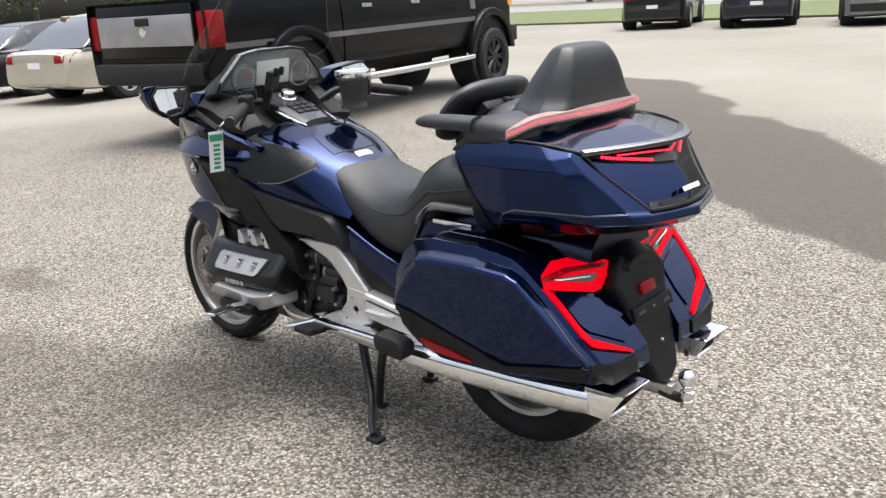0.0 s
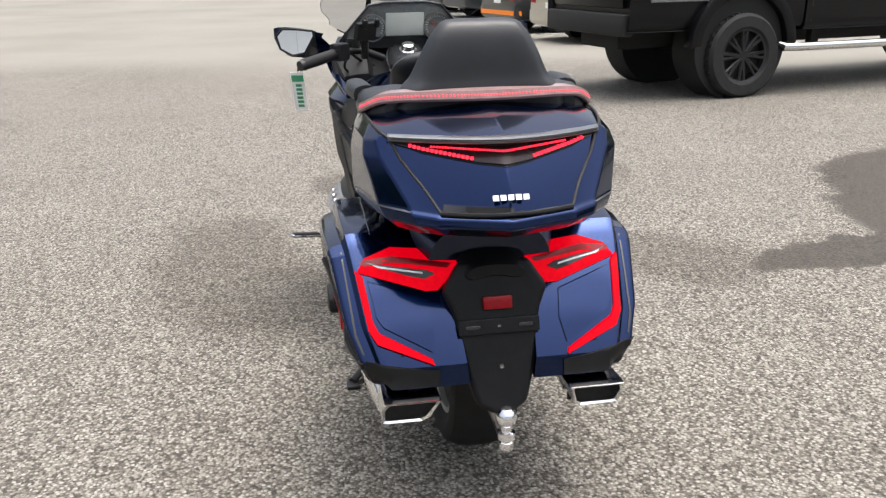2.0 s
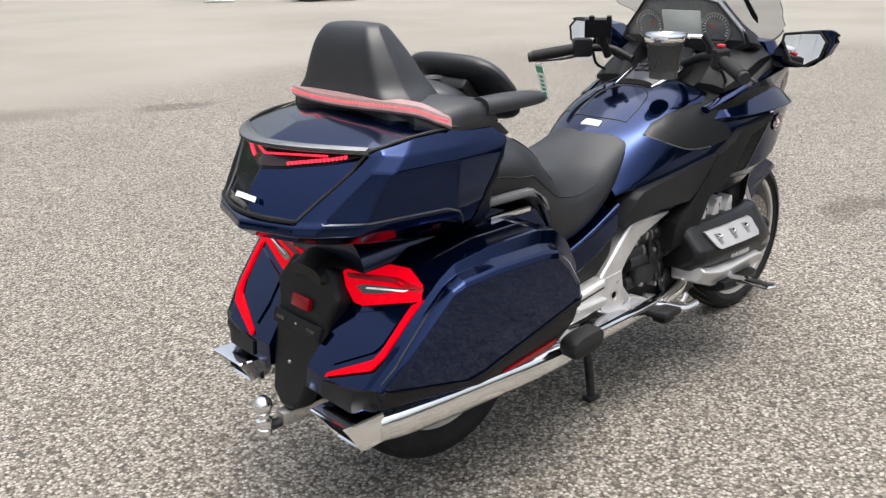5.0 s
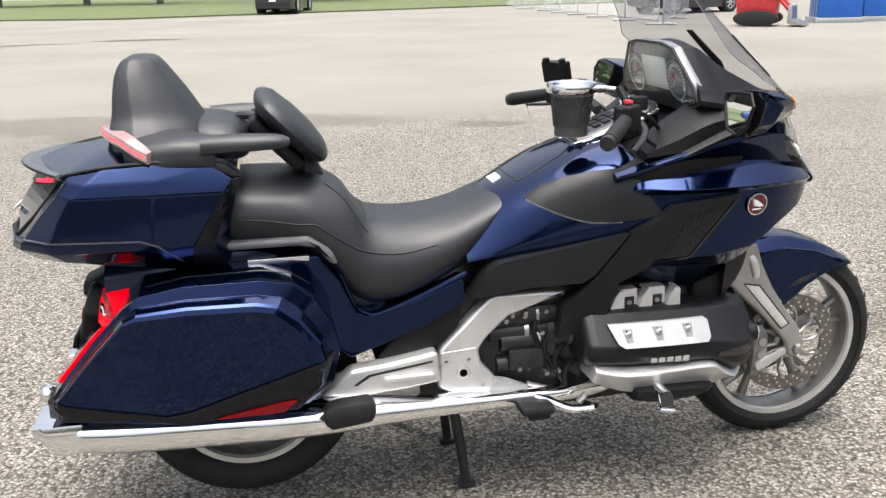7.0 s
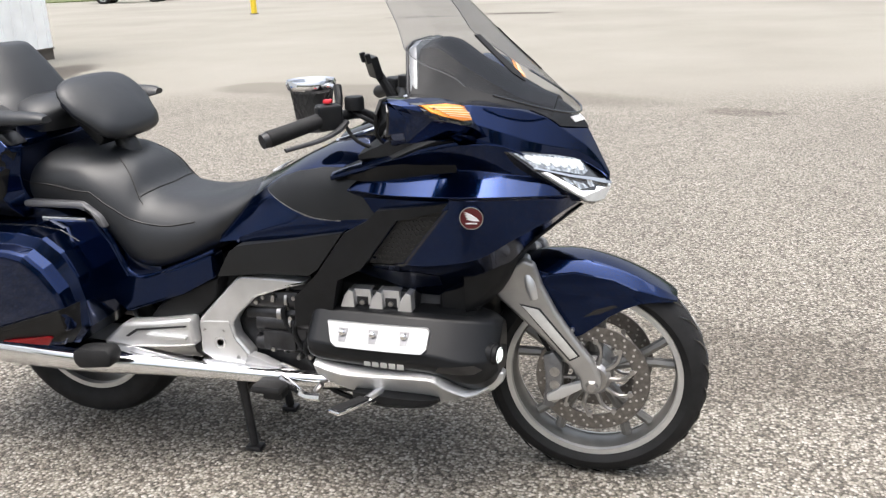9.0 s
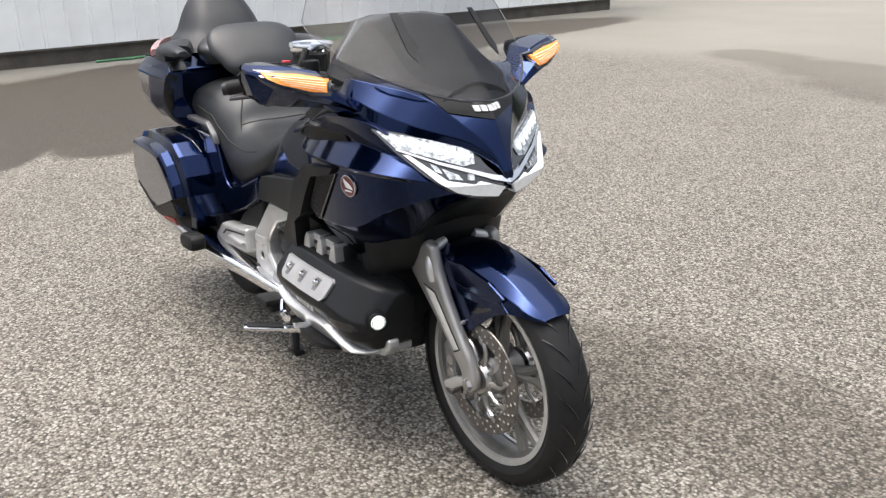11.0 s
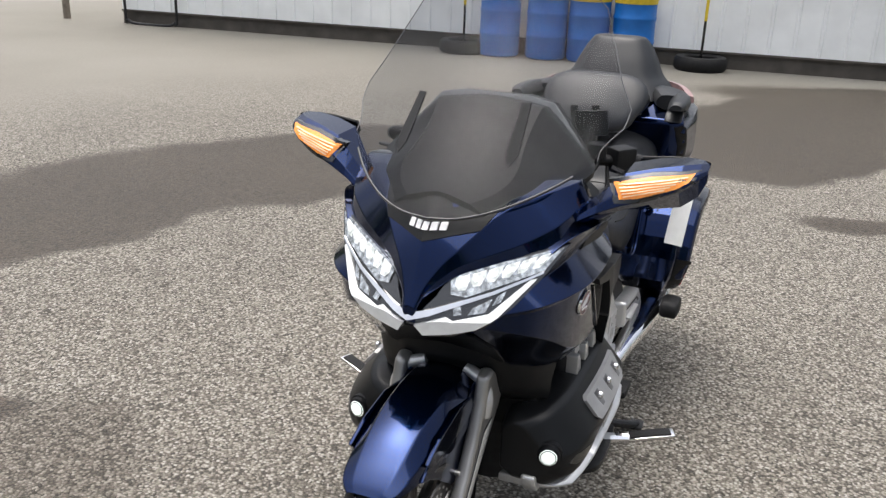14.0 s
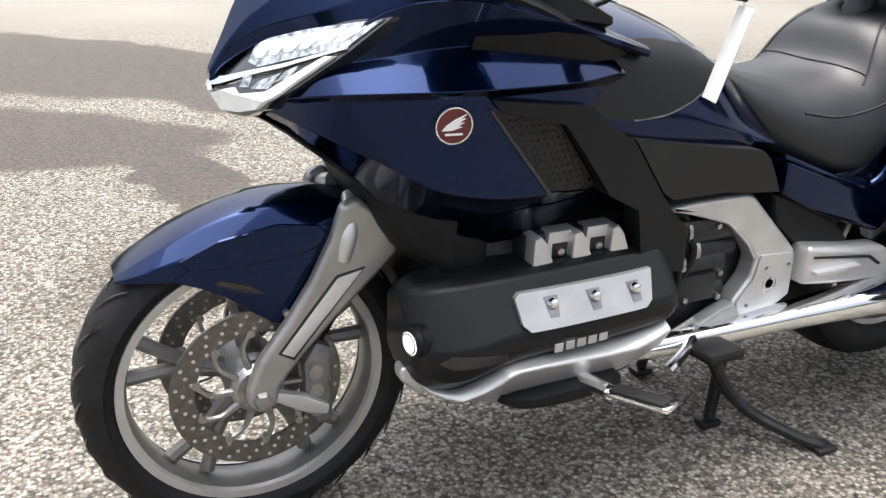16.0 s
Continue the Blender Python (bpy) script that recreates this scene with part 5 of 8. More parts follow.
# ---- fork and front mudguard ----
both("fork_leg", lambda: slab([(1.412, 0.585), (1.436, 0.625), (1.495, 0.672), (1.525, 0.660), (1.545, 0.600), (1.585, 0.524), (1.632, 0.455), (1.686, 0.386), (1.709, 0.330), (1.706, 0.300), (1.684, 0.284), (1.655, 0.296), (1.648, 0.334), (1.604, 0.386), (1.555, 0.436), (1.468, 0.516), (1.425, 0.555)], "y", 0.086, 0.118, 0.012, 4), FORK, "silver fork cover")
both("reflector_frame", lambda: slab([(1.484, 0.545), (1.540, 0.536), (1.651, 0.402), (1.622, 0.384)], "y", 0.112, 0.1195, 0.002), DARK_METAL)
both("fork_reflector", lambda: slab([(1.491, 0.540), (1.537, 0.531), (1.644, 0.403), (1.623, 0.391)], "y", 0.112, 0.1212, 0.002), material("pale_reflector", (0.50, 0.49, 0.46), rough=0.3, coat=0.5, vary=0.1, scale=50), "pale fork reflector")
both("axle_cap", lambda: lathe([(0, 0.128), (0.013, 0.128), (0.018, 0.120), (0.02, 0.10)], "y", 6, centre=(1.683, 0, 0.316)), STEEL)
both("caliper_arm", lambda: slab([(1.66, 0.30), (1.665, 0.325), (1.60, 0.30), (1.555, 0.27), (1.56, 0.25), (1.60, 0.262)], "y", 0.088, 0.11, 0.006), SILVER)
both("fork_top", lambda: rod([(1.525, 0.112, 0.56), (1.515, 0.112, 0.60), (1.50, 0.092, 0.638), (1.49, 0.05, 0.655)], [0.013, 0.016, 0.016, 0.014], n=12), SILVER)
part("fork_bridge", box(1.43, 1.50, -0.11, 0.11, 0.70, 0.75, 0.012), DARK_METAL, bike)
part("steering_links", rod([(1.46, 0, 0.70), (1.42, 0, 0.8), (1.36, 0, 0.92)], 0.035, n=12), DARK_METAL, bike)
P = []
for x, zt, hw, zl in ((1.897, 0.556, 0.040, 0.548), (1.876, 0.572, 0.060, 0.553), (1.835, 0.598, 0.073, 0.553), (1.773, 0.632, 0.081, 0.548), (1.696, 0.659, 0.086, 0.545), (1.62, 0.670, 0.088, 0.545), (1.54, 0.667, 0.088, 0.56), (1.47, 0.648, 0.080, 0.58)):
    d = zt - zl
    half = [(0.0, zt), (hw * 0.58, zt - 0.08 * d), (hw * 0.66, zt - 0.14 * d), (hw * 0.95, zt - 0.42 * d), (hw, zt - 0.52 * d), (hw * 1.02, zl), (hw * 0.95, zl), (hw * 0.92, zt - 0.55 * d), (hw * 0.6, zt - 0.3 * d), (0.0, zt - 0.22 * d)]
    P.append([(x, y, z) for y, z in half] + [(x, -y, z) for y, z in reversed(half[1:-1])])
P = spline(np.array(P), 4)
mudguard = part("mudguard", skin(P), BLUE, bike, "blue front mudguard")
both("mudguard_side", lambda: slab([(1.50, 0.64), (1.52, 0.60), (1.60, 0.462), (1.629, 0.441), (1.651, 0.45), (1.695, 0.484), (1.724, 0.509), (1.768, 0.535), (1.81, 0.553), (1.77, 0.58), (1.70, 0.60), (1.58, 0.62)], "y", 0.076, 0.0855, 0.004), BLUE)
both("mudguard_ridge", lambda: slab([(1.535, 0.592), (1.557, 0.622), (1.631, 0.634), (1.734, 0.618), (1.80, 0.590), (1.78, 0.570), (1.707, 0.564), (1.59, 0.572)], "y", 0.082, 0.0925, 0.005), BLUE)
both("mudguard_vent", lambda: slab([(1.655, 0.505), (1.685, 0.528), (1.735, 0.545), (1.745, 0.540), (1.70, 0.518)], "y", 0.083, 0.0872, 0.001), GLOSS_BLACK)
both("mudguard_bolt", lambda: lathe([(0, 0.098), (0.006, 0.097), (0.007, 0.09), (0.007, 0.085)], "y", 10, centre=(1.625, 0, 0.466)), STEEL)

# ---- engine ----
MESH_DARK = material("charcoal_casing", (0.022, 0.022, 0.024), rough=0.45, vary=0.25, scale=30)
part("engine_core", body([(0.50, [(0, 0.27), (0.12, 0.28), (0.14, 0.40), (0.12, 0.56), (0, 0.58)]), (0.70, [(0, 0.25), (0.15, 0.26), (0.165, 0.42), (0.15, 0.60), (0, 0.62)]), (0.95, [(0, 0.24), (0.16, 0.25), (0.18, 0.42), (0.17, 0.60), (0, 0.64)]), (1.25, [(0, 0.26), (0.16, 0.27), (0.18, 0.42), (0.17, 0.58), (0, 0.62)]), (1.38, [(0, 0.30), (0.12, 0.31), (0.14, 0.42), (0.12, 0.56), (0, 0.58)])], 4, 3), DARK_METAL, bike, "dark engine block")
part("radiator", box(1.28, 1.39, -0.20, 0.20, 0.46, 0.78, 0.02), BLACK, bike)
part("front_duct", body([(1.36, [(0, 0.52), (0.19, 0.53), (0.22, 0.60), (0.21, 0.72), (0, 0.76)]), (1.44, [(0, 0.58), (0.15, 0.59), (0.19, 0.66), (0.18, 0.76), (0, 0.80)]), (1.50, [(0, 0.68), (0.08, 0.69), (0.12, 0.74), (0.11, 0.79), (0, 0.81)])], 3, 3), BLACK, bike)


def cylinder_cover():
    st = []
    for x, zb, zt, yo, lean in ((0.93, 0.415, 0.55, 0.295, 0.0), (0.96, 0.40, 0.558, 0.322, 0.0), (1.10, 0.392, 0.558, 0.332, 0.0), (1.28, 0.385, 0.552, 0.330, 0.0), (1.37, 0.350, 0.548, 0.318, 0.0), (1.425, 0.352, 0.535, 0.292, 0.0), (1.452, 0.375, 0.515, 0.255, 0.0)):
        h = zt - zb
        st.append((x, [(0.13, zb + 0.02), (0.16, zb), (yo - 0.05, zb), (yo - 0.008, zb + 0.20 * h), (yo, zb + 0.34 * h), (yo - 0.004, zb + 0.50 * h), (yo - 0.066, zt - 0.05 * h), (yo - 0.085, zt), (0.16, zt), (0.13, zt - 0.02)]))
    return facets(st, 0.008, sym=False, along=3, angle=12)


BADGE_GREY = material("badge_grey", (0.45, 0.45, 0.44), rough=0.35, metal=0.5)
covers = both("cylinder_cover", cylinder_cover, COVER, "black cylinder cover")
for s, c in zip((LEFT, RIGHT), covers):
    tree = surface(c)
    plate = part("head_plate", draped([(0.995, 0.529), (1.270, 0.526), (1.280, 0.519), (1.278, 0.482), (1.266, 0.472), (1.03, 0.476), (1.014, 0.486)], "y", s, tree, lift=0.010, thick=0.022), PLATE, c, "silver head plate")
    ptree = surface(plate)
    for x in (1.045, 1.13, 1.215):
        hit = ptree.ray_cast(Vector((x, s, 0.505)), Vector((0, -s, 0)))[0]
        if hit is None:
            continue
        part("plate_notch", draped([(x - 0.014, 0.518), (x + 0.014, 0.517), (x + 0.010, 0.488), (x - 0.008, 0.488)], "y", s, ptree, lift=0.0012, thick=0.004), GREY_METAL, c)
        part("bolt", lathe([(0, s * 0.010), (0.006, s * 0.010), (0.0095, s * 0.007), (0.0105, 0)], "y", 12, centre=(x, hit.y, 0.509)), CHROME, c)
    for i in range(5):
        x = 1.115 + 0.023 * i
        hit = tree.ray_cast(Vector((x, s, 0.432)), Vector((0, -s, 0)))[0]
        part("badge_block", moved(box(-0.009, 0.009, -0.001, 0.002, -0.0085, 0.0085, 0.001, 1), pose(x, hit.y + s * 0.001, 0.4325 - 0.001 * i)), BADGE_GREY, c, "grey raised badge block", smooth=False)
    nose = tree.ray_cast(Vector((3.0, s * 0.243, 0.452)), Vector((-1, 0, 0)))[0].x
    fog = part("fog_lamp", moved(lathe([(0, 0.012), (0.018, 0.010), (0.026, 0.004), (0.028, -0.004), (0.032, -0.006), (0.032, -0.03)], "x", 28), pose(nose - 0.002, s * 0.250, 0.450, 0, 0, s * 12)), BLACK, c, "round fog lamp, lit")
    part("lens", moved(lathe([(0, 0.0125), (0.014, 0.0115), (0.0205, 0.0085), (0.022, 0.006)], "x", 28), pose(nose - 0.002, s * 0.250, 0.450, 0, 0, s * 12)), LAMP, fog)
    part("lower_vent", draped([(1.30, 0.42), (1.40, 0.415), (1.42, 0.425), (1.40, 0.44), (1.31, 0.437)], "y", s, tree, lift=0.0015, thick=0.004), GLOSS_BLACK, c)
GUARD = [(0.955, [(0.20, 0.365), (0.30, 0.37), (0.325, 0.412), (0.30, 0.425), (0.20, 0.425)]), (1.04, [(0.16, 0.325), (0.30, 0.335), (0.338, 0.396), (0.31, 0.410), (0.16, 0.410)]),
         (1.16, [(0.15, 0.304), (0.29, 0.312), (0.338, 0.398), (0.31, 0.408), (0.15, 0.40)]), (1.285, [(0.15, 0.300), (0.28, 0.306), (0.336, 0.400), (0.31, 0.408), (0.15, 0.39)]),
         (1.315, [(0.14, 0.304), (0.27, 0.310), (0.328, 0.380), (0.306, 0.392), (0.14, 0.38)]), (1.375, [(0.13, 0.312), (0.24, 0.316), (0.300, 0.340), (0.282, 0.352), (0.13, 0.35)]), (1.42, [(0.12, 0.326), (0.20, 0.330), (0.250, 0.342), (0.24, 0.352), (0.12, 0.35)])]
both("engine_guard", lambda: facets(GUARD, 0.006, sym=False, along=2), SILVER, "silver lower engine guard")
both("guard_nose", lambda: slab([(1.36, 0.315), (1.43, 0.328), (1.460, 0.360), (1.462, 0.385), (1.448, 0.388), (1.40, 0.362), (1.36, 0.345)], "y", 0.188, 0.225, 0.008, 3), SILVER, "silver front of the engine guard")
both("guard_insert", lambda: body([(1.07, [(0.22, 0.305), (0.31, 0.31), (0.332, 0.345), (0.22, 0.345)]), (1.15, [(0.22, 0.295), (0.315, 0.30), (0.342, 0.345), (0.22, 0.348)]), (1.26, [(0.22, 0.30), (0.31, 0.305), (0.338, 0.34), (0.22, 0.342)]), (1.30, [(0.22, 0.315), (0.29, 0.318), (0.31, 0.335), (0.22, 0.335)])], 3, 2, sym=False), BLACK)
def valve_cover():
    bm = box(1.03, 1.225, 0.17, 0.222, 0.535, 0.60, 0.008)
    return bm


vc = both("valve_cover", valve_cover, DARK_METAL)
for s, v in zip((LEFT, RIGHT), vc):
    for x in (1.036, 1.117, 1.198):
        # a bright tooth, sloping off to the rear
        bm = slab([(x + 0.022, 0.601), (x + 0.008, 0.606), (x - 0.006, 0.588), (x - 0.018, 0.556), (x - 0.016, 0.536), (x + 0.024, 0.536)], "y", 0.196, 0.250, 0.004)
        part("fin", bm if s > 0 else flipped(bm), SILVER, v, "bright valve cover fin")
    for x in (1.0765, 1.1575):
        bm = slab([(x - 0.024, 0.604), (x + 0.024, 0.604), (x + 0.029, 0.548), (x - 0.029, 0.548)], "y", 0.196, 0.232, 0.003)
        cap = part("cap", bm if s > 0 else flipped(bm), SILVER, v, "silver cap between the fins")
        bm = box(x - 0.016, x + 0.016, 0.230, 0.2335, 0.556, 0.582, 0.001, 1)
        part("recess", bm if s > 0 else flipped(bm), DARK_METAL, cap)
        bm = lathe([(0, 0.240), (0.007, 0.239), (0.008, 0.226)], "y", 10, centre=(x, 0, 0.566))
        part("bolt", bm if s > 0 else flipped(bm), STEEL, v)
# frame, gearbox clutter
both("pivot_arm", lambda: slab([(0.705, 0.372), (0.74, 0.364), (0.80, 0.338), (0.825, 0.318), (0.815, 0.292), (0.68, 0.288), (0.685, 0.34)], "y", 0.185, 0.222, 0.007), PLATE, "silver pivot arm")
both("side_casing", lambda: slab([(0.715, 0.528), (0.75, 0.562), (0.868, 0.566), (0.872, 0.53)], "y", 0.15, 0.196, 0.008), MESH_DARK)
both("starter", lambda: rod([(0.70, 0.168, 0.488), (0.79, 0.168, 0.49), (0.86, 0.168, 0.49)], [0.024, 0.026, 0.024], n=14), DARK_METAL)
both("hose_clamp", lambda: rod([(0.795, 0.168, 0.49), (0.808, 0.168, 0.49)], 0.029, n=18), STEEL, "bright hose clamp")
both("relay_box", lambda: box(0.825, 0.885, 0.155, 0.198, 0.415, 0.470, 0.006), MESH_DARK)
both("casing_bolt", lambda: lathe([(0, 0.203), (0.006, 0.202), (0.007, 0.194)], "y", 10, centre=(0.76, 0, 0.545)), STEEL)
both("casing_bolt", lambda: lathe([(0, 0.203), (0.006, 0.202), (0.007, 0.194)], "y", 10, centre=(0.855, 0, 0.548)), STEEL)
both("shift_rod", lambda: rod([(0.80, 0.205, 0.345), (0.86, 0.21, 0.325), (0.93, 0.215, 0.302)], 0.007, n=8), STEEL)
frames = both("frame_spar", lambda: slab([(0.555, 0.47), (0.69, 0.605), (0.71, 0.613), (0.84, 0.612), (0.905, 0.608), (0.90, 0.597), (0.84, 0.582), (0.745, 0.55), (0.685, 0.495), (0.662, 0.46), (0.67, 0.42), (0.712, 0.37), (0.70, 0.335), (0.72, 0.292), (0.67, 0.288), (0.548, 0.362)], "y", 0.165, 0.216, 0.010, 3), SILVER, "silver aluminium frame spar")
for s, fr in zip((LEFT, RIGHT), frames):
    for x, z, r in ((0.618, 0.402, 0.020), (0.572, 0.44, 0.006), (0.633, 0.44, 0.006), (0.672, 0.36, 0.006), (0.70, 0.312, 0.008), (0.74, 0.338, 0.008)):
        bm = lathe([(0, 0.2195), (r * 0.55, 0.2195), (r * 0.6, 0.2175), (r * 0.85, 0.2175), (r * 0.9, 0.2205), (r, 0.219), (r * 1.02, 0.214)], "y", 20, centre=(x, 0, z))
        part("bolt_head", bm if s > 0 else flipped(bm), STEEL, fr)
    bm = slab([(0.558, 0.465), (0.652, 0.472), (0.655, 0.46), (0.664, 0.418), (0.702, 0.37), (0.69, 0.335), (0.70, 0.30), (0.672, 0.297), (0.556, 0.367)], "y", 0.21, 0.2195, 0.003)
    part("pivot_cover", bm if s > 0 else flipped(bm), SILVER, fr)
boards = both("passenger_board", lambda: slab([(0.235, 0.385), (0.315, 0.452), (0.42, 0.462), (0.545, 0.482), (0.552, 0.395), (0.46, 0.382), (0.33, 0.372)], "y", 0.19, 0.246, 0.012, 3), SILVER, "silver passenger footboard hanger")
both("board_groove", lambda: slab([(0.32, 0.412), (0.36, 0.438), (0.53, 0.46), (0.53, 0.455), (0.365, 0.432), (0.33, 0.41)], "y", 0.243, 0.2475), DARK_METAL, parent=boards)
both("board_step", lambda: box(0.40, 0.53, 0.24, 0.262, 0.418, 0.428, 0.003), SILVER, parent=boards)
both("passenger_footboard", lambda: slab([(0.235, 0.415), (0.27, 0.425), (0.35, 0.43), (0.365, 0.41), (0.355, 0.372), (0.25, 0.36), (0.232, 0.38)], "y", 0.325, 0.385, 0.012, 2), RUBBER, "folded black passenger footboard")
rnd = random.Random(5)
for s in (LEFT, RIGHT):
    for k, (x0, x1, z, r, y) in enumerate(((0.70, 0.92, 0.535, 0.034, 0.165), (0.73, 0.90, 0.462, 0.030, 0.17), (0.72, 0.86, 0.395, 0.026, 0.168), (0.86, 0.95, 0.48, 0.042, 0.165))):
        bm = rod([(x0, s * y, z), (x1, s * y, z)], r, n=14)
        part("motor_housing", bm, DARK_METAL, bike)
        bm = lathe([(r + 0.004, -0.004), (r + 0.004, 0.004), (r - 0.004, 0.004), (r - 0.004, -0.004)], "x", 16, centre=((x0 + x1) / 2 + 0.02, s * y, z), closed=True)
        part("clamp", bm, STEEL, bike)
    for k in range(9):
        x, z = 0.74 + 0.19 * rnd.random(), 0.34 + 0.22 * rnd.random()
        bm = lathe([(0, s * 0.010), (0.006, s * 0.010), (0.008, s * 0.004), (0.009, -s * 0.02)], "y", 8, centre=(x, s * 0.198, z))
        part("screw", bm, STEEL, bike)
    for k in range(4):
        x, z = 0.88 + 0.03 * k, 0.56 - 0.05 * k
        part("hose", rod([(x, s * 0.17, z), (x - 0.06, s * 0.20, z - 0.05), (x - 0.03, s * 0.195, z - 0.13), (x + 0.05, s * 0.17, z - 0.18)], 0.008, n=8), BLACK, bike)
    part("gear_box", moved(box(-0.05, 0.05, -0.02, 0.02, -0.03, 0.03, 0.006), pose(0.80, s * 0.185, 0.415)), DARK_METAL, bike)
part("brake_pedal", rod([(0.78, -0.22, 0.325), (0.84, -0.255, 0.315), (0.90, -0.285, 0.295), (0.96, -0.30, 0.30)], [0.010, 0.010, 0.012, 0.012], n=8), CHROME, bike)
part("pedal_spring", rod([(0.93, -0.265, 0.30), (0.95, -0.265, 0.325)], 0.009, n=10), STEEL, bike)
part("pedal_pad", box(0.78, 0.84, -0.30, -0.25, 0.275, 0.305, 0.008), RUBBER, bike)
part("shift_pedal", rod([(0.80, 0.22, 0.33), (0.86, 0.26, 0.31), (0.92, 0.285, 0.295)], 0.011, n=8), CHROME, bike)
for s in (LEFT, RIGHT):
    arm = part("peg_mount", rod([(1.14, s * 0.30, 0.335), (1.135, s * 0.345, 0.345), (1.13, s * 0.385, 0.352)], [0.02, 0.016, 0.014], n=10), CHROME, bike)
    bm = moved(box(-0.02, 0.02, 0.0, 0.125 , -0.006, 0.006, 0.005), pose(1.127, 0.378, 0.352, 8, 0, 22))
    peg = part("highway_peg", bm if s > 0 else flipped(bm), CHROME, bike, "fold-out chrome highway peg")
    bm = moved(box(-0.016, 0.016, 0.008, 0.115, 0.004, 0.0095, 0.002), pose(1.127, 0.378, 0.352, 8, 0, 22))
    part("peg_rubber", bm if s > 0 else flipped(bm), RUBBER, peg)
both("front_footpeg", lambda: moved(box(-0.045, 0.045, 0.0, 0.085, -0.012, 0.012, 0.008), pose(0.80, 0.235, 0.305, 6, 0, 0)), RUBBER, "rubber rider footpeg")
# stands
side_stand = part("side_stand", rod([(0.70, 0.14, 0.28), (0.66, 0.16, 0.16), (0.60, 0.20, 0.075), (0.52, 0.28, 0.03), (0.475, 0.315, 0.016)], [0.017, 0.016, 0.015, 0.014, 0.013], n=10), DARK_METAL, bike, "dark side stand swung down")
part("stand_foot", box(0.44, 0.495, 0.29, 0.335, 0.0, 0.014, 0.004), DARK_METAL, side_stand)
both("centre_stand_leg", lambda: rod([(0.60, 0.11, 0.30), (0.625, 0.125, 0.15), (0.64, 0.132, 0.02)], [0.017, 0.015, 0.014], n=10), DARK_METAL)
both("centre_stand_foot", lambda: box(0.615, 0.668, 0.112, 0.15, 0.0, 0.018, 0.005), DARK_METAL)
part("stand_bar", rod([(0.62, -0.12, 0.2), (0.62, 0.12, 0.2)], 0.012, n=8), DARK_METAL, bike)

# ---- front of the fairing ----
MESH_GREY = material("grey_plastic_mesh", (0.014, 0.014, 0.0155), rough=0.45, vary=0.2, scale=60)
FRONT = surface(fairing, cowl)
SIDE = surface(fairing)


def lamp_x(y, z):
    """The swept front face that both headlamps share."""
    return 1.704 - 0.25 * abs(y) - 0.80 * y * y - (0.72 if z > 0.86 else -0.25) * (z - 0.86)


lamp_face = part("lamp_face", skin(np.array([[(lamp_x(y, z), y, z) for y in np.linspace(-0.32, 0.32, 41)] for z in np.linspace(0.78, 1.04, 14)]), ring_closed=False, caps=False), SMOKE)
LAMPS = surface(lamp_face)
bpy.data.objects.remove(lamp_face)
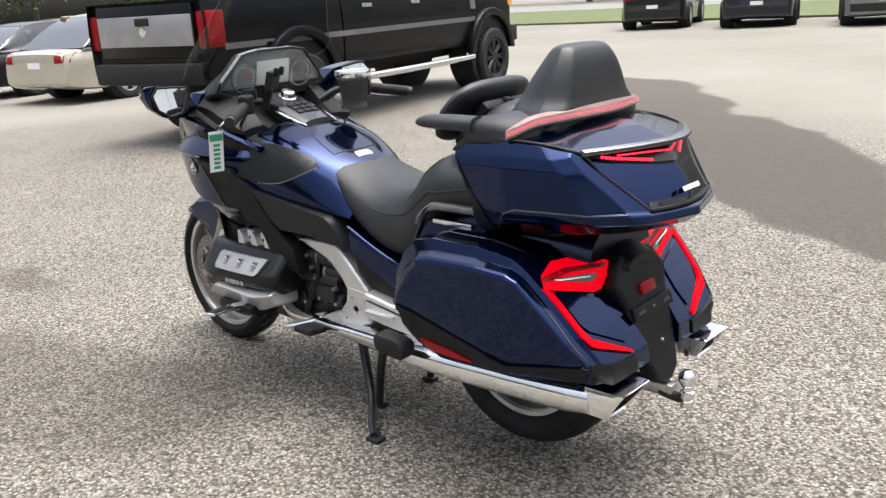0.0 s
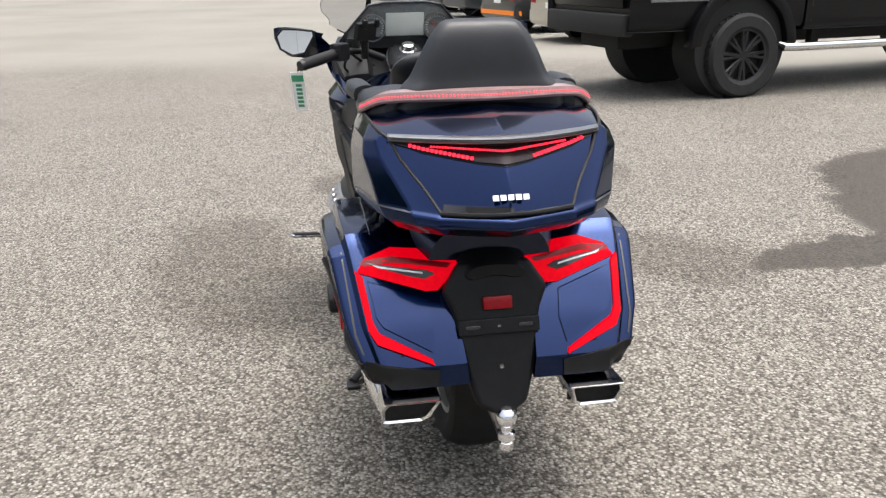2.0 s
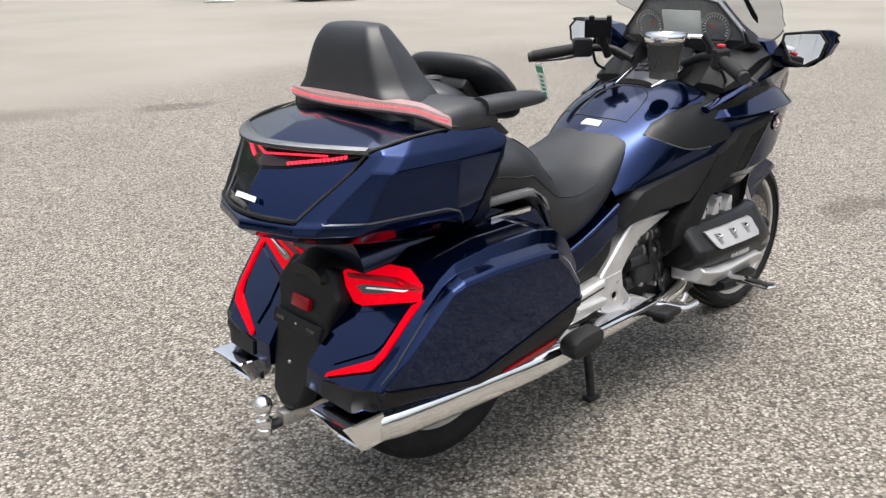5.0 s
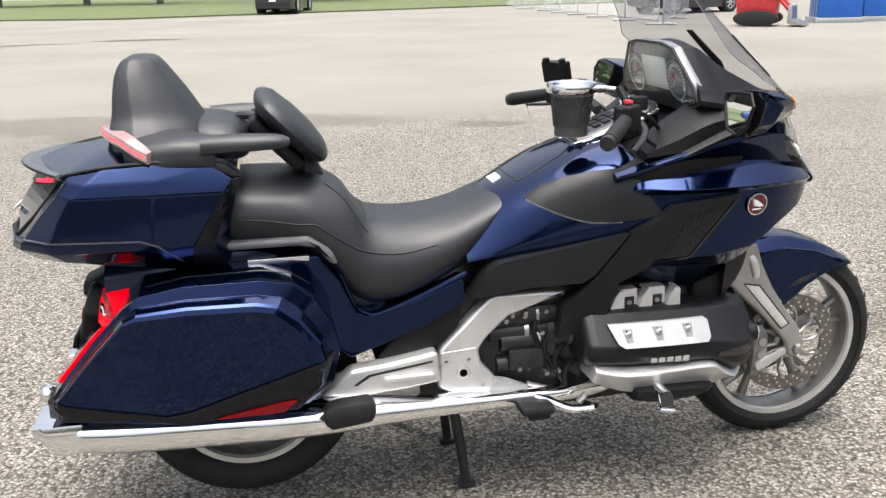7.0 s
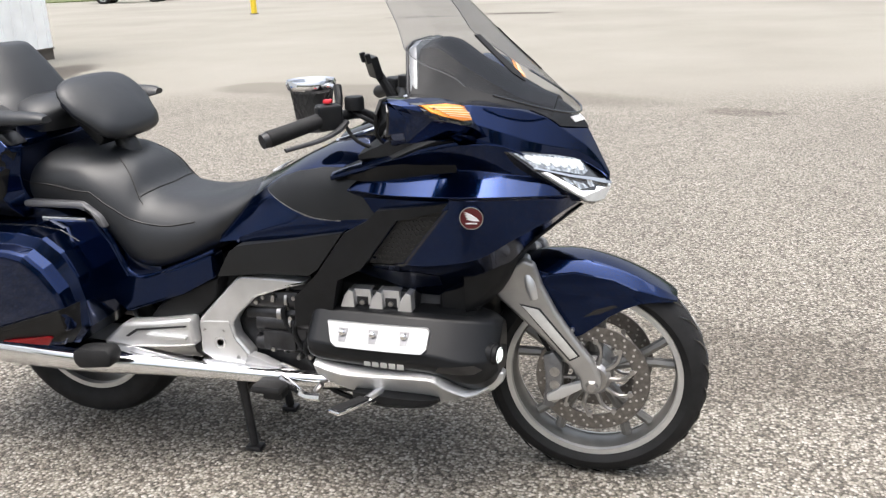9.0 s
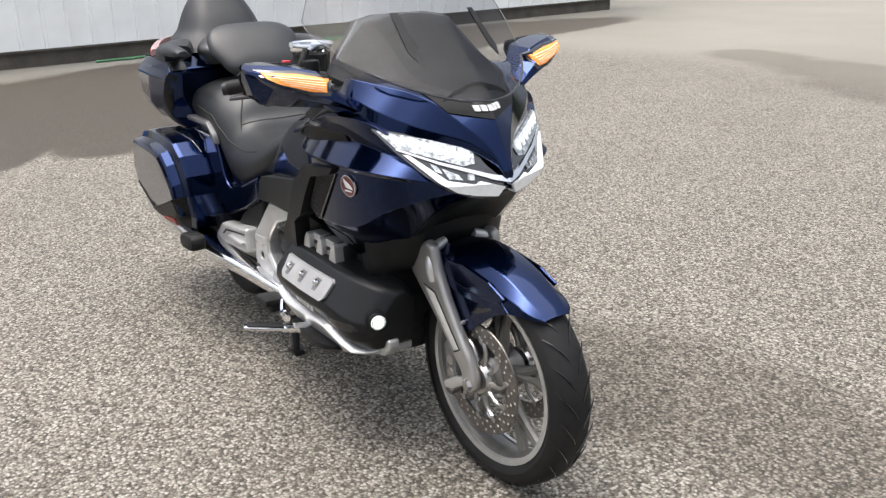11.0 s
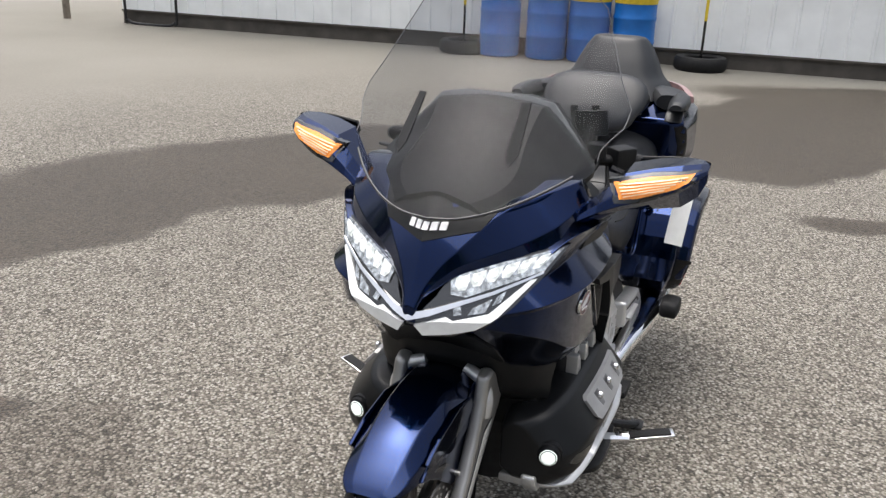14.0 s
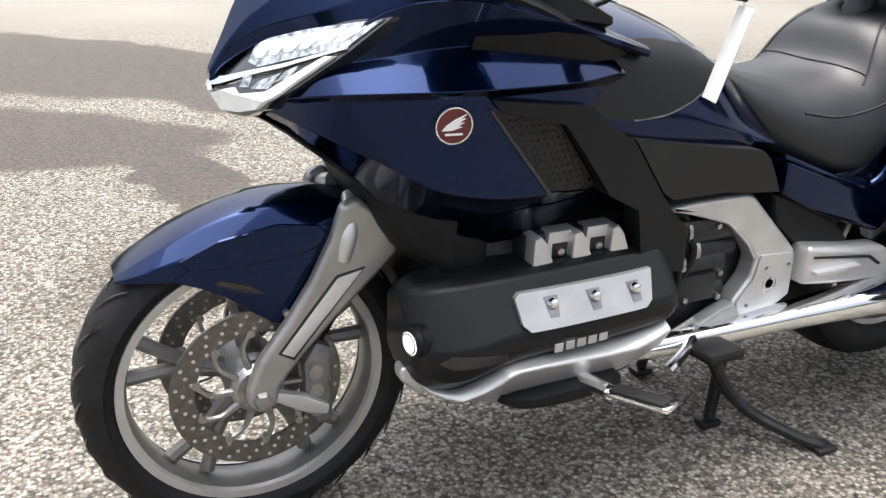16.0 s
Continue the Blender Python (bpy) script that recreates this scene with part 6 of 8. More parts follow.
for s in (LEFT, RIGHT):
    def y_(pts):
        return [(s * y, z) for y, z in pts]
    lamp = part("headlamp", draped(y_([(0.266, 0.993), (0.225, 0.986), (0.15, 0.968), (0.10, 0.952), (0.060, 0.937), (0.042, 0.900), (0.016, 0.868), (0.012, 0.842), (0.035, 0.818), (0.085, 0.822), (0.145, 0.845), (0.190, 0.884), (0.236, 0.942)]), "x", 1, LAMPS, lift=0.005, thick=0.030, start=3.0, fall=1.6), SMOKE, bike, "headlamp with lit white reflectors")
    part("reflector", draped(y_([(0.258, 0.989), (0.225, 0.982), (0.15, 0.964), (0.10, 0.948), (0.062, 0.936), (0.070, 0.906), (0.10, 0.902), (0.15, 0.920), (0.232, 0.949)]), "x", 1, LAMPS, lift=0.009, thick=0.005, start=3.0, fall=1.6), LENS, lamp, "bright reflector")
    for i in range(6):
        def at(t, k):
            uy, uz, ly, lz = 0.246 - 0.178 * t, 0.985 - 0.048 * t, 0.226 - 0.148 * t, 0.955 - 0.047 * t
            return (uy + (ly - uy) * k, uz + (lz - uz) * k)
        a, b = (i + 0.06) / 6, (i + 0.86) / 6
        part("light_cell", draped(y_([at(a, 0.06), at(b, 0.10), at(b + 0.015, 0.50), at(b - 0.02, 0.88), at(a + 0.03, 0.96), at(a - 0.015, 0.45)]), "x", 1, LAMPS, lift=0.011, thick=0.005, start=3.0, fall=1.6), CELL, lamp)
        part("light_core", draped(y_([at(a + 0.035, 0.34), at(b - 0.035, 0.34), at(b - 0.035, 0.60), at(a + 0.035, 0.60)]), "x", 1, LAMPS, lift=0.0125, thick=0.004, start=3.0, fall=1.6), LAMP, lamp)
    for p in ([(0.092, 0.892), (0.078, 0.890), (0.086, 0.870), (0.100, 0.872)], [(0.150, 0.900), (0.118, 0.884), (0.112, 0.872), (0.142, 0.876)], [(0.172, 0.914), (0.158, 0.905), (0.152, 0.888), (0.166, 0.894)]):
        part("lower_reflector", draped(y_(p), "x", 1, LAMPS, lift=0.009, thick=0.004, start=3.0, fall=1.6), LENS, lamp)
    part("chrome_line", draped(y_([(0.232, 0.949), (0.15, 0.915), (0.09, 0.896), (0.04, 0.880), (0.0, 0.872), (0.0, 0.858), (0.04, 0.868), (0.092, 0.888), (0.152, 0.909), (0.233, 0.945)]), "x", 1, LAMPS, lift=0.013, thick=0.006, start=3.0, fall=1.6), CHROME, lamp)
    part("running_light", draped(y_([(0.222, 0.934), (0.210, 0.933), (0.148, 0.873), (0.085, 0.859), (0.070, 0.866), (0.012, 0.848), (0.028, 0.823), (0.085, 0.830), (0.130, 0.842), (0.168, 0.868)]), "x", 1, LAMPS, lift=0.013, thick=0.030, start=3.0, fall=1.6), DRL, lamp, "white daytime running light")
part("chin_panel", draped([(0.0, 0.818), (0.075, 0.816), (0.11, 0.80), (0.135, 0.75), (0.14, 0.69), (0.12, 0.66), (0.0, 0.66), (-0.12, 0.66), (-0.14, 0.69), (-0.135, 0.75), (-0.11, 0.80), (-0.075, 0.816)], "x", 1, SIDE, lift=0.006, thick=0.012, start=3.0, fall=1.45), BLACK, bike, "black panel under the headlamps")
badge = part("badge_panel", draped([(-0.135, 1.074), (-0.104, 1.028), (0.0, 1.007), (0.104, 1.028), (0.135, 1.074), (0.09, 1.088), (0.0, 1.098), (-0.09, 1.088)], "x", 1, FRONT, lift=0.004, thick=0.01, start=3.0, fall=1.5), BLACK, bike, "black panel under the windscreen")
btree = surface(badge)
for i in range(5):
    y = 0.034 - 0.017 * i
    part("badge_block", draped([(y - 0.0062, 1.041), (y + 0.0062, 1.041), (y + 0.0062, 1.028), (y - 0.0062, 1.028)], "x", 1, btree, lift=0.005, thick=0.006, start=3.0, fall=1.6), WHITE, badge, "white badge block", smooth=False)
def air_blade(side):
    bm = draped([(0.990, 0.509), (1.026, 0.640), (1.101, 0.681), (1.208, 0.819), (1.328, 0.850), (1.344, 0.869), (1.157, 0.843), (1.125, 0.812), (1.058, 0.775), (0.970, 0.660), (0.935, 0.62), (0.885, 0.575), (0.876, 0.483)], "y", 1, FLANK, lift=0.004, thick=0.05)
    return bm if side > 0 else flipped(bm)


for s in (LEFT, RIGHT):
    blade = part("air_blade", air_blade(s), BLACK, fairing, "black air outlet blade")
    VENT = [(1.106, 0.683), (1.212, 0.819), (1.333, 0.848), (1.217, 0.704)]
    vent = part("side_vent", draped(VENT, "y", s, SIDE, lift=0.002, thick=0.01), SEAM, fairing, "black honeycomb side vent")
    vt = surface(vent)
    bm = bmesh.new()
    for i in range(26):
        for j in range(16):
            cx, cz = 1.04 + 0.0125 * (i + 0.5 * (j % 2)), 0.65 + 0.0125 * j
            ring = []
            for k in range(4):
                a = radians(30 + 60 * k)
                x, z = cx + 0.0072 * math.cos(a) * 1.05, cz + 0.0072 * math.sin(a) * 1.1
                low = np.interp(x, [1.106, 1.217, 1.333], [0.683, 0.704, 0.848])
                top = np.interp(x, [1.106, 1.212, 1.333], [0.683, 0.819, 0.848])
                hit = vt.ray_cast(Vector((x, s, z)), Vector((0, -s, 0)))[0] if low + 0.004 < z < top - 0.004 else None
                if hit is not None:
                    ring.append((x, hit.y + s * 0.001, z))
            if len(ring) > 1:
                rod(ring, 0.0014, n=3, smooth=1, bm=bm)
    part("vent_mesh", bm, MESH_GREY, vent)
    part("vent_line", draped([(1.100, 0.680), (1.218, 0.701), (1.338, 0.851), (1.343, 0.850), (1.222, 0.696), (1.100, 0.674)], "y", s, SIDE, lift=0.005, thick=0.008), GLOSS_BLACK, fairing)
    emb = part("emblem", bmesh.new(), EMBLEM, fairing, "round dark red emblem with a bright ring")
    hit = SIDE.ray_cast(Vector((1.40, s, 0.832)), Vector((0, -s, 0)))
    n = hit[1] if hit[1].y * s > 0 else -hit[1]
    frame_m = Matrix.Translation(hit[0] + n * 0.002) @ n.to_track_quat("Y", "Z").to_matrix().to_4x4()
    part("enamel", moved(lathe([(0, 0.004), (0.027, 0.0035), (0.028, 0.0)], "y", 36), frame_m), EMBLEM, emb)
    part("ring", moved(lathe([(0.0275, 0.0), (0.0275, 0.005), (0.0300, 0.005), (0.0308, 0.0)], "y", 36), frame_m), CHROME, emb)
    wing = [(-0.020, -0.007), (-0.012, 0.002), (0.002, 0.011), (0.019, 0.018), (0.010, 0.0105), (0.018, 0.0115), (0.008, 0.005), (0.016, 0.005), (0.006, -0.0005), (0.013, -0.002), (-0.004, -0.007)]
    bm = slab([(x * (-s), z) for x, z in wing], "y", 0.003, 0.0055)
    part("mark", moved(bm, frame_m), WHITE, emb, "plain pale shape")
    bm = box(-0.014, 0.014, 0.003, 0.0055, -0.0150, -0.0120)
    part("mark_bar", moved(bm, frame_m), WHITE, emb)
    # shade on the fairing's underturned edge, put in as a darker blue plate
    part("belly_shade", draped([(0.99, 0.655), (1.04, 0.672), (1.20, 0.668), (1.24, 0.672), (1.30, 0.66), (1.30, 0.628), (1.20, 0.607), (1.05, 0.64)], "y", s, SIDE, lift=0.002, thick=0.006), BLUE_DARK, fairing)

# ---- cockpit ----
part("inner_fairing", body([(1.02, [(0, 0.86), (0.18, 0.86), (0.215, 0.89), (0.20, 0.93), (0, 0.95)]), (1.14, [(0, 0.88), (0.22, 0.87), (0.262, 0.91), (0.25, 0.965), (0, 0.99)]), (1.26, [(0, 0.90), (0.23, 0.90), (0.272, 0.95), (0.265, 1.02), (0, 1.04)]), (1.36, [(0, 0.92), (0.23, 0.92), (0.272, 0.98), (0.262, 1.06), (0, 1.09)])], 4, 3), BLACK, bike, "black inner fairing")
both("speaker_pod", lambda: body([(1.10, [(0.15, 0.96), (0.23, 0.955), (0.25, 0.975), (0.16, 0.985)]), (1.18, [(0.14, 0.96), (0.245, 0.95), (0.265, 1.01), (0.16, 1.045)]), (1.27, [(0.14, 0.96), (0.25, 0.95), (0.272, 1.05), (0.17, 1.10)]), (1.36, [(0.14, 0.96), (0.25, 0.96), (0.27, 1.06), (0.17, 1.11)])], 3, 2, sym=False), BLACK)
both("shoulder_rail", lambda: body([(1.02, [(0.225, 0.912), (0.248, 0.905), (0.254, 0.918), (0.23, 0.926)]), (1.16, [(0.238, 0.958), (0.272, 0.948), (0.278, 0.962), (0.248, 0.974)]), (1.30, [(0.240, 1.002), (0.280, 0.990), (0.288, 1.006), (0.255, 1.020)]), (1.40, [(0.238, 1.018), (0.272, 1.005), (0.278, 1.022), (0.248, 1.036)])], 4, 2, sym=False), BLUE)
HOOD = [(1.242, [(0, 1.068), (0.16, 1.068), (0.245, 1.093), (0.235, 1.128), (0.13, 1.225), (0, 1.238)]),
        (1.285, [(0, 1.05), (0.17, 1.05), (0.255, 1.085), (0.230, 1.122), (0.125, 1.226), (0, 1.242)]),
        (1.36, [(0, 1.03), (0.17, 1.03), (0.232, 1.07), (0.215, 1.10), (0.12, 1.175), (0, 1.19)]),
        (1.46, [(0, 1.03), (0.15, 1.03), (0.195, 1.06), (0.185, 1.085), (0.13, 1.12), (0, 1.13)]),
        (1.52, [(0, 1.03), (0.13, 1.03), (0.150, 1.045), (0.145, 1.066), (0.110, 1.090), (0, 1.108)]),
        (1.572, [(0, 1.02), (0.09, 1.02), (0.105, 1.035), (0.100, 1.055), (0.070, 1.074), (0, 1.091)])]
hood = part("dash_hood", body(creased(HOOD, 3, 4), 4, 3), BLACK, bike, "black dashboard hood")
# instrument panel leans back towards the rider
TILT = pose(1.240, 0, 1.158, 0, -14, 0)
FACE = [(0.232, -0.055), (0.155, -0.088), (-0.155, -0.088), (-0.232, -0.055), (-0.222, -0.02), (-0.14, 0.075), (-0.08, 0.086), (0.08, 0.086), (0.14, 0.075), (0.222, -0.02)]
panel = part("instrument_panel", moved(slab(FACE, "x", -0.01, 0.012, 0.004), TILT), DIAL, bike, "instrument panel with a pale screen and two dials")
bm = bmesh.new()
ring_pts = [(-0.014, y, z) for y, z in FACE]
rod(ring_pts + [ring_pts[0]], 0.0045, n=8, smooth=1, bm=bm)
part("bezel", moved(bm, TILT), DARK_METAL, panel)
part("screen", moved(box(-0.014, -0.008, -0.075, 0.075, -0.045, 0.045, 0.003), TILT), SCREEN, panel, "pale washed-out display")
for s in (1, -1):
    dial = part("dial_ring", moved(lathe([(0.050, -0.012), (0.050, -0.015), (0.055, -0.015), (0.055, -0.012)], "x", 36, centre=(0, s * 0.128, -0.012)), TILT), STEEL, panel)
    bm = bmesh.new()
    for i in range(19):
        a = radians(-30 + i * 240 / 18)
        own = moved(box(-0.0135, -0.0118, -0.001, 0.001, 0.038, 0.047), pose(0, s * 0.128, -0.012) @ Matrix.Rotation(a - radians(90), 4, "X"))
        join(bm, own)
    part("dial_marks", moved(bm, TILT), WHITE, dial, smooth=False)
    part("needle", moved(box(-0.0142, -0.0122, -0.0015, 0.0015, -0.004, 0.031), TILT @ pose(0, s * 0.128, -0.012) @ Matrix.Rotation(radians(55 * s), 4, "X")), material("needle_red", (0.6, 0.05, 0.03), rough=0.5), dial)
cover = part("panel_cover", moved(slab([(y * 0.98, z * 0.98) for y, z in FACE], "x", -0.019, -0.017), TILT), CLEAR, panel, "clear panel cover")
cover.visible_shadow = False
# centre console
console = part("console", body([(0.98, [(0, 0.94), (0.06, 0.945), (0.075, 0.965), (0.06, 0.988), (0, 0.995)]), (1.06, [(0, 0.96), (0.07, 0.965), (0.085, 0.99), (0.07, 1.018), (0, 1.025)]), (1.15, [(0, 0.98), (0.07, 0.985), (0.085, 1.02), (0.07, 1.052), (0, 1.06)]), (1.21, [(0, 1.0), (0.06, 1.0), (0.075, 1.04), (0.06, 1.075), (0, 1.08)])], 3, 3), GLOSS_BLACK, bike, "switch console with a round knob")
ctree = surface(console)
part("knob", moved(lathe([(0, 0.022), (0.018, 0.022), (0.024, 0.018), (0.026, 0.0), (0.034, -0.002), (0.035, -0.012)], "z", 28), pose(1.155, 0, 1.068, 0, -22, 0)), CHROME, console, "silver rotary knob")
for i in range(3):
    for j in range(3):
        x, y = 1.045 + i * 0.027, (j - 1) * 0.032
        part("key", draped([(x - 0.010, y - 0.013), (x + 0.010, y - 0.013), (x + 0.010, y + 0.013), (x - 0.010, y + 0.013)], "z", 1, ctree, lift=0.004, thick=0.006, start=2.0), BLACK, console)
both("console_trim", lambda: rod([(0.97, 0.07, 0.975), (1.05, 0.082, 1.0), (1.15, 0.084, 1.035), (1.21, 0.07, 1.06)], 0.005, n=8), CHROME)
# bars, grips, levers, switches
for s in (LEFT, RIGHT):
    bar = part("handlebar", rod([(1.10, s * 0.10, 1.04), (1.085, s * 0.18, 1.07), (1.055, s * 0.245, 1.072), (1.01, s * 0.30, 1.066), (0.945, s * 0.385, 1.047)], 0.014, n=12), BLACK, bike, "black handlebar")
    part("grip", rod([(1.018, s * 0.292, 1.068), (0.945, s * 0.388, 1.046), (0.932, s * 0.405, 1.042)], [0.019, 0.0205, 0.021], n=16, smooth=3), RUBBER, bar, "rubber grip")
    part("bar_end", rod([(0.932, s * 0.405, 1.042), (0.922, s * 0.418, 1.039)], [0.0195, 0.018], n=16), DARK_METAL, bar)
    part("switch_box", moved(box(-0.032, 0.032, -0.026, 0.026, -0.03, 0.034, 0.010), pose(1.035, s * 0.268, 1.072, 0, 0, -s * 38)), BLACK, bar, "switch box")
    for k in range(4):
        part("button", moved(box(-0.036, -0.030, -0.010, 0.010, -0.018 + 0.013 * k, -0.010 + 0.013 * k, 0.002), pose(1.035, s * 0.262, 1.072, 0, 0, -s * 38)), DARK_METAL if k else GLOSS_BLACK, bar)
    part("lever", rod([(1.075, s * 0.255, 1.06), (1.07, s * 0.30, 1.045), (1.04, s * 0.35, 1.03), (0.985, s * 0.425, 1.02)], [0.010, 0.009, 0.008, 0.007], n=8, flat=0.7), DARK_METAL, bar, "dark hand lever")
    part("reservoir", lathe([(0, 0.018), (0.022, 0.018), (0.025, 0.010), (0.025, -0.015), (0, -0.017)], "z", 20, centre=(1.085, s * 0.215, 1.10)), BLACK, bar)
    part("cable", rod([(1.08, s * 0.22, 1.08), (1.12, s * 0.22, 1.06), (1.17, s * 0.17, 1.02), (1.20, s * 0.12, 1.0)], 0.006, n=8), BLACK, bar)
    part("cable", rod([(1.06, s * 0.24, 1.06), (1.10, s * 0.25, 1.01), (1.16, s * 0.22, 0.98)], 0.005, n=8), BLACK, bar)
part("red_switch", box(1.025, 1.045, -0.278, -0.256, 1.108, 1.118, 0.003), material("red_button", (0.5, 0.02, 0.03), rough=0.4), bike)
# mirrors with turn signals
PALE_RIB = material("clear_lens_rib", (0.85, 0.56, 0.30), rough=0.25, coat=0.8)
for s in (LEFT, RIGHT):
    st = []
    for y, x0, x1, zr, zf, z1 in ((0.262, 1.36, 1.44, 1.012, 1.022, 1.052), (0.30, 1.32, 1.43, 1.024, 1.040, 1.086), (0.345, 1.285, 1.42, 1.030, 1.054, 1.133), (0.40, 1.268, 1.40, 1.035, 1.070, 1.146), (0.455, 1.262, 1.375, 1.045, 1.096, 1.153), (0.49, 1.268, 1.345, 1.075, 1.120, 1.153), (0.505, 1.278, 1.315, 1.112, 1.132, 1.148)):
        h = z1 - zf
        st.append((s * y, [(x0, zr), (x0 + 0.035, zr + 0.004), (x1 - 0.02, zf), (x1, zf + 0.18 * h), (x1 - 0.008, zf + 0.55 * h), (x1 - 0.045, z1 - 0.04 * h), (x0, z1)]))
    mir = part("mirror", swap_xy(facets(st, 0.004, sym=False, angle=10)), BLUE, bike, "blue mirror housing with an amber turn signal")
    mt = surface(mir)
    part("back_shell", draped([(s * y, z) for y, z in ((0.340, 1.050), (0.348, 1.130), (0.40, 1.143), (0.480, 1.149), (0.500, 1.126), (0.488, 1.070), (0.442, 1.040), (0.385, 1.040))], "x", -1, mt, lift=0.004, thick=0.012, start=0.0, fall=1.28), GLOSS_BLACK, mir)
    g = slab([(s * y, z) for y, z in ((0.356, 1.132), (0.42, 1.140), (0.472, 1.142), (0.496, 1.116), (0.484, 1.068), (0.440, 1.042), (0.392, 1.050), (0.354, 1.112))], "x", -0.002, 0.002)
    cxm = Matrix.Translation((1.244, s * 0.425, 1.085))
    part("mirror_glass", moved(moved(g, Matrix.Translation((0, -s * 0.425, -1.08))), cxm @ pose(0, 0, 0, 0, 8, s * 3)), MIRROR, mir, "mirror glass")
    rim = [(-0.004, s * y, z) for y, z in ((0.356, 1.132), (0.42, 1.140), (0.472, 1.142), (0.496, 1.116), (0.484, 1.068), (0.440, 1.042), (0.392, 1.050), (0.354, 1.112), (0.356, 1.132))]
    part("mirror_rim", moved(moved(rod(rim, 0.0042, n=8, smooth=1), Matrix.Translation((0.002, -s * 0.425, -1.08))), cxm @ pose(0, 0, 0, 0, 8, s * 3)), BLACK, mir)
    sig = part("turn_signal", draped([(s * y, z) for y, z in ((0.482, 1.139), (0.40, 1.130), (0.325, 1.113), (0.345, 1.084), (0.38, 1.088), (0.45, 1.110), (0.474, 1.124))], "x", 1, mt, lift=0.007, thick=0.02, start=3.0, fall=1.4), AMBER, mir, "amber turn signal, lit")
    part("signal_frame", draped([(s * y, z) for y, z in ((0.492, 1.144), (0.40, 1.137), (0.312, 1.117), (0.335, 1.074), (0.385, 1.078), (0.455, 1.102), (0.482, 1.120))], "x", 1, mt, lift=0.004, thick=0.018, start=3.0, fall=1.4), GLOSS_BLACK, mir)
    stree = surface(sig)
    for k in range(5):
        part("lens_rib", draped([(s * y, z) for y, z in ((0.470 - 0.010 * k, 1.1345 - 0.0062 * k), (0.336 + 0.004 * k, 1.112 - 0.0052 * k), (0.336 + 0.004 * k, 1.1098 - 0.0052 * k), (0.470 - 0.010 * k, 1.1323 - 0.0062 * k))], "x", 1, stree, lift=0.004, thick=0.006, start=3.0, fall=1.4), PALE_RIB, sig)
    part("mirror_stalk", rod([(1.39, s * 0.24, 1.015), (1.385, s * 0.275, 1.035), (1.37, s * 0.32, 1.06)], [0.032, 0.028, 0.024], n=12), BLUE, mir)

# ---- windscreen ----
def screen_x(y, z):
    mid = np.interp(z, [1.04, 1.06, 1.145, 1.23, 1.34, 1.42, 1.50], [1.64, 1.62, 1.53, 1.437, 1.325, 1.25, 1.185])
    return float(mid) - 1.6 * y * y


P = []
for t in np.linspace(0, 1, 17):
    ring = []
    for u in np.linspace(-1, 1, 21):
        zb = 1.052 + 1.22 * (0.285 * u) ** 2
        zt = 1.505 - 0.012 * u * u - 0.05 * abs(u) ** 8
        z = zb + (zt - zb) * t
        w = float(np.interp(z, [1.05, 1.13, 1.16, 1.20, 1.24, 1.30, 1.36, 1.43, 1.505], [0.25, 0.262, 0.278, 0.318, 0.322, 0.288, 0.262, 0.230, 0.198]))
        w = 0.285 + (w - 0.285) * min(1.0, t * 5)
        y = u * w
        ring.append((screen_x(y, z), y, z))
    P.append(ring)
P = np.array(P)
bm = skin(P, ring_closed=False, caps=False)
shield = part("windscreen", bm, SHIELD, bike, "tall tinted clear windscreen")
shield.visible_shadow = False
GUIDE = material("dark_guide", (0.012, 0.0125, 0.0135), rough=0.6, spec=0.2, vary=0.1, scale=40)
edge = [tuple(p) for p in P[:, 0]] + [tuple(p) for p in P[-1, 1:-1]] + [tuple(p) for p in P[::-1, -1]]
part("screen_edge", rod(edge, 0.0011, n=6, smooth=1), material("screen_rim", (0.10, 0.10, 0.105), rough=0.4), shield)
for s in (LEFT, RIGHT):
    part("screen_guide", draped([(s * y, z) for y, z in ((0.112, 1.258), (0.130, 1.258), (0.139, 1.165), (0.126, 1.143), (0.113, 1.165))], "x", 1, surface(shield), lift=0.004, thick=0.006, start=3.0, fall=1.45), GUIDE, shield, "dark screen guide")
both("screen_side_trim", lambda: rod([(screen_x(y, 1.05 + 1.22 * y * y) + 0.002, y, 1.05 + 1.22 * y * y) for y in (0.0, 0.05, 0.09, 0.13, 0.17, 0.20, 0.23, 0.25)], 0.0030, n=8), GLOSS_BLACK)

# ---- carried on the bars ----
cup = thing("cup_holder", "mesh cup holder with a chrome rim on the handlebar", "cup holder", at=pose(0.935, -0.135, 1.038) @ Matrix.Scale(1.15, 4))
part("rim", lathe([(0.046, 0.085), (0.049, 0.095), (0.056, 0.098), (0.059, 0.09), (0.057, 0.078), (0.049, 0.076)], "z", 36, closed=True), CHROME, cup, "chrome ring")
MESH_CUP = material("dark_mesh", (0.035, 0.034, 0.033), rough=0.6, vary=0.3, scale=200)
bm = bmesh.new()
for i in range(22):
    for d in (1, -1):
        pts = [((0.049 - 0.010 * (1 - t)) * math.cos(2 * math.pi * (i / 22 + d * 0.13 * t)), (0.049 - 0.010 * (1 - t)) * math.sin(2 * math.pi * (i / 22 + d * 0.13 * t)), 0.0 + 0.078 * t) for t in np.linspace(0, 1, 6)]
        rod([tuple(p) for p in pts], 0.0012, n=4, smooth=1, bm=bm)
tagged(part("mesh", bm, MESH_CUP, cup, "black mesh sleeve"), kind="stuff")
part("inner_sleeve", lathe([(0.0, -0.02), (0.038, -0.02), (0.038, 0.01), (0.045, 0.07), (0.043, 0.07), (0.035, 0.012), (0.0, 0.0)], "z", 28), material("grey_liner", (0.045, 0.044, 0.043), rough=0.6, vary=0.2, scale=50), cup)
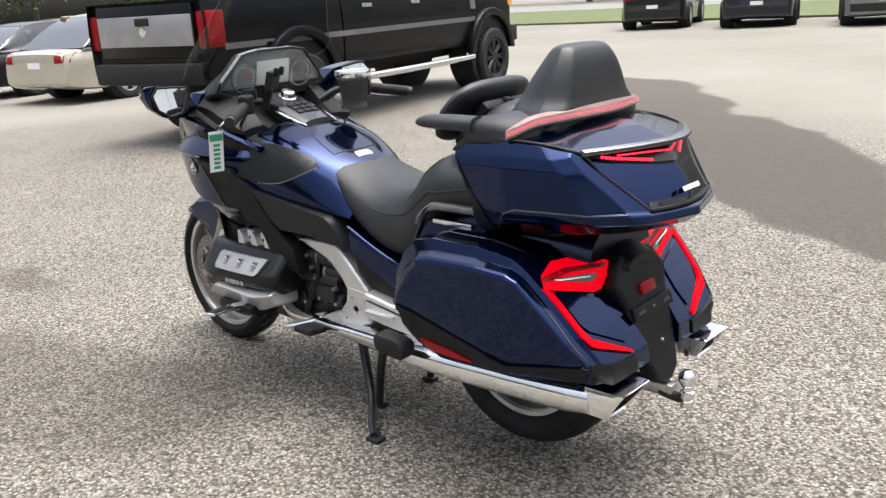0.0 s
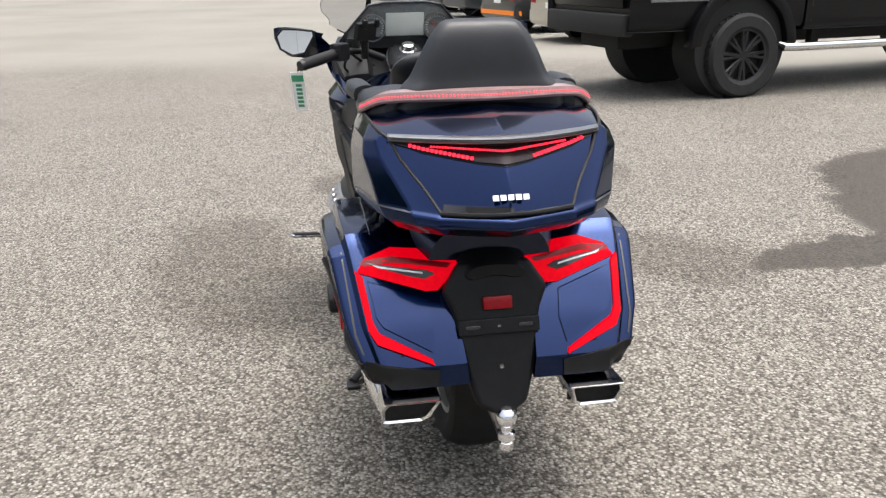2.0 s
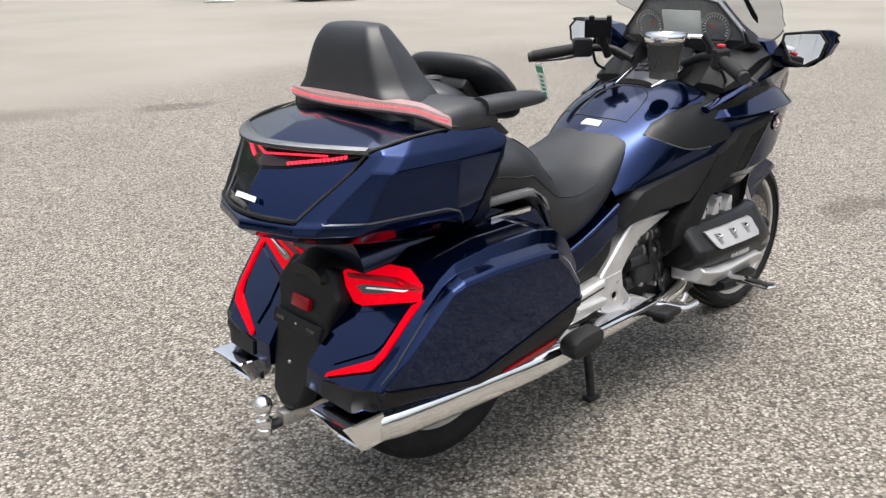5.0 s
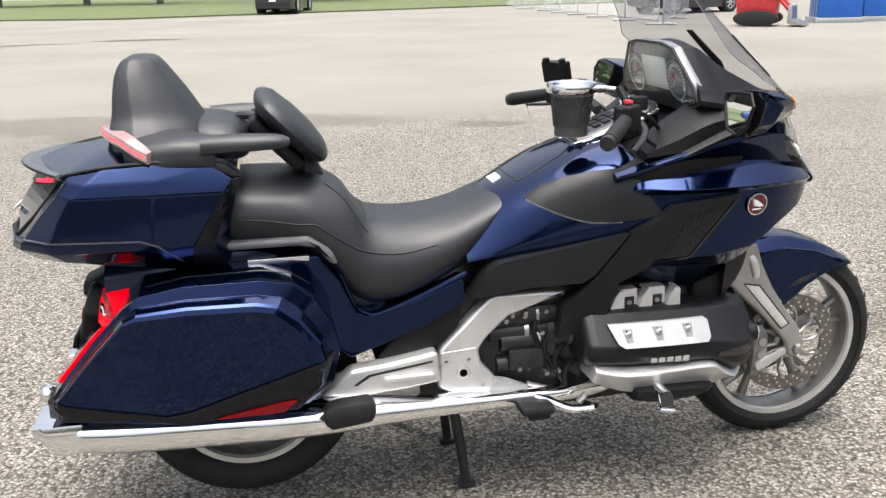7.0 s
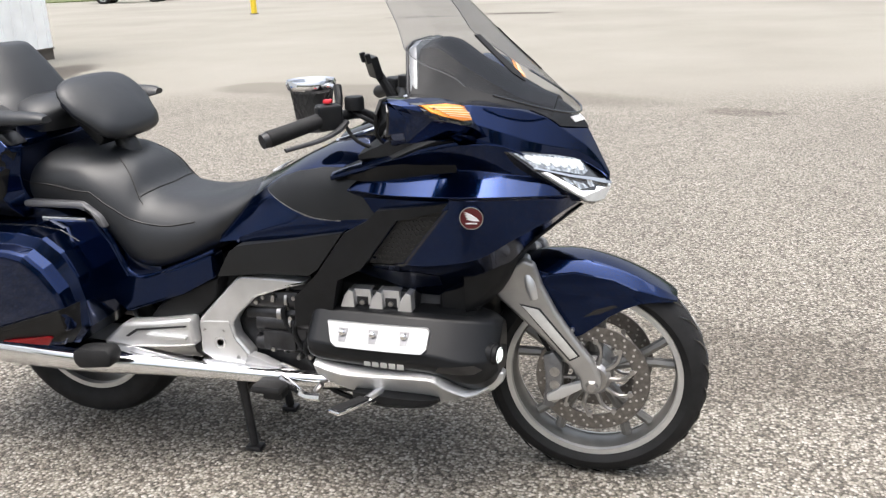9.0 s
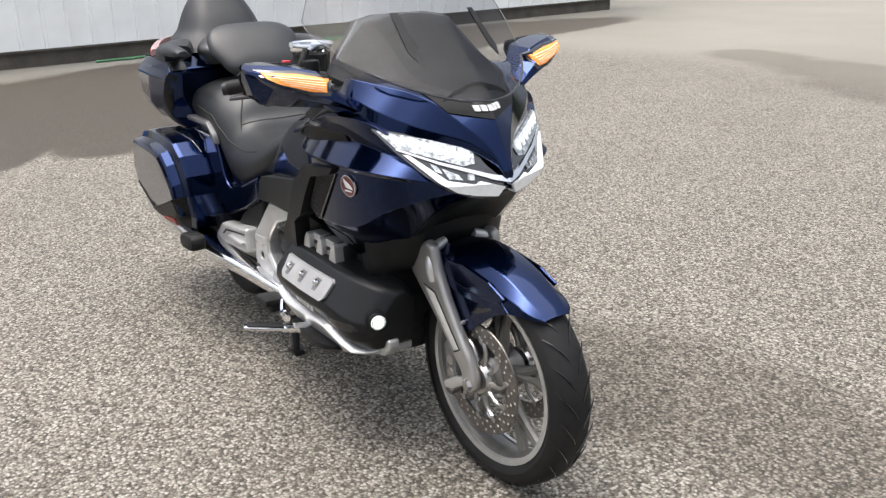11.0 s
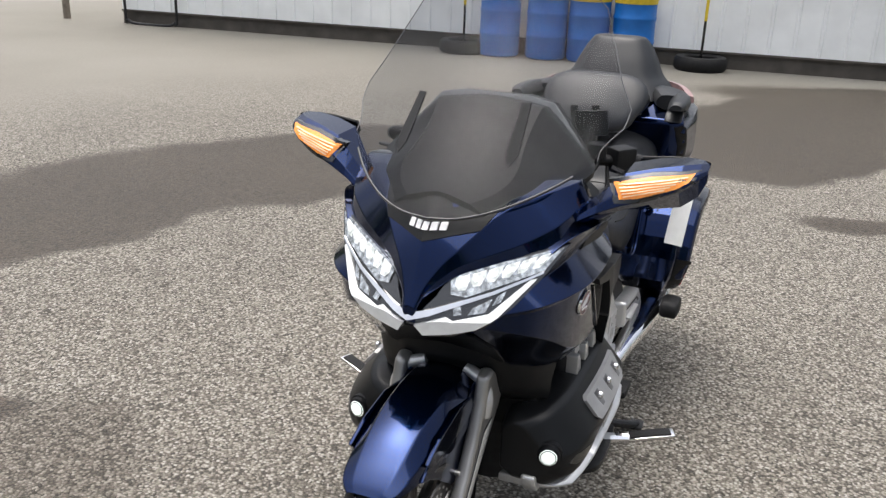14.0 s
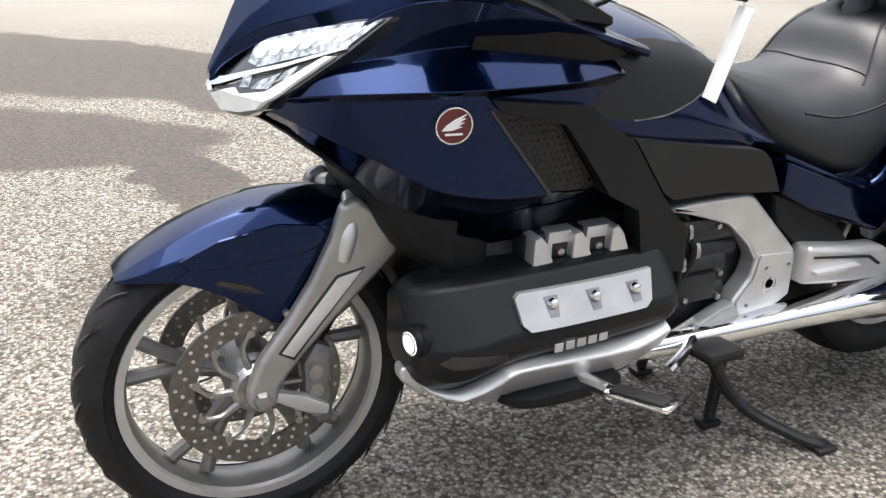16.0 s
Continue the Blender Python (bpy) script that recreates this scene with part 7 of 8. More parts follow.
part("clamp", rod([(0.048, -0.022, 0.087), (0.070, -0.042, 0.087), (0.092, -0.062, 0.084)], [0.007, 0.006, 0.006], n=10), CHROME, cup)
part("clamp_band", rod([(0.088, -0.058, 0.090), (0.098, -0.078, 0.062), (0.10, -0.095, 0.035)], [0.010, 0.009, 0.008], n=10), BLACK, cup)
phone = thing("phone_mount", "black phone mount clamped on the handlebar", "phone mount", at=pose(1.0, 0.175, 1.06))
part("cradle", moved(box(-0.012, 0.012, -0.045, 0.045, -0.03, 0.035, 0.005), pose(0, 0, 0.085, 0, -15, 35)), BLACK, phone)
part("jaw", moved(box(-0.024, -0.008, -0.045, -0.028, 0.02, 0.05, 0.004), pose(0, 0, 0.085, 0, -15, 35)), BLACK, phone)
part("jaw", moved(box(-0.024, -0.008, 0.012, 0.03, 0.02, 0.05, 0.004), pose(0, 0, 0.085, 0, -15, 35)), BLACK, phone)
part("stem", rod([(0.06, 0.0, -0.01), (0.03, 0, 0.04), (0.005, 0, 0.08)], 0.014, n=10), BLACK, phone)
tag = thing("stock_tag", "white and green paper stock tag hanging by a string", "tag", at=pose(1.008, 0.425, 0.0))
TAGM = pose(0, 0, 0.945, -16, 0, 74) @ pose(0, 0, -0.003)
paper = part("paper", moved(slab([(-0.024, 0.07), (0.024, 0.07), (0.024, -0.075), (-0.024, -0.075)], "y", -0.0007, 0.0007), TAGM), PAPER, tag)
for s in (1,):
    part("print_band", moved(box(-0.022, 0.022, s * 0.0008, s * 0.0016, 0.036, 0.060), TAGM), GREEN, paper, "green printed band")
    bm = None
    for i in range(6):
        own = box(-0.012, 0.010, s * 0.0008, s * 0.0016, 0.026 - 0.016 * i - 0.010, 0.026 - 0.016 * i)
        bm = join(bm, moved(own, TAGM))
    part("print_bars", bm, GREEN, paper, smooth=False)
part("string", rod([(-0.020, 0.0, 1.005), (-0.020, -0.01, 1.02), (-0.015, -0.045, 1.045)], 0.0012, n=5), WHITE, tag)


# ==== parked vehicles and the far side of the lot ====
CAR_GLASS = material("car_glass", (0.012, 0.014, 0.016), rough=0.06, coat=1.0)
CAR_TYRE = material("car_tyre", (0.0095, 0.0095, 0.0098), rough=0.8, vary=0.3, scale=20)
CAR_DARK = material("car_underside", (0.01, 0.01, 0.01), rough=0.8)
ALLOY = material("alloy_wheel", (0.5, 0.5, 0.5), rough=0.35, metal=0.8, vary=0.1, scale=30)
BLACK_ALLOY = material("black_alloy_wheel", (0.03, 0.03, 0.032), rough=0.35, metal=0.6, vary=0.2, scale=30)


def paint(name, color, metal=0.4):
    return material(name, color, rough=0.35, metal=metal, coat=1.0, coat_rough=0.05, vary=0.06, scale=3)


def car_wheel(parent, x, y, r, width, rim_mat, spokes=6, chunky=False):
    s = 1 if y > 0 else -1
    w = part("wheel", bmesh.new(), CAR_TYRE, parent)
    h = width / 2
    rr = r * 0.62
    prof = [(rr, -h * 0.8), (rr + 0.03, -h), (r - 0.03, -h), (r, -h * 0.75), (r, h * 0.75), (r - 0.03, h), (rr + 0.03, h), (rr, h * 0.8)]
    part("tyre", lathe(prof, "y", 40, centre=(x, y, r)), CAR_TYRE, w)
    if chunky:
        bm = bmesh.new()
        for i in range(36):
            a = 2 * math.pi * i / 36
            for k in (-1, 1):
                own = box(-0.018, 0.018, k * h * 0.35 - h * 0.28, k * h * 0.35 + h * 0.28, r - 0.012, r + 0.008)
                join(bm, moved(own, Matrix.Translation((x, y, r)) @ Matrix.Rotation(a + 0.09 * (k > 0), 4, "Y")))
        tagged(part("tread_block", bm, CAR_TYRE, w, smooth=False), kind="stuff")
    part("rim", lathe([(rr + 0.005, s * h * 0.85), (rr - 0.012, s * h * 0.8), (rr - 0.02, s * h * 0.2), (rr - 0.02, -s * h * 0.8)], "y", 36, centre=(x, y, r)), rim_mat, w)
    part("brake_drum", lathe([(0, s * h * 0.1), (rr * 0.8, s * h * 0.1), (rr * 0.85, -s * h * 0.2)], "y", 24, centre=(x, y, r)), CAR_DARK, w)
    for i in range(spokes):
        a = 2 * math.pi * i / spokes
        bm = bmesh.new()
        for d in (-0.12, 0.12):
            rod([(x + rr * 0.15 * math.cos(a), y + s * h * 0.62, r + rr * 0.15 * math.sin(a)), (x + rr * 0.96 * math.cos(a + d), y + s * h * 0.7, r + rr * 0.96 * math.sin(a + d))], [0.026, 0.016], n=6, bm=bm)
        part("spoke", bm, rim_mat, w)
    part("hub_cap", lathe([(0, s * h * 0.78), (rr * 0.2, s * h * 0.75), (rr * 0.24, s * h * 0.55)], "y", 16, centre=(x, y, r)), rim_mat, w)
    return w


def car(at, name, label, category, mat, L=4.8, W=1.84, H=1.45, belt=0.92, axles=(1.4, -1.4), r=0.33, suv=False, rim=None, group="", stripe=None):
    c = thing(name, label, category, at=at, group=group)
    h, w = L / 2, W / 2
    nose, tail = (belt - 0.22, belt - 0.04) if not suv else (belt - 0.1, belt)
    st = []
    for x, zt, zb, k in ((-h, tail - 0.16, 0.36, 0.80), (-h + 0.06, tail - 0.02, 0.28, 0.90), (-h + 0.5, tail + 0.01, 0.22, 0.99), (-0.9, belt, 0.2, 1.0), (0.4, belt, 0.2, 1.0), (1.1, belt - 0.02, 0.2, 1.0), (h - 0.6, nose + 0.06, 0.22, 0.98), (h - 0.1, nose - 0.04, 0.26, 0.88), (h, nose - 0.2, 0.34, 0.74)):
        e = w * k
        st.append((x, [(0, zb), (e * 0.9, zb), (e, zb + 0.14), (e, zt - 0.18), (e * 0.95, zt - 0.03), (e * 0.8, zt), (0, zt + 0.015)]))
    shell = part("body", body(creased(st, 4), 3, 3), mat, c)
    tree = surface(shell)
    if suv:
        g = [(-h + 0.12, 0.0), (-h + 0.35, 0.95), (-0.2, 1.0), (0.55, 0.95), (1.25, 0.0)]
    else:
        g = [(-h + 0.35, 0.0), (-h + 1.15, 0.85), (-0.35, 1.0), (0.35, 0.96), (1.25, 0.0)]
    st = []
    for x, k in g:
        z = belt - 0.03 + (H - belt) * k
        e = w * (0.93 - 0.2 * k)
        st.append((x, [(0, belt - 0.06), (w * 0.92, belt - 0.06), (w * 0.92, belt - 0.02), (e, z - 0.05 * k), (e * 0.85, z), (0, z + 0.02 * k)]))
    cabin = part("cabin", body(st, 4, 3), CAR_GLASS, c, "dark glazed cabin")
    ctree = surface(cabin)
    part("roof", draped([(g[1][0] + 0.02, w * 0.72), (g[3][0] - 0.02, w * 0.70), (g[3][0] - 0.02, -w * 0.70), (g[1][0] + 0.02, -w * 0.72)], "z", 1, ctree, lift=0.006, thick=0.02, step=0.2, start=4.0), mat, c)
    for s in (1, -1):
        for x0, x1 in ((g[1][0] - 0.04, g[1][0] + 0.16), (0.02, 0.1)):
            part("pillar", draped([(x0, belt - 0.03), (x1, belt - 0.03), (x1, H - 0.06), (x0, H - 0.06)], "y", s, ctree, lift=0.004, thick=0.02, step=0.15, start=3.0, fall=0.6), mat, c)
        for x in axles:
            part("wheel_arch", lathe([(0, s * 0.0), (r + 0.06, 0.0), (r + 0.06, -s * 0.25), (0, -s * 0.25)], "y", 32, centre=(x, s * (w + 0.004), r + 0.02)), CAR_DARK, c)
            car_wheel(c, x, s * (w - 0.03), r, 0.20, rim or ALLOY, 6)
        part("tail_lamp", draped([(s * w * 0.62, tail - 0.20), (s * w * 0.97, tail - 0.19), (s * w * 0.95, tail - 0.03), (s * w * 0.62, tail - 0.03)], "x", -1, tree, lift=0.006, thick=0.03, step=0.06, start=-0.0 + 5.0, fall=-h), RED_DARK, c, "red tail lamp")
        part("head_lamp", draped([(s * w * 0.5, nose - 0.2), (s * w * 0.95, nose - 0.16), (s * w * 0.9, nose - 0.04), (s * w * 0.5, nose - 0.07)], "x", 1, tree, lift=0.006, thick=0.03, step=0.06, start=5.0, fall=h), LENS, c)
        part("door_gap", draped([(0.1, 0.35), (0.11, 0.35), (0.11, belt - 0.06), (0.1, belt - 0.06)], "y", s, tree, lift=0.002, thick=0.01, step=0.2, start=3.0), CAR_DARK, c)
        part("door_handle", draped([(-0.12, belt - 0.20), (0.06, belt - 0.20), (0.06, belt - 0.165), (-0.12, belt - 0.165)], "y", s, tree, lift=0.025, thick=0.03, step=0.2, start=3.0), mat, c)
        part("wing_mirror", box(0.78, 0.95, s * w - 0.02 if s > 0 else -w - 0.16, s * w + 0.16 if s > 0 else -w + 0.02, belt - 0.01, belt + 0.13, 0.03), mat, c)
    part("rear_bumper", draped([(-w * 0.86, 0.36), (w * 0.86, 0.36), (w * 0.88, 0.55), (-w * 0.88, 0.55)], "x", -1, tree, lift=0.02, thick=0.06, step=0.1, start=5.0, fall=-h), mat if not suv else CAR_DARK, c)
    part("plate", draped([(-0.16, 0.60), (0.16, 0.60), (0.16, 0.70), (-0.16, 0.70)], "x", -1, tree, lift=0.008, thick=0.015, step=0.2, start=5.0, fall=-h), WHITE, c, "blank plate")
    if stripe:
        part("stripe", draped([(-w * 0.93, 0.37), (w * 0.93, 0.37), (w * 0.93, 0.46), (-w * 0.93, 0.46)], "x", -1, tree, lift=0.03, thick=0.02, step=0.1, start=5.0, fall=-h), stripe, c, "orange stripe")
    return c


# ---- black lifted pickup ----
TRUCK_PAINT = material("black_truck_paint", (0.004, 0.004, 0.0048), rough=0.35, spec=0.15, coat=0.16, coat_rough=0.06, vary=0.2, scale=2)
GREY_TRIM = material("grey_side_trim", (0.12, 0.12, 0.125), rough=0.45, vary=0.1, scale=5)
truck = thing("pickup_truck", "black lifted crew cab pickup with chunky tyres", "truck", at=pose(7.66, -6.12, 0, 0, 0, -79.5) @ Matrix.Diagonal((1.0, 0.87, 1.0, 1.0)))
bed = [(-3.42, [(0, 0.72), (0.93, 0.72), (0.98, 0.80), (1.0, 1.20), (0.98, 1.46), (0.90, 1.49), (0, 1.49)]), (-3.3, [(0, 0.70), (0.98, 0.70), (1.02, 0.80), (1.03, 1.20), (1.0, 1.47), (0.90, 1.50), (0, 1.50)]), (-1.35, [(0, 0.70), (0.98, 0.70), (1.02, 0.80), (1.03, 1.20), (1.0, 1.47), (0.90, 1.50), (0, 1.50)])]
tb = part("bed", body(creased(bed, 1, 4), 3, 3), TRUCK_PAINT, truck)
cab = [(-1.32, [(0, 0.66), (0.98, 0.66), (1.02, 0.76), (1.03, 1.15), (1.0, 1.42), (0.86, 2.08), (0, 2.12)]), (-0.2, [(0, 0.66), (0.98, 0.66), (1.02, 0.76), (1.03, 1.15), (1.0, 1.42), (0.84, 2.10), (0, 2.15)]), (0.75, [(0, 0.66), (0.98, 0.66), (1.02, 0.76), (1.03, 1.15), (1.0, 1.42), (0.82, 2.02), (0, 2.06)]), (1.45, [(0, 0.66), (0.98, 0.66), (1.02, 0.76), (1.03, 1.15), (1.0, 1.40), (0.85, 1.50), (0, 1.55)]), (2.2, [(0, 0.68), (0.98, 0.70), (1.03, 0.80), (1.03, 1.18), (0.98, 1.40), (0.8, 1.48), (0, 1.52)]), (2.85, [(0, 0.70), (0.9, 0.72), (0.97, 0.80), (0.98, 1.15), (0.95, 1.36), (0.75, 1.44), (0, 1.47)]), (3.0, [(0, 0.78), (0.84, 0.80), (0.9, 0.86), (0.92, 1.12), (0.88, 1.3), (0.7, 1.38), (0, 1.4)])]
tc = part("cab", body(creased(cab, 1, 4), 3, 3), TRUCK_PAINT, truck)
ttree = surface(tb, tc)
for s in (1, -1):
    part("side_trim", draped([(-3.25, 0.99), (1.72, 0.99), (1.72, 1.05), (-3.25, 1.05)], "y", s, ttree, lift=0.02, thick=0.03, step=0.3, start=3.0), GREY_TRIM, truck, "grey side moulding")
    for x0, x1 in ((-1.15, -0.25), (-0.1, 0.95)):
        part("side_window", draped([(x0, 1.46), (x1 + (0.35 if x1 > 0.5 else 0), 1.46), (x1, 1.95), (x0, 1.98)], "y", s, ttree, lift=0.004, thick=0.01, step=0.3, start=3.0), CAR_GLASS, truck)
    for x in (-1.25, -0.18, 1.28):
        part("door_gap", draped([(x, 0.74), (x + 0.015, 0.74), (x + 0.015, 1.44), (x, 1.44)], "y", s, ttree, lift=0.002, thick=0.01, step=0.3, start=3.0), CAR_DARK, truck)
    for x in (-0.95, 0.1):
        part("door_handle", draped([(x, 1.30), (x + 0.20, 1.30), (x + 0.20, 1.345), (x, 1.345)], "y", s, ttree, lift=0.03, thick=0.035, step=0.2, start=3.0), CHROME, truck, "chrome door handle")
    for x in (2.145, -2.145):
        part("wheel_opening", lathe([(0, s * 0.005), (0.56, s * 0.005), (0.56, -s * 0.45), (0, -s * 0.45)], "y", 36, centre=(x, s * 1.03, 0.52)), CAR_DARK, truck)
        arch = [(0.53 * math.cos(a), 0.53 * math.sin(a)) for a in np.linspace(0.05, math.pi - 0.05, 20)] + [(0.66 * math.cos(a), 0.64 * math.sin(a)) for a in np.linspace(math.pi - 0.02, 0.02, 20)]
        bm = slab([(x + u, 0.52 + v) for u, v in arch], "y", s * 0.96, s * 1.13, 0.02)
        part("fender_flare", bm, TRUCK_PAINT, truck)
        car_wheel(truck, x, s * 1.0, 0.43, 0.31, BLACK_ALLOY, 8, chunky=True)
    part("step_bar", rod([(-1.55, s * 1.0, 0.52), (-1.4, s * 1.10, 0.49), (1.35, s * 1.10, 0.49), (1.5, s * 1.0, 0.52)], 0.045, n=12), CHROME, truck, "chrome step bar")
    part("tail_lamp", box(-3.45, -3.22, s * 0.86 if s > 0 else -1.045, s * 1.045 if s > 0 else -0.86, 1.02, 1.38, 0.02), RED_DARK, truck, "red tail lamp")
    part("marker_lamp", box(2.86, 3.0, s * 0.86 if s > 0 else -0.985, s * 0.985 if s > 0 else -0.86, 1.16, 1.3, 0.02), AMBER, truck)
    part("fender_badge", draped([(1.62, 1.16), (1.76, 1.16), (1.76, 1.28), (1.62, 1.28)], "y", s, ttree, lift=0.01, thick=0.012, step=0.3, start=3.0), STEEL, truck)
    part("spring_hanger", box(-1.0, -0.9, s * 0.7 - 0.05, s * 0.7 + 0.05, 0.45, 0.70), CAR_DARK, truck)
gate = part("tailgate", box(-3.47, -3.40, -0.84, 0.84, 0.93, 1.47, 0.02), TRUCK_PAINT, truck)
part("gate_panel", box(-3.485, -3.46, -0.82, 0.82, 1.05, 1.36, 0.01), material("silver_gate", (0.36, 0.36, 0.37), rough=0.4, metal=0.6, vary=0.1, scale=6), gate, "grey silver tailgate panel")
part("gate_handle", box(-3.50, -3.475, -0.12, 0.12, 1.26, 1.34, 0.01), CAR_DARK, gate)
part("gate_emblem", moved(lathe([(0, 0.012), (0.05, 0.012), (0.055, 0)], "x", 24), pose(-3.485, 0, 1.2, 0, 0, 180)), CHROME, gate, "plain oval emblem")
part("rear_bumper", box(-3.52, -3.38, -0.95, 0.95, 0.66, 0.88, 0.03), CAR_DARK, truck, "black step bumper")
part("front_bumper", box(2.9, 3.15, -0.98, 0.98, 0.62, 0.86, 0.03), CAR_DARK, truck)
part("chassis", box(-3.3, 2.8, -0.45, 0.45, 0.50, 0.72), CAR_DARK, truck)
part("axle", rod([(-2.145, -0.85, 0.43), (-2.145, 0.85, 0.43)], 0.07, n=10), CAR_DARK, truck)
part("windshield", draped([(-0.75, 1.62), (0.75, 1.62), (0.65, 1.98), (-0.65, 1.98)], "x", 1, surface(tc), lift=0.005, thick=0.01, step=0.2, start=5.0), CAR_GLASS, truck)

# ---- row of parked cars ----
GOLD = paint("pale_gold_paint", (0.46, 0.43, 0.35))
ORANGE = material("orange_stripe", (0.92, 0.24, 0.012), rough=0.4)
car(pose(14.1, -6.72, 0, 0, 0, -79), "sedan", "pale gold four-door sedan parked beside the pickup", "car", GOLD, L=5.0, H=1.48, group="cars in the row")
car(pose(17.0, -6.3, 0, 0, 0, -77), "sedan", "black coupe with an orange stripe across its tail", "car", paint("black_coupe_paint", (0.012, 0.014, 0.016)), L=4.8, H=1.38, belt=0.9, group="cars in the row", stripe=ORANGE)
for x, y, col, nm, lab, suv in ((22.7, -6.4, (0.03, 0.035, 0.04), "slate", "slate grey sedan in the row", False), (26.0, -6.3, (0.015, 0.03, 0.028), "bottle", "dark green sedan in the row", False), (29.3, -6.2, (0.01, 0.01, 0.01), "jet", "black sedan in the row", False),
                             (32.8, -6.1, (0.22, 0.22, 0.22), "grey", "grey hatchback in the row", True), (36.6, -5.9, (0.6, 0.6, 0.6), "white", "white sport utility car in the row", True), (40.6, -5.6, (0.55, 0.55, 0.54), "bone", "white van-like car in the row", True), (45.0, -4.0, (0.02, 0.13, 0.07), "green", "dark green utility car at the row's end", True)):
    car(pose(x, y, 0, 0, 0, -78), "sport_utility_car" if suv else "sedan", lab, "car", paint(nm + "_paint", col), L=4.7, H=1.7 if suv else 1.45, belt=1.0 if suv else 0.92, suv=suv, group="cars in the row")
for x, y, col, nm in ((12.66, -23.6, (0.008, 0.008, 0.009), "black_suv"), (9.5, -23.5, (0.012, 0.016, 0.03), "navy_suv"), (6.2, -23.3, (0.20, 0.20, 0.20), "silver_suv")):
    car(pose(x, y, 0, 0, 0, -70), "sport_utility_car", {"black_suv": "black", "navy_suv": "dark blue", "silver_suv": "grey"}[nm] + " sport utility car parked near the grass", "car", paint(nm, col), L=4.7, H=1.75, belt=1.05, r=0.37, suv=True, group="cars near the grass")
car(pose(16.9, 31.0, 0, 0, 0, 16), "sport_utility_car", "dark grey sport utility car behind the fence", "car", paint("charcoal_paint", (0.03, 0.032, 0.036)), L=4.6, H=1.7, belt=1.0, r=0.37, suv=True)
car(pose(1.6, 43.2, 0, 0, 0, 75), "sport_utility_car", "dark utility truck parked on the grass edge", "car", paint("dark_ute_paint", (0.02, 0.022, 0.022)), L=5.0, H=1.9, belt=1.2, r=0.42, suv=True)
car(pose(-29.0, 43.0, 0, 0, 0, 20), "sport_utility_car", "pale silver utility car on the far side", "car", paint("pale_silver_paint", (0.5, 0.5, 0.5)), L=4.8, H=1.75, belt=1.05, suv=True)
car(pose(-23.5, 46.5, 0, 0, 0, 20), "sedan", "bright blue small car on the far side", "car", paint("bright_blue_paint", (0.02, 0.08, 0.35)), L=4.2)

# ---- chain-link fence panels ----
GALV = material("galvanised_steel", (0.42, 0.43, 0.44), rough=0.45, metal=0.7, vary=0.15, scale=20)


def fence(points):
    f = thing("chain_link_fence", "temporary chain-link fence of galvanised panels", "fence", at=pose(points[0][0], points[0][1], 0))
    o = Vector((points[0][0], points[0][1], 0))
    for (x0, y0), (x1, y1) in zip(points[:-1], points[1:]):
        a, b = Vector((x0, y0, 0)) - o, Vector((x1, y1, 0)) - o
        n = max(1, round((b - a).length / 3.0))
        for i in range(n):
            p, q = a.lerp(b, i / n), a.lerp(b, (i + 1) / n)
            d = (q - p).normalized()
            side = Vector((-d.y, d.x, 0))
            part("post", rod([tuple(p), tuple(p + Vector((0, 0, 1.85)))], 0.024, n=8), GALV, f)
            part("foot", rod([tuple(p - side * 0.4 + Vector((0, 0, 0.03))), tuple(p + side * 0.4 + Vector((0, 0, 0.03)))], 0.03, n=6), GALV, f)
            for z in (0.12, 1.82):
                part("rail", rod([tuple(p + Vector((0, 0, z))), tuple(q + Vector((0, 0, z)))], 0.018, n=6), GALV, f)
            V, F = [], []
            ln = (q - p).length
            k = 0.13
            m = int((ln + 1.7) / k)
            for j in range(m):
                for sg in (1, -1):
                    u0 = j * k - 1.7 if sg > 0 else j * k
                    u1 = u0 + sg * 1.7
                    lo, hi = max(0.0, -u0 / (u1 - u0)) if u1 > u0 else 0.0, 1.0
                    t = [max(0.0, min(1.0, v)) for v in ((0 - u0) / (u1 - u0), (ln - u0) / (u1 - u0))]
                    t0, t1 = min(t), max(t)
                    if t1 - t0 < 0.02:
                        continue
                    A = p + d * (u0 + (u1 - u0) * t0) + Vector((0, 0, 0.12 + 1.7 * t0))
                    B = p + d * (u0 + (u1 - u0) * t1) + Vector((0, 0, 0.12 + 1.7 * t1))
                    n0 = len(V)
                    for E in (A, B):
                        V += [tuple(E + side * 0.0035), tuple(E - side * 0.002 + Vector((0, 0, 0.004))), tuple(E - side * 0.002 - Vector((0, 0, 0.004)))]
                    F += [(n0, n0 + 1, n0 + 4, n0 + 3), (n0 + 1, n0 + 2, n0 + 5, n0 + 4), (n0 + 2, n0, n0 + 3, n0 + 5)]
            me = bpy.data.meshes.new("wire_mesh")
            me.from_pydata(V, [], F)
            me.materials.append(GALV)
            net = new("wire_mesh", me)
            net.parent = f
            tagged(net, kind="stuff")
    return f


fence([(12.0, 23.0), (12.4, 29.0), (13.0, 37.0), (13.2, 44.0)])
fence([(12.1, 22.9), (14.2, 26.4), (16.0, 29.0)])

# ---- machines by the fence ----
MACHINE_RED = material("machine_red", (0.45, 0.02, 0.025), rough=0.4, coat=0.5, vary=0.15, scale=8)
MACHINE_GREEN = material("machine_green", (0.03, 0.16, 0.04), rough=0.4, coat=0.5, vary=0.15, scale=8)
MACHINE_YELLOW = material("machine_yellow", (0.72, 0.50, 0.02), rough=0.4, coat=0.5, vary=0.1, scale=8)
BLUE_BOX = material("blue_crate_paint", (0.01, 0.09, 0.38), rough=0.45, vary=0.12, scale=4)
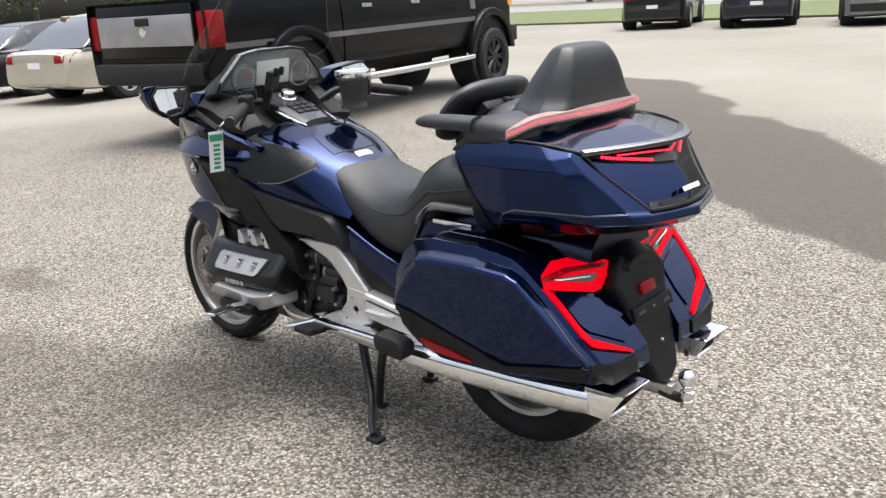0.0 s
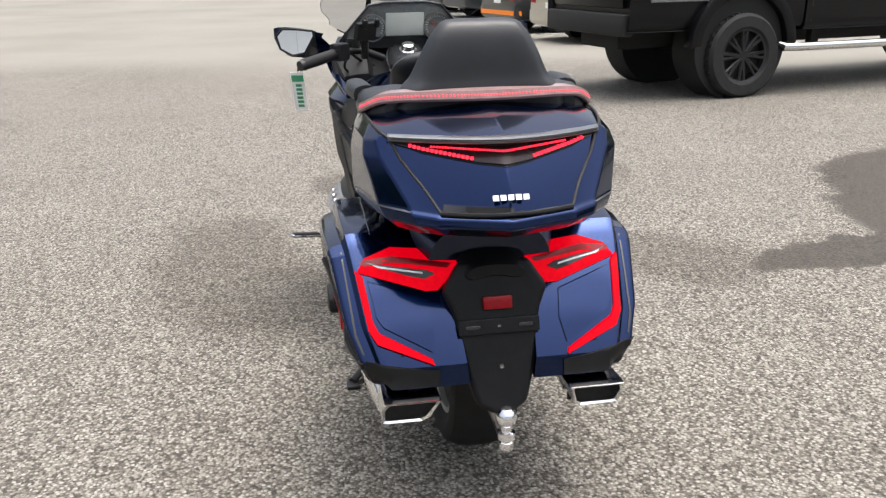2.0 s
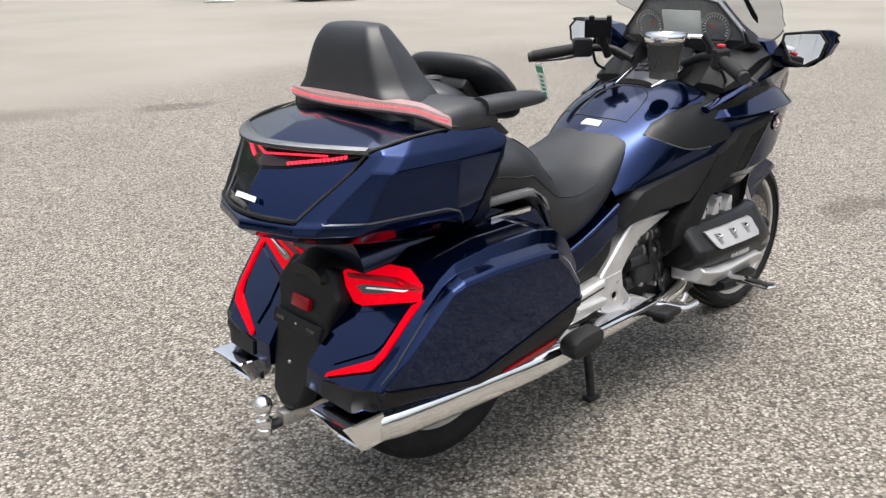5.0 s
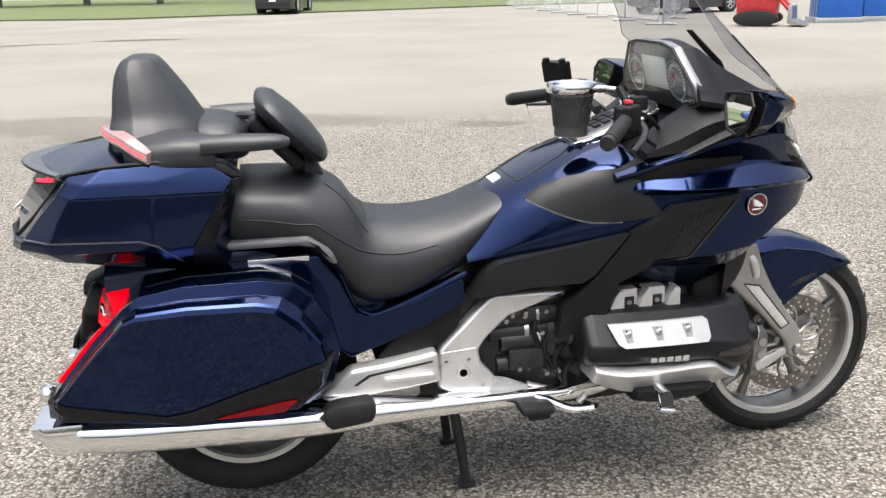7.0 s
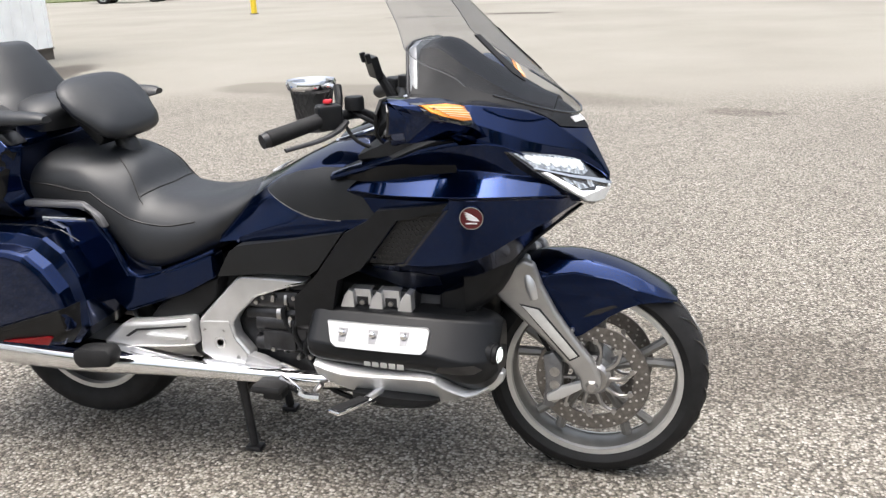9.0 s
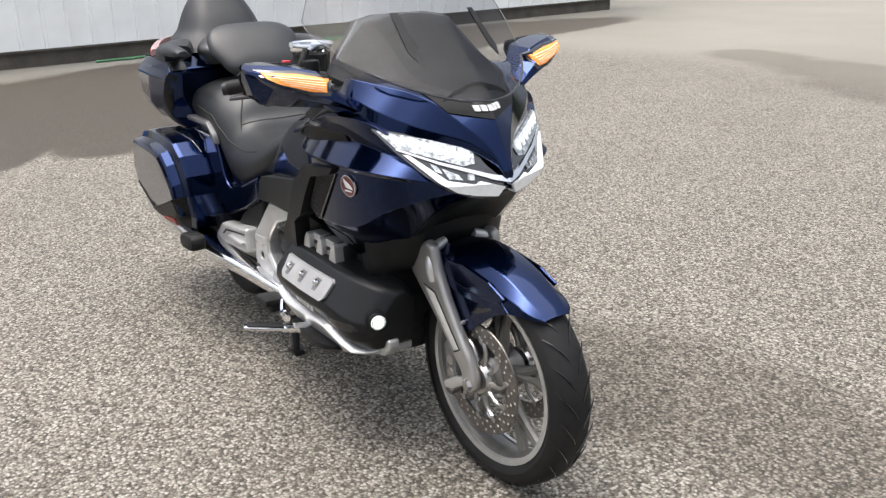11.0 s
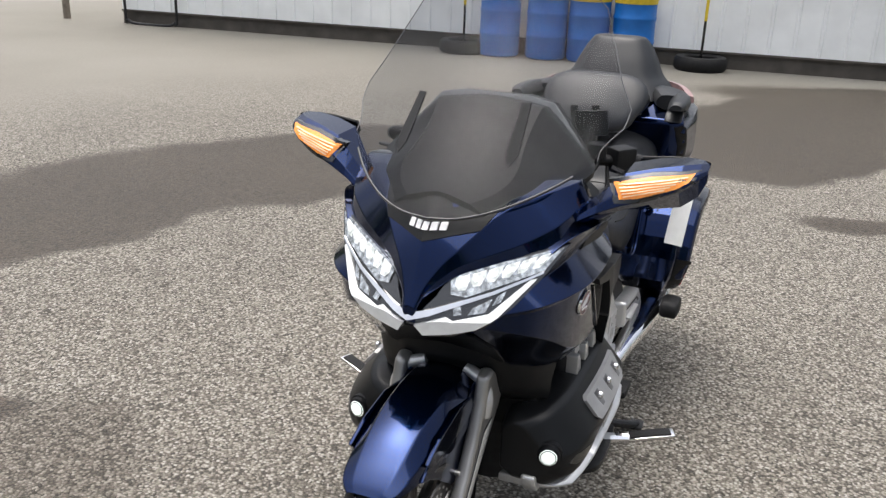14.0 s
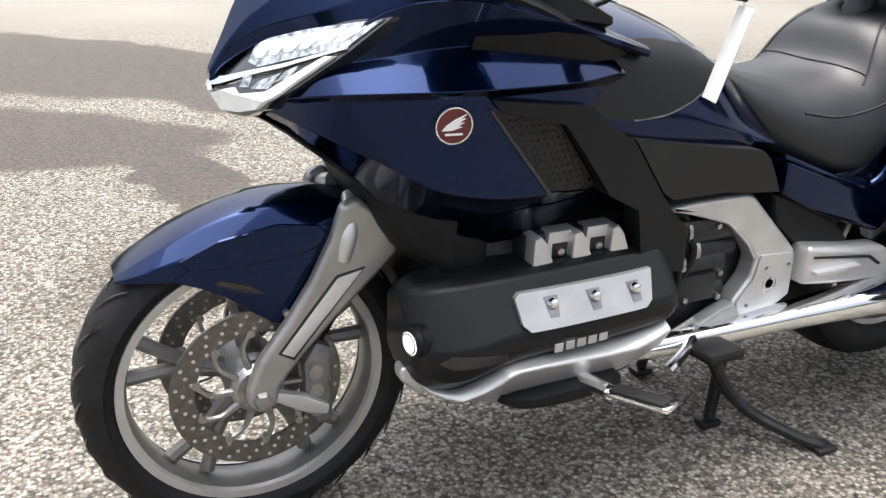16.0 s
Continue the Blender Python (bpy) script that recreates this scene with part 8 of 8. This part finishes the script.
skid = thing("mini_loader", "small red tracked loader with a grey bucket", "loader", at=pose(14.1, 21.0, 0, 0, 0, -40))
for s in (1, -1):
    tr = [(0.62 * math.cos(a) * (1.0 if abs(math.cos(a)) < 0.9 else 0.98), 0.22 + 0.22 * math.sin(a)) for a in np.linspace(0, 2 * math.pi, 24, endpoint=False)]
    part("track", slab(tr, "y", s * 0.32 if s > 0 else -0.52, s * 0.52 if s > 0 else -0.32, 0.02), CAR_TYRE, skid, "black rubber track")
part("hull", slab([(-0.55, 0.3), (0.5, 0.3), (0.55, 0.75), (0.2, 1.25), (-0.45, 1.3), (-0.6, 0.9)], "y", -0.31, 0.31, 0.03), MACHINE_RED, skid)
part("lift_arm", rod([(-0.4, 0.36, 1.15), (0.3, 0.36, 1.0), (0.85, 0.36, 0.45)], 0.05, n=8), MACHINE_RED, skid)
part("lift_arm", rod([(-0.4, -0.36, 1.15), (0.3, -0.36, 1.0), (0.85, -0.36, 0.45)], 0.05, n=8), MACHINE_RED, skid)
part("control_box", box(-0.62, -0.4, -0.2, 0.2, 1.2, 1.5, 0.03), CAR_DARK, skid)
part("bucket", slab([(0.85, 0.1), (1.3, 0.03), (1.32, 0.06), (0.98, 0.2), (0.95, 0.55), (0.85, 0.58)], "y", -0.55, 0.55, 0.01), STEEL, skid, "grey steel bucket")
for x, y, turn in ((17.1, 21.8, -20), (18.6, 21.9, -15)):
    cr = thing("crate", "blue boxed pallet with a grey base", "crate", at=pose(x, y, 0, 0, 0, turn), group="blue crates")
    part("pallet", box(-0.7, 0.7, -0.6, 0.6, 0.0, 0.14, 0.01), GALV, cr)
    part("load", box(-0.62, 0.62, -0.52, 0.52, 0.142, 1.15, 0.03), BLUE_BOX, cr)
    for k in range(3):
        part("strap", box(-0.63 , 0.63, -0.35 + 0.3 * k, -0.29 + 0.3 * k, 0.15, 1.157), GALV, cr)
for x, y, turn in ((20.6, 21.9, 20), (23.0, 21.3, 35)):
    t = thing("lawn_tractor", "green lawn tractor with yellow wheels", "tractor", at=pose(x, y, 0, 0, 0, turn), group="lawn tractors")
    for wx, r in ((-0.55, 0.42), (0.65, 0.27)):
        for s in (1, -1):
            w_ = part("wheel", lathe([(r * 0.5, -0.12), (r, -0.12), (r, 0.12), (r * 0.5, 0.12)], "y", 28, centre=(wx, s * 0.5, r), closed=True), CAR_TYRE, t)
            part("rim", lathe([(0, s * 0.06), (r * 0.35, s * 0.08), (r * 0.52, s * 0.11), (r * 0.52, -s * 0.1)], "y", 24, centre=(wx, s * 0.5, r)), MACHINE_YELLOW, w_, "yellow rim")
    part("hood", slab([(0.0, 0.45), (1.0, 0.42), (1.0, 0.85), (0.1, 0.98)], "y", -0.27, 0.27, 0.05), MACHINE_GREEN, t)
    part("fender", slab([(-0.95, 0.6), (-0.1, 0.6), (-0.15, 0.9), (-0.85, 0.95)], "y", -0.6, 0.6, 0.05), MACHINE_GREEN, t)
    part("seat", slab([(-0.7, 0.95), (-0.3, 0.95), (-0.3, 1.05), (-0.6, 1.08), (-0.68, 1.4), (-0.78, 1.4)], "y", -0.22, 0.22, 0.03), MACHINE_YELLOW, t)
    part("mower_deck", slab([(-0.3, 0.12), (0.4, 0.12), (0.4, 0.28), (-0.3, 0.3)], "y", -0.75, 0.75, 0.03), MACHINE_YELLOW, t)
    part("steering_wheel", lathe([(0.17, -0.012), (0.19, 0), (0.17, 0.012), (0.155, 0)], "z", 20, centre=(-0.05, 0, 1.12), closed=True), CAR_DARK, t)
# ---- yellow bollard and kerb slab ----
bol = thing("bollard", "yellow painted steel bollard", "bollard", at=pose(-12.96, 26.5, 0))
part("post", lathe([(0, 1.2), (0.06, 1.19), (0.095, 1.14), (0.10, 1.08), (0.10, 0.0)], "z", 20), YELLOW, bol)
part("base_ring", lathe([(0.10, 0.03), (0.15, 0.03), (0.16, 0.0)], "z", 20), SKIRT, bol)

# ---- trees round the lot ----
LEAF = material("tree_leaves", (0.035, 0.07, 0.018), rough=0.7, second=(0.085, 0.125, 0.035), scale=1.2)
BARK = material("tree_bark", (0.10, 0.08, 0.06), rough=0.9, vary=0.3, scale=6, bump=0.5, bump_scale=20)


def tree(at, seed, tall):
    r = random.Random(seed)
    t = thing("tree", "leafy green tree at the edge of the lot", "tree", at=at, group="trees round the lot")
    bm = rod([(0, 0, 0), (0.1, 0.05, tall * 0.3), (0.0, 0.1, tall * 0.6), (0.1, 0, tall * 0.85)], [0.28, 0.22, 0.14, 0.04], n=8)
    tips = []
    for i in range(9):
        a, z0 = r.uniform(0, 6.28), tall * r.uniform(0.25, 0.7)
        ln = tall * r.uniform(0.16, 0.3)
        tip = (ln * math.cos(a), ln * math.sin(a), z0 + ln * r.uniform(0.4, 0.9))
        rod([(0, 0, z0), (tip[0] * 0.5, tip[1] * 0.5, z0 + (tip[2] - z0) * 0.6), tip], [0.09, 0.06, 0.02], n=6, bm=bm, smooth=2)
        tips.append(tip)
    part("trunk", bm, BARK, t)
    V, F = [], []
    for i in range(2600):
        c = tips[i % len(tips)] if i % 3 else (0, 0, tall * 0.75)
        k = tall * 0.15
        p = Vector((c[0] + r.gauss(0, k), c[1] + r.gauss(0, k), max(tall * 0.12, c[2] + r.gauss(0, k * 0.9))))
        u = Vector((r.gauss(0, 1), r.gauss(0, 1), r.gauss(0, 1))).normalized() * 0.22
        v = u.orthogonal().normalized() * 0.16
        n = len(V)
        V += [p + u, p + v, p - u, p - v]
        F.append((n, n + 1, n + 2, n + 3))
    me = bpy.data.meshes.new("crown")
    me.from_pydata([tuple(v) for v in V], [], F)
    me.materials.append(LEAF)
    crown = new("crown", me)
    crown.parent = t
    tagged(crown, kind="stuff")
    return t


kinds = [tree(pose(-70 + 4, 68, 0), 1, 11.0), tree(pose(-50, 70, 0), 2, 13.0), tree(pose(-33, 69, 0), 3, 9.5)]
r_ = random.Random(9)
spots_ = [(-18 + 6.5 * i + r_.uniform(-2, 2), 68 + r_.uniform(-3, 8)) for i in range(24)] + [(-70 + 8 * i + r_.uniform(-2, 2), -58 - r_.uniform(0, 8)) for i in range(22)] + [(82 + r_.uniform(-4, 6), -50 + 8 * i) for i in range(13)] + [(-62 - r_.uniform(0, 8), -50 + 8 * i) for i in range(14)]
for i, (x, y) in enumerate(spots_):
    copy_thing(kinds[i % 3], pose(x, y, 0, 0, 0, r_.uniform(0, 360)))
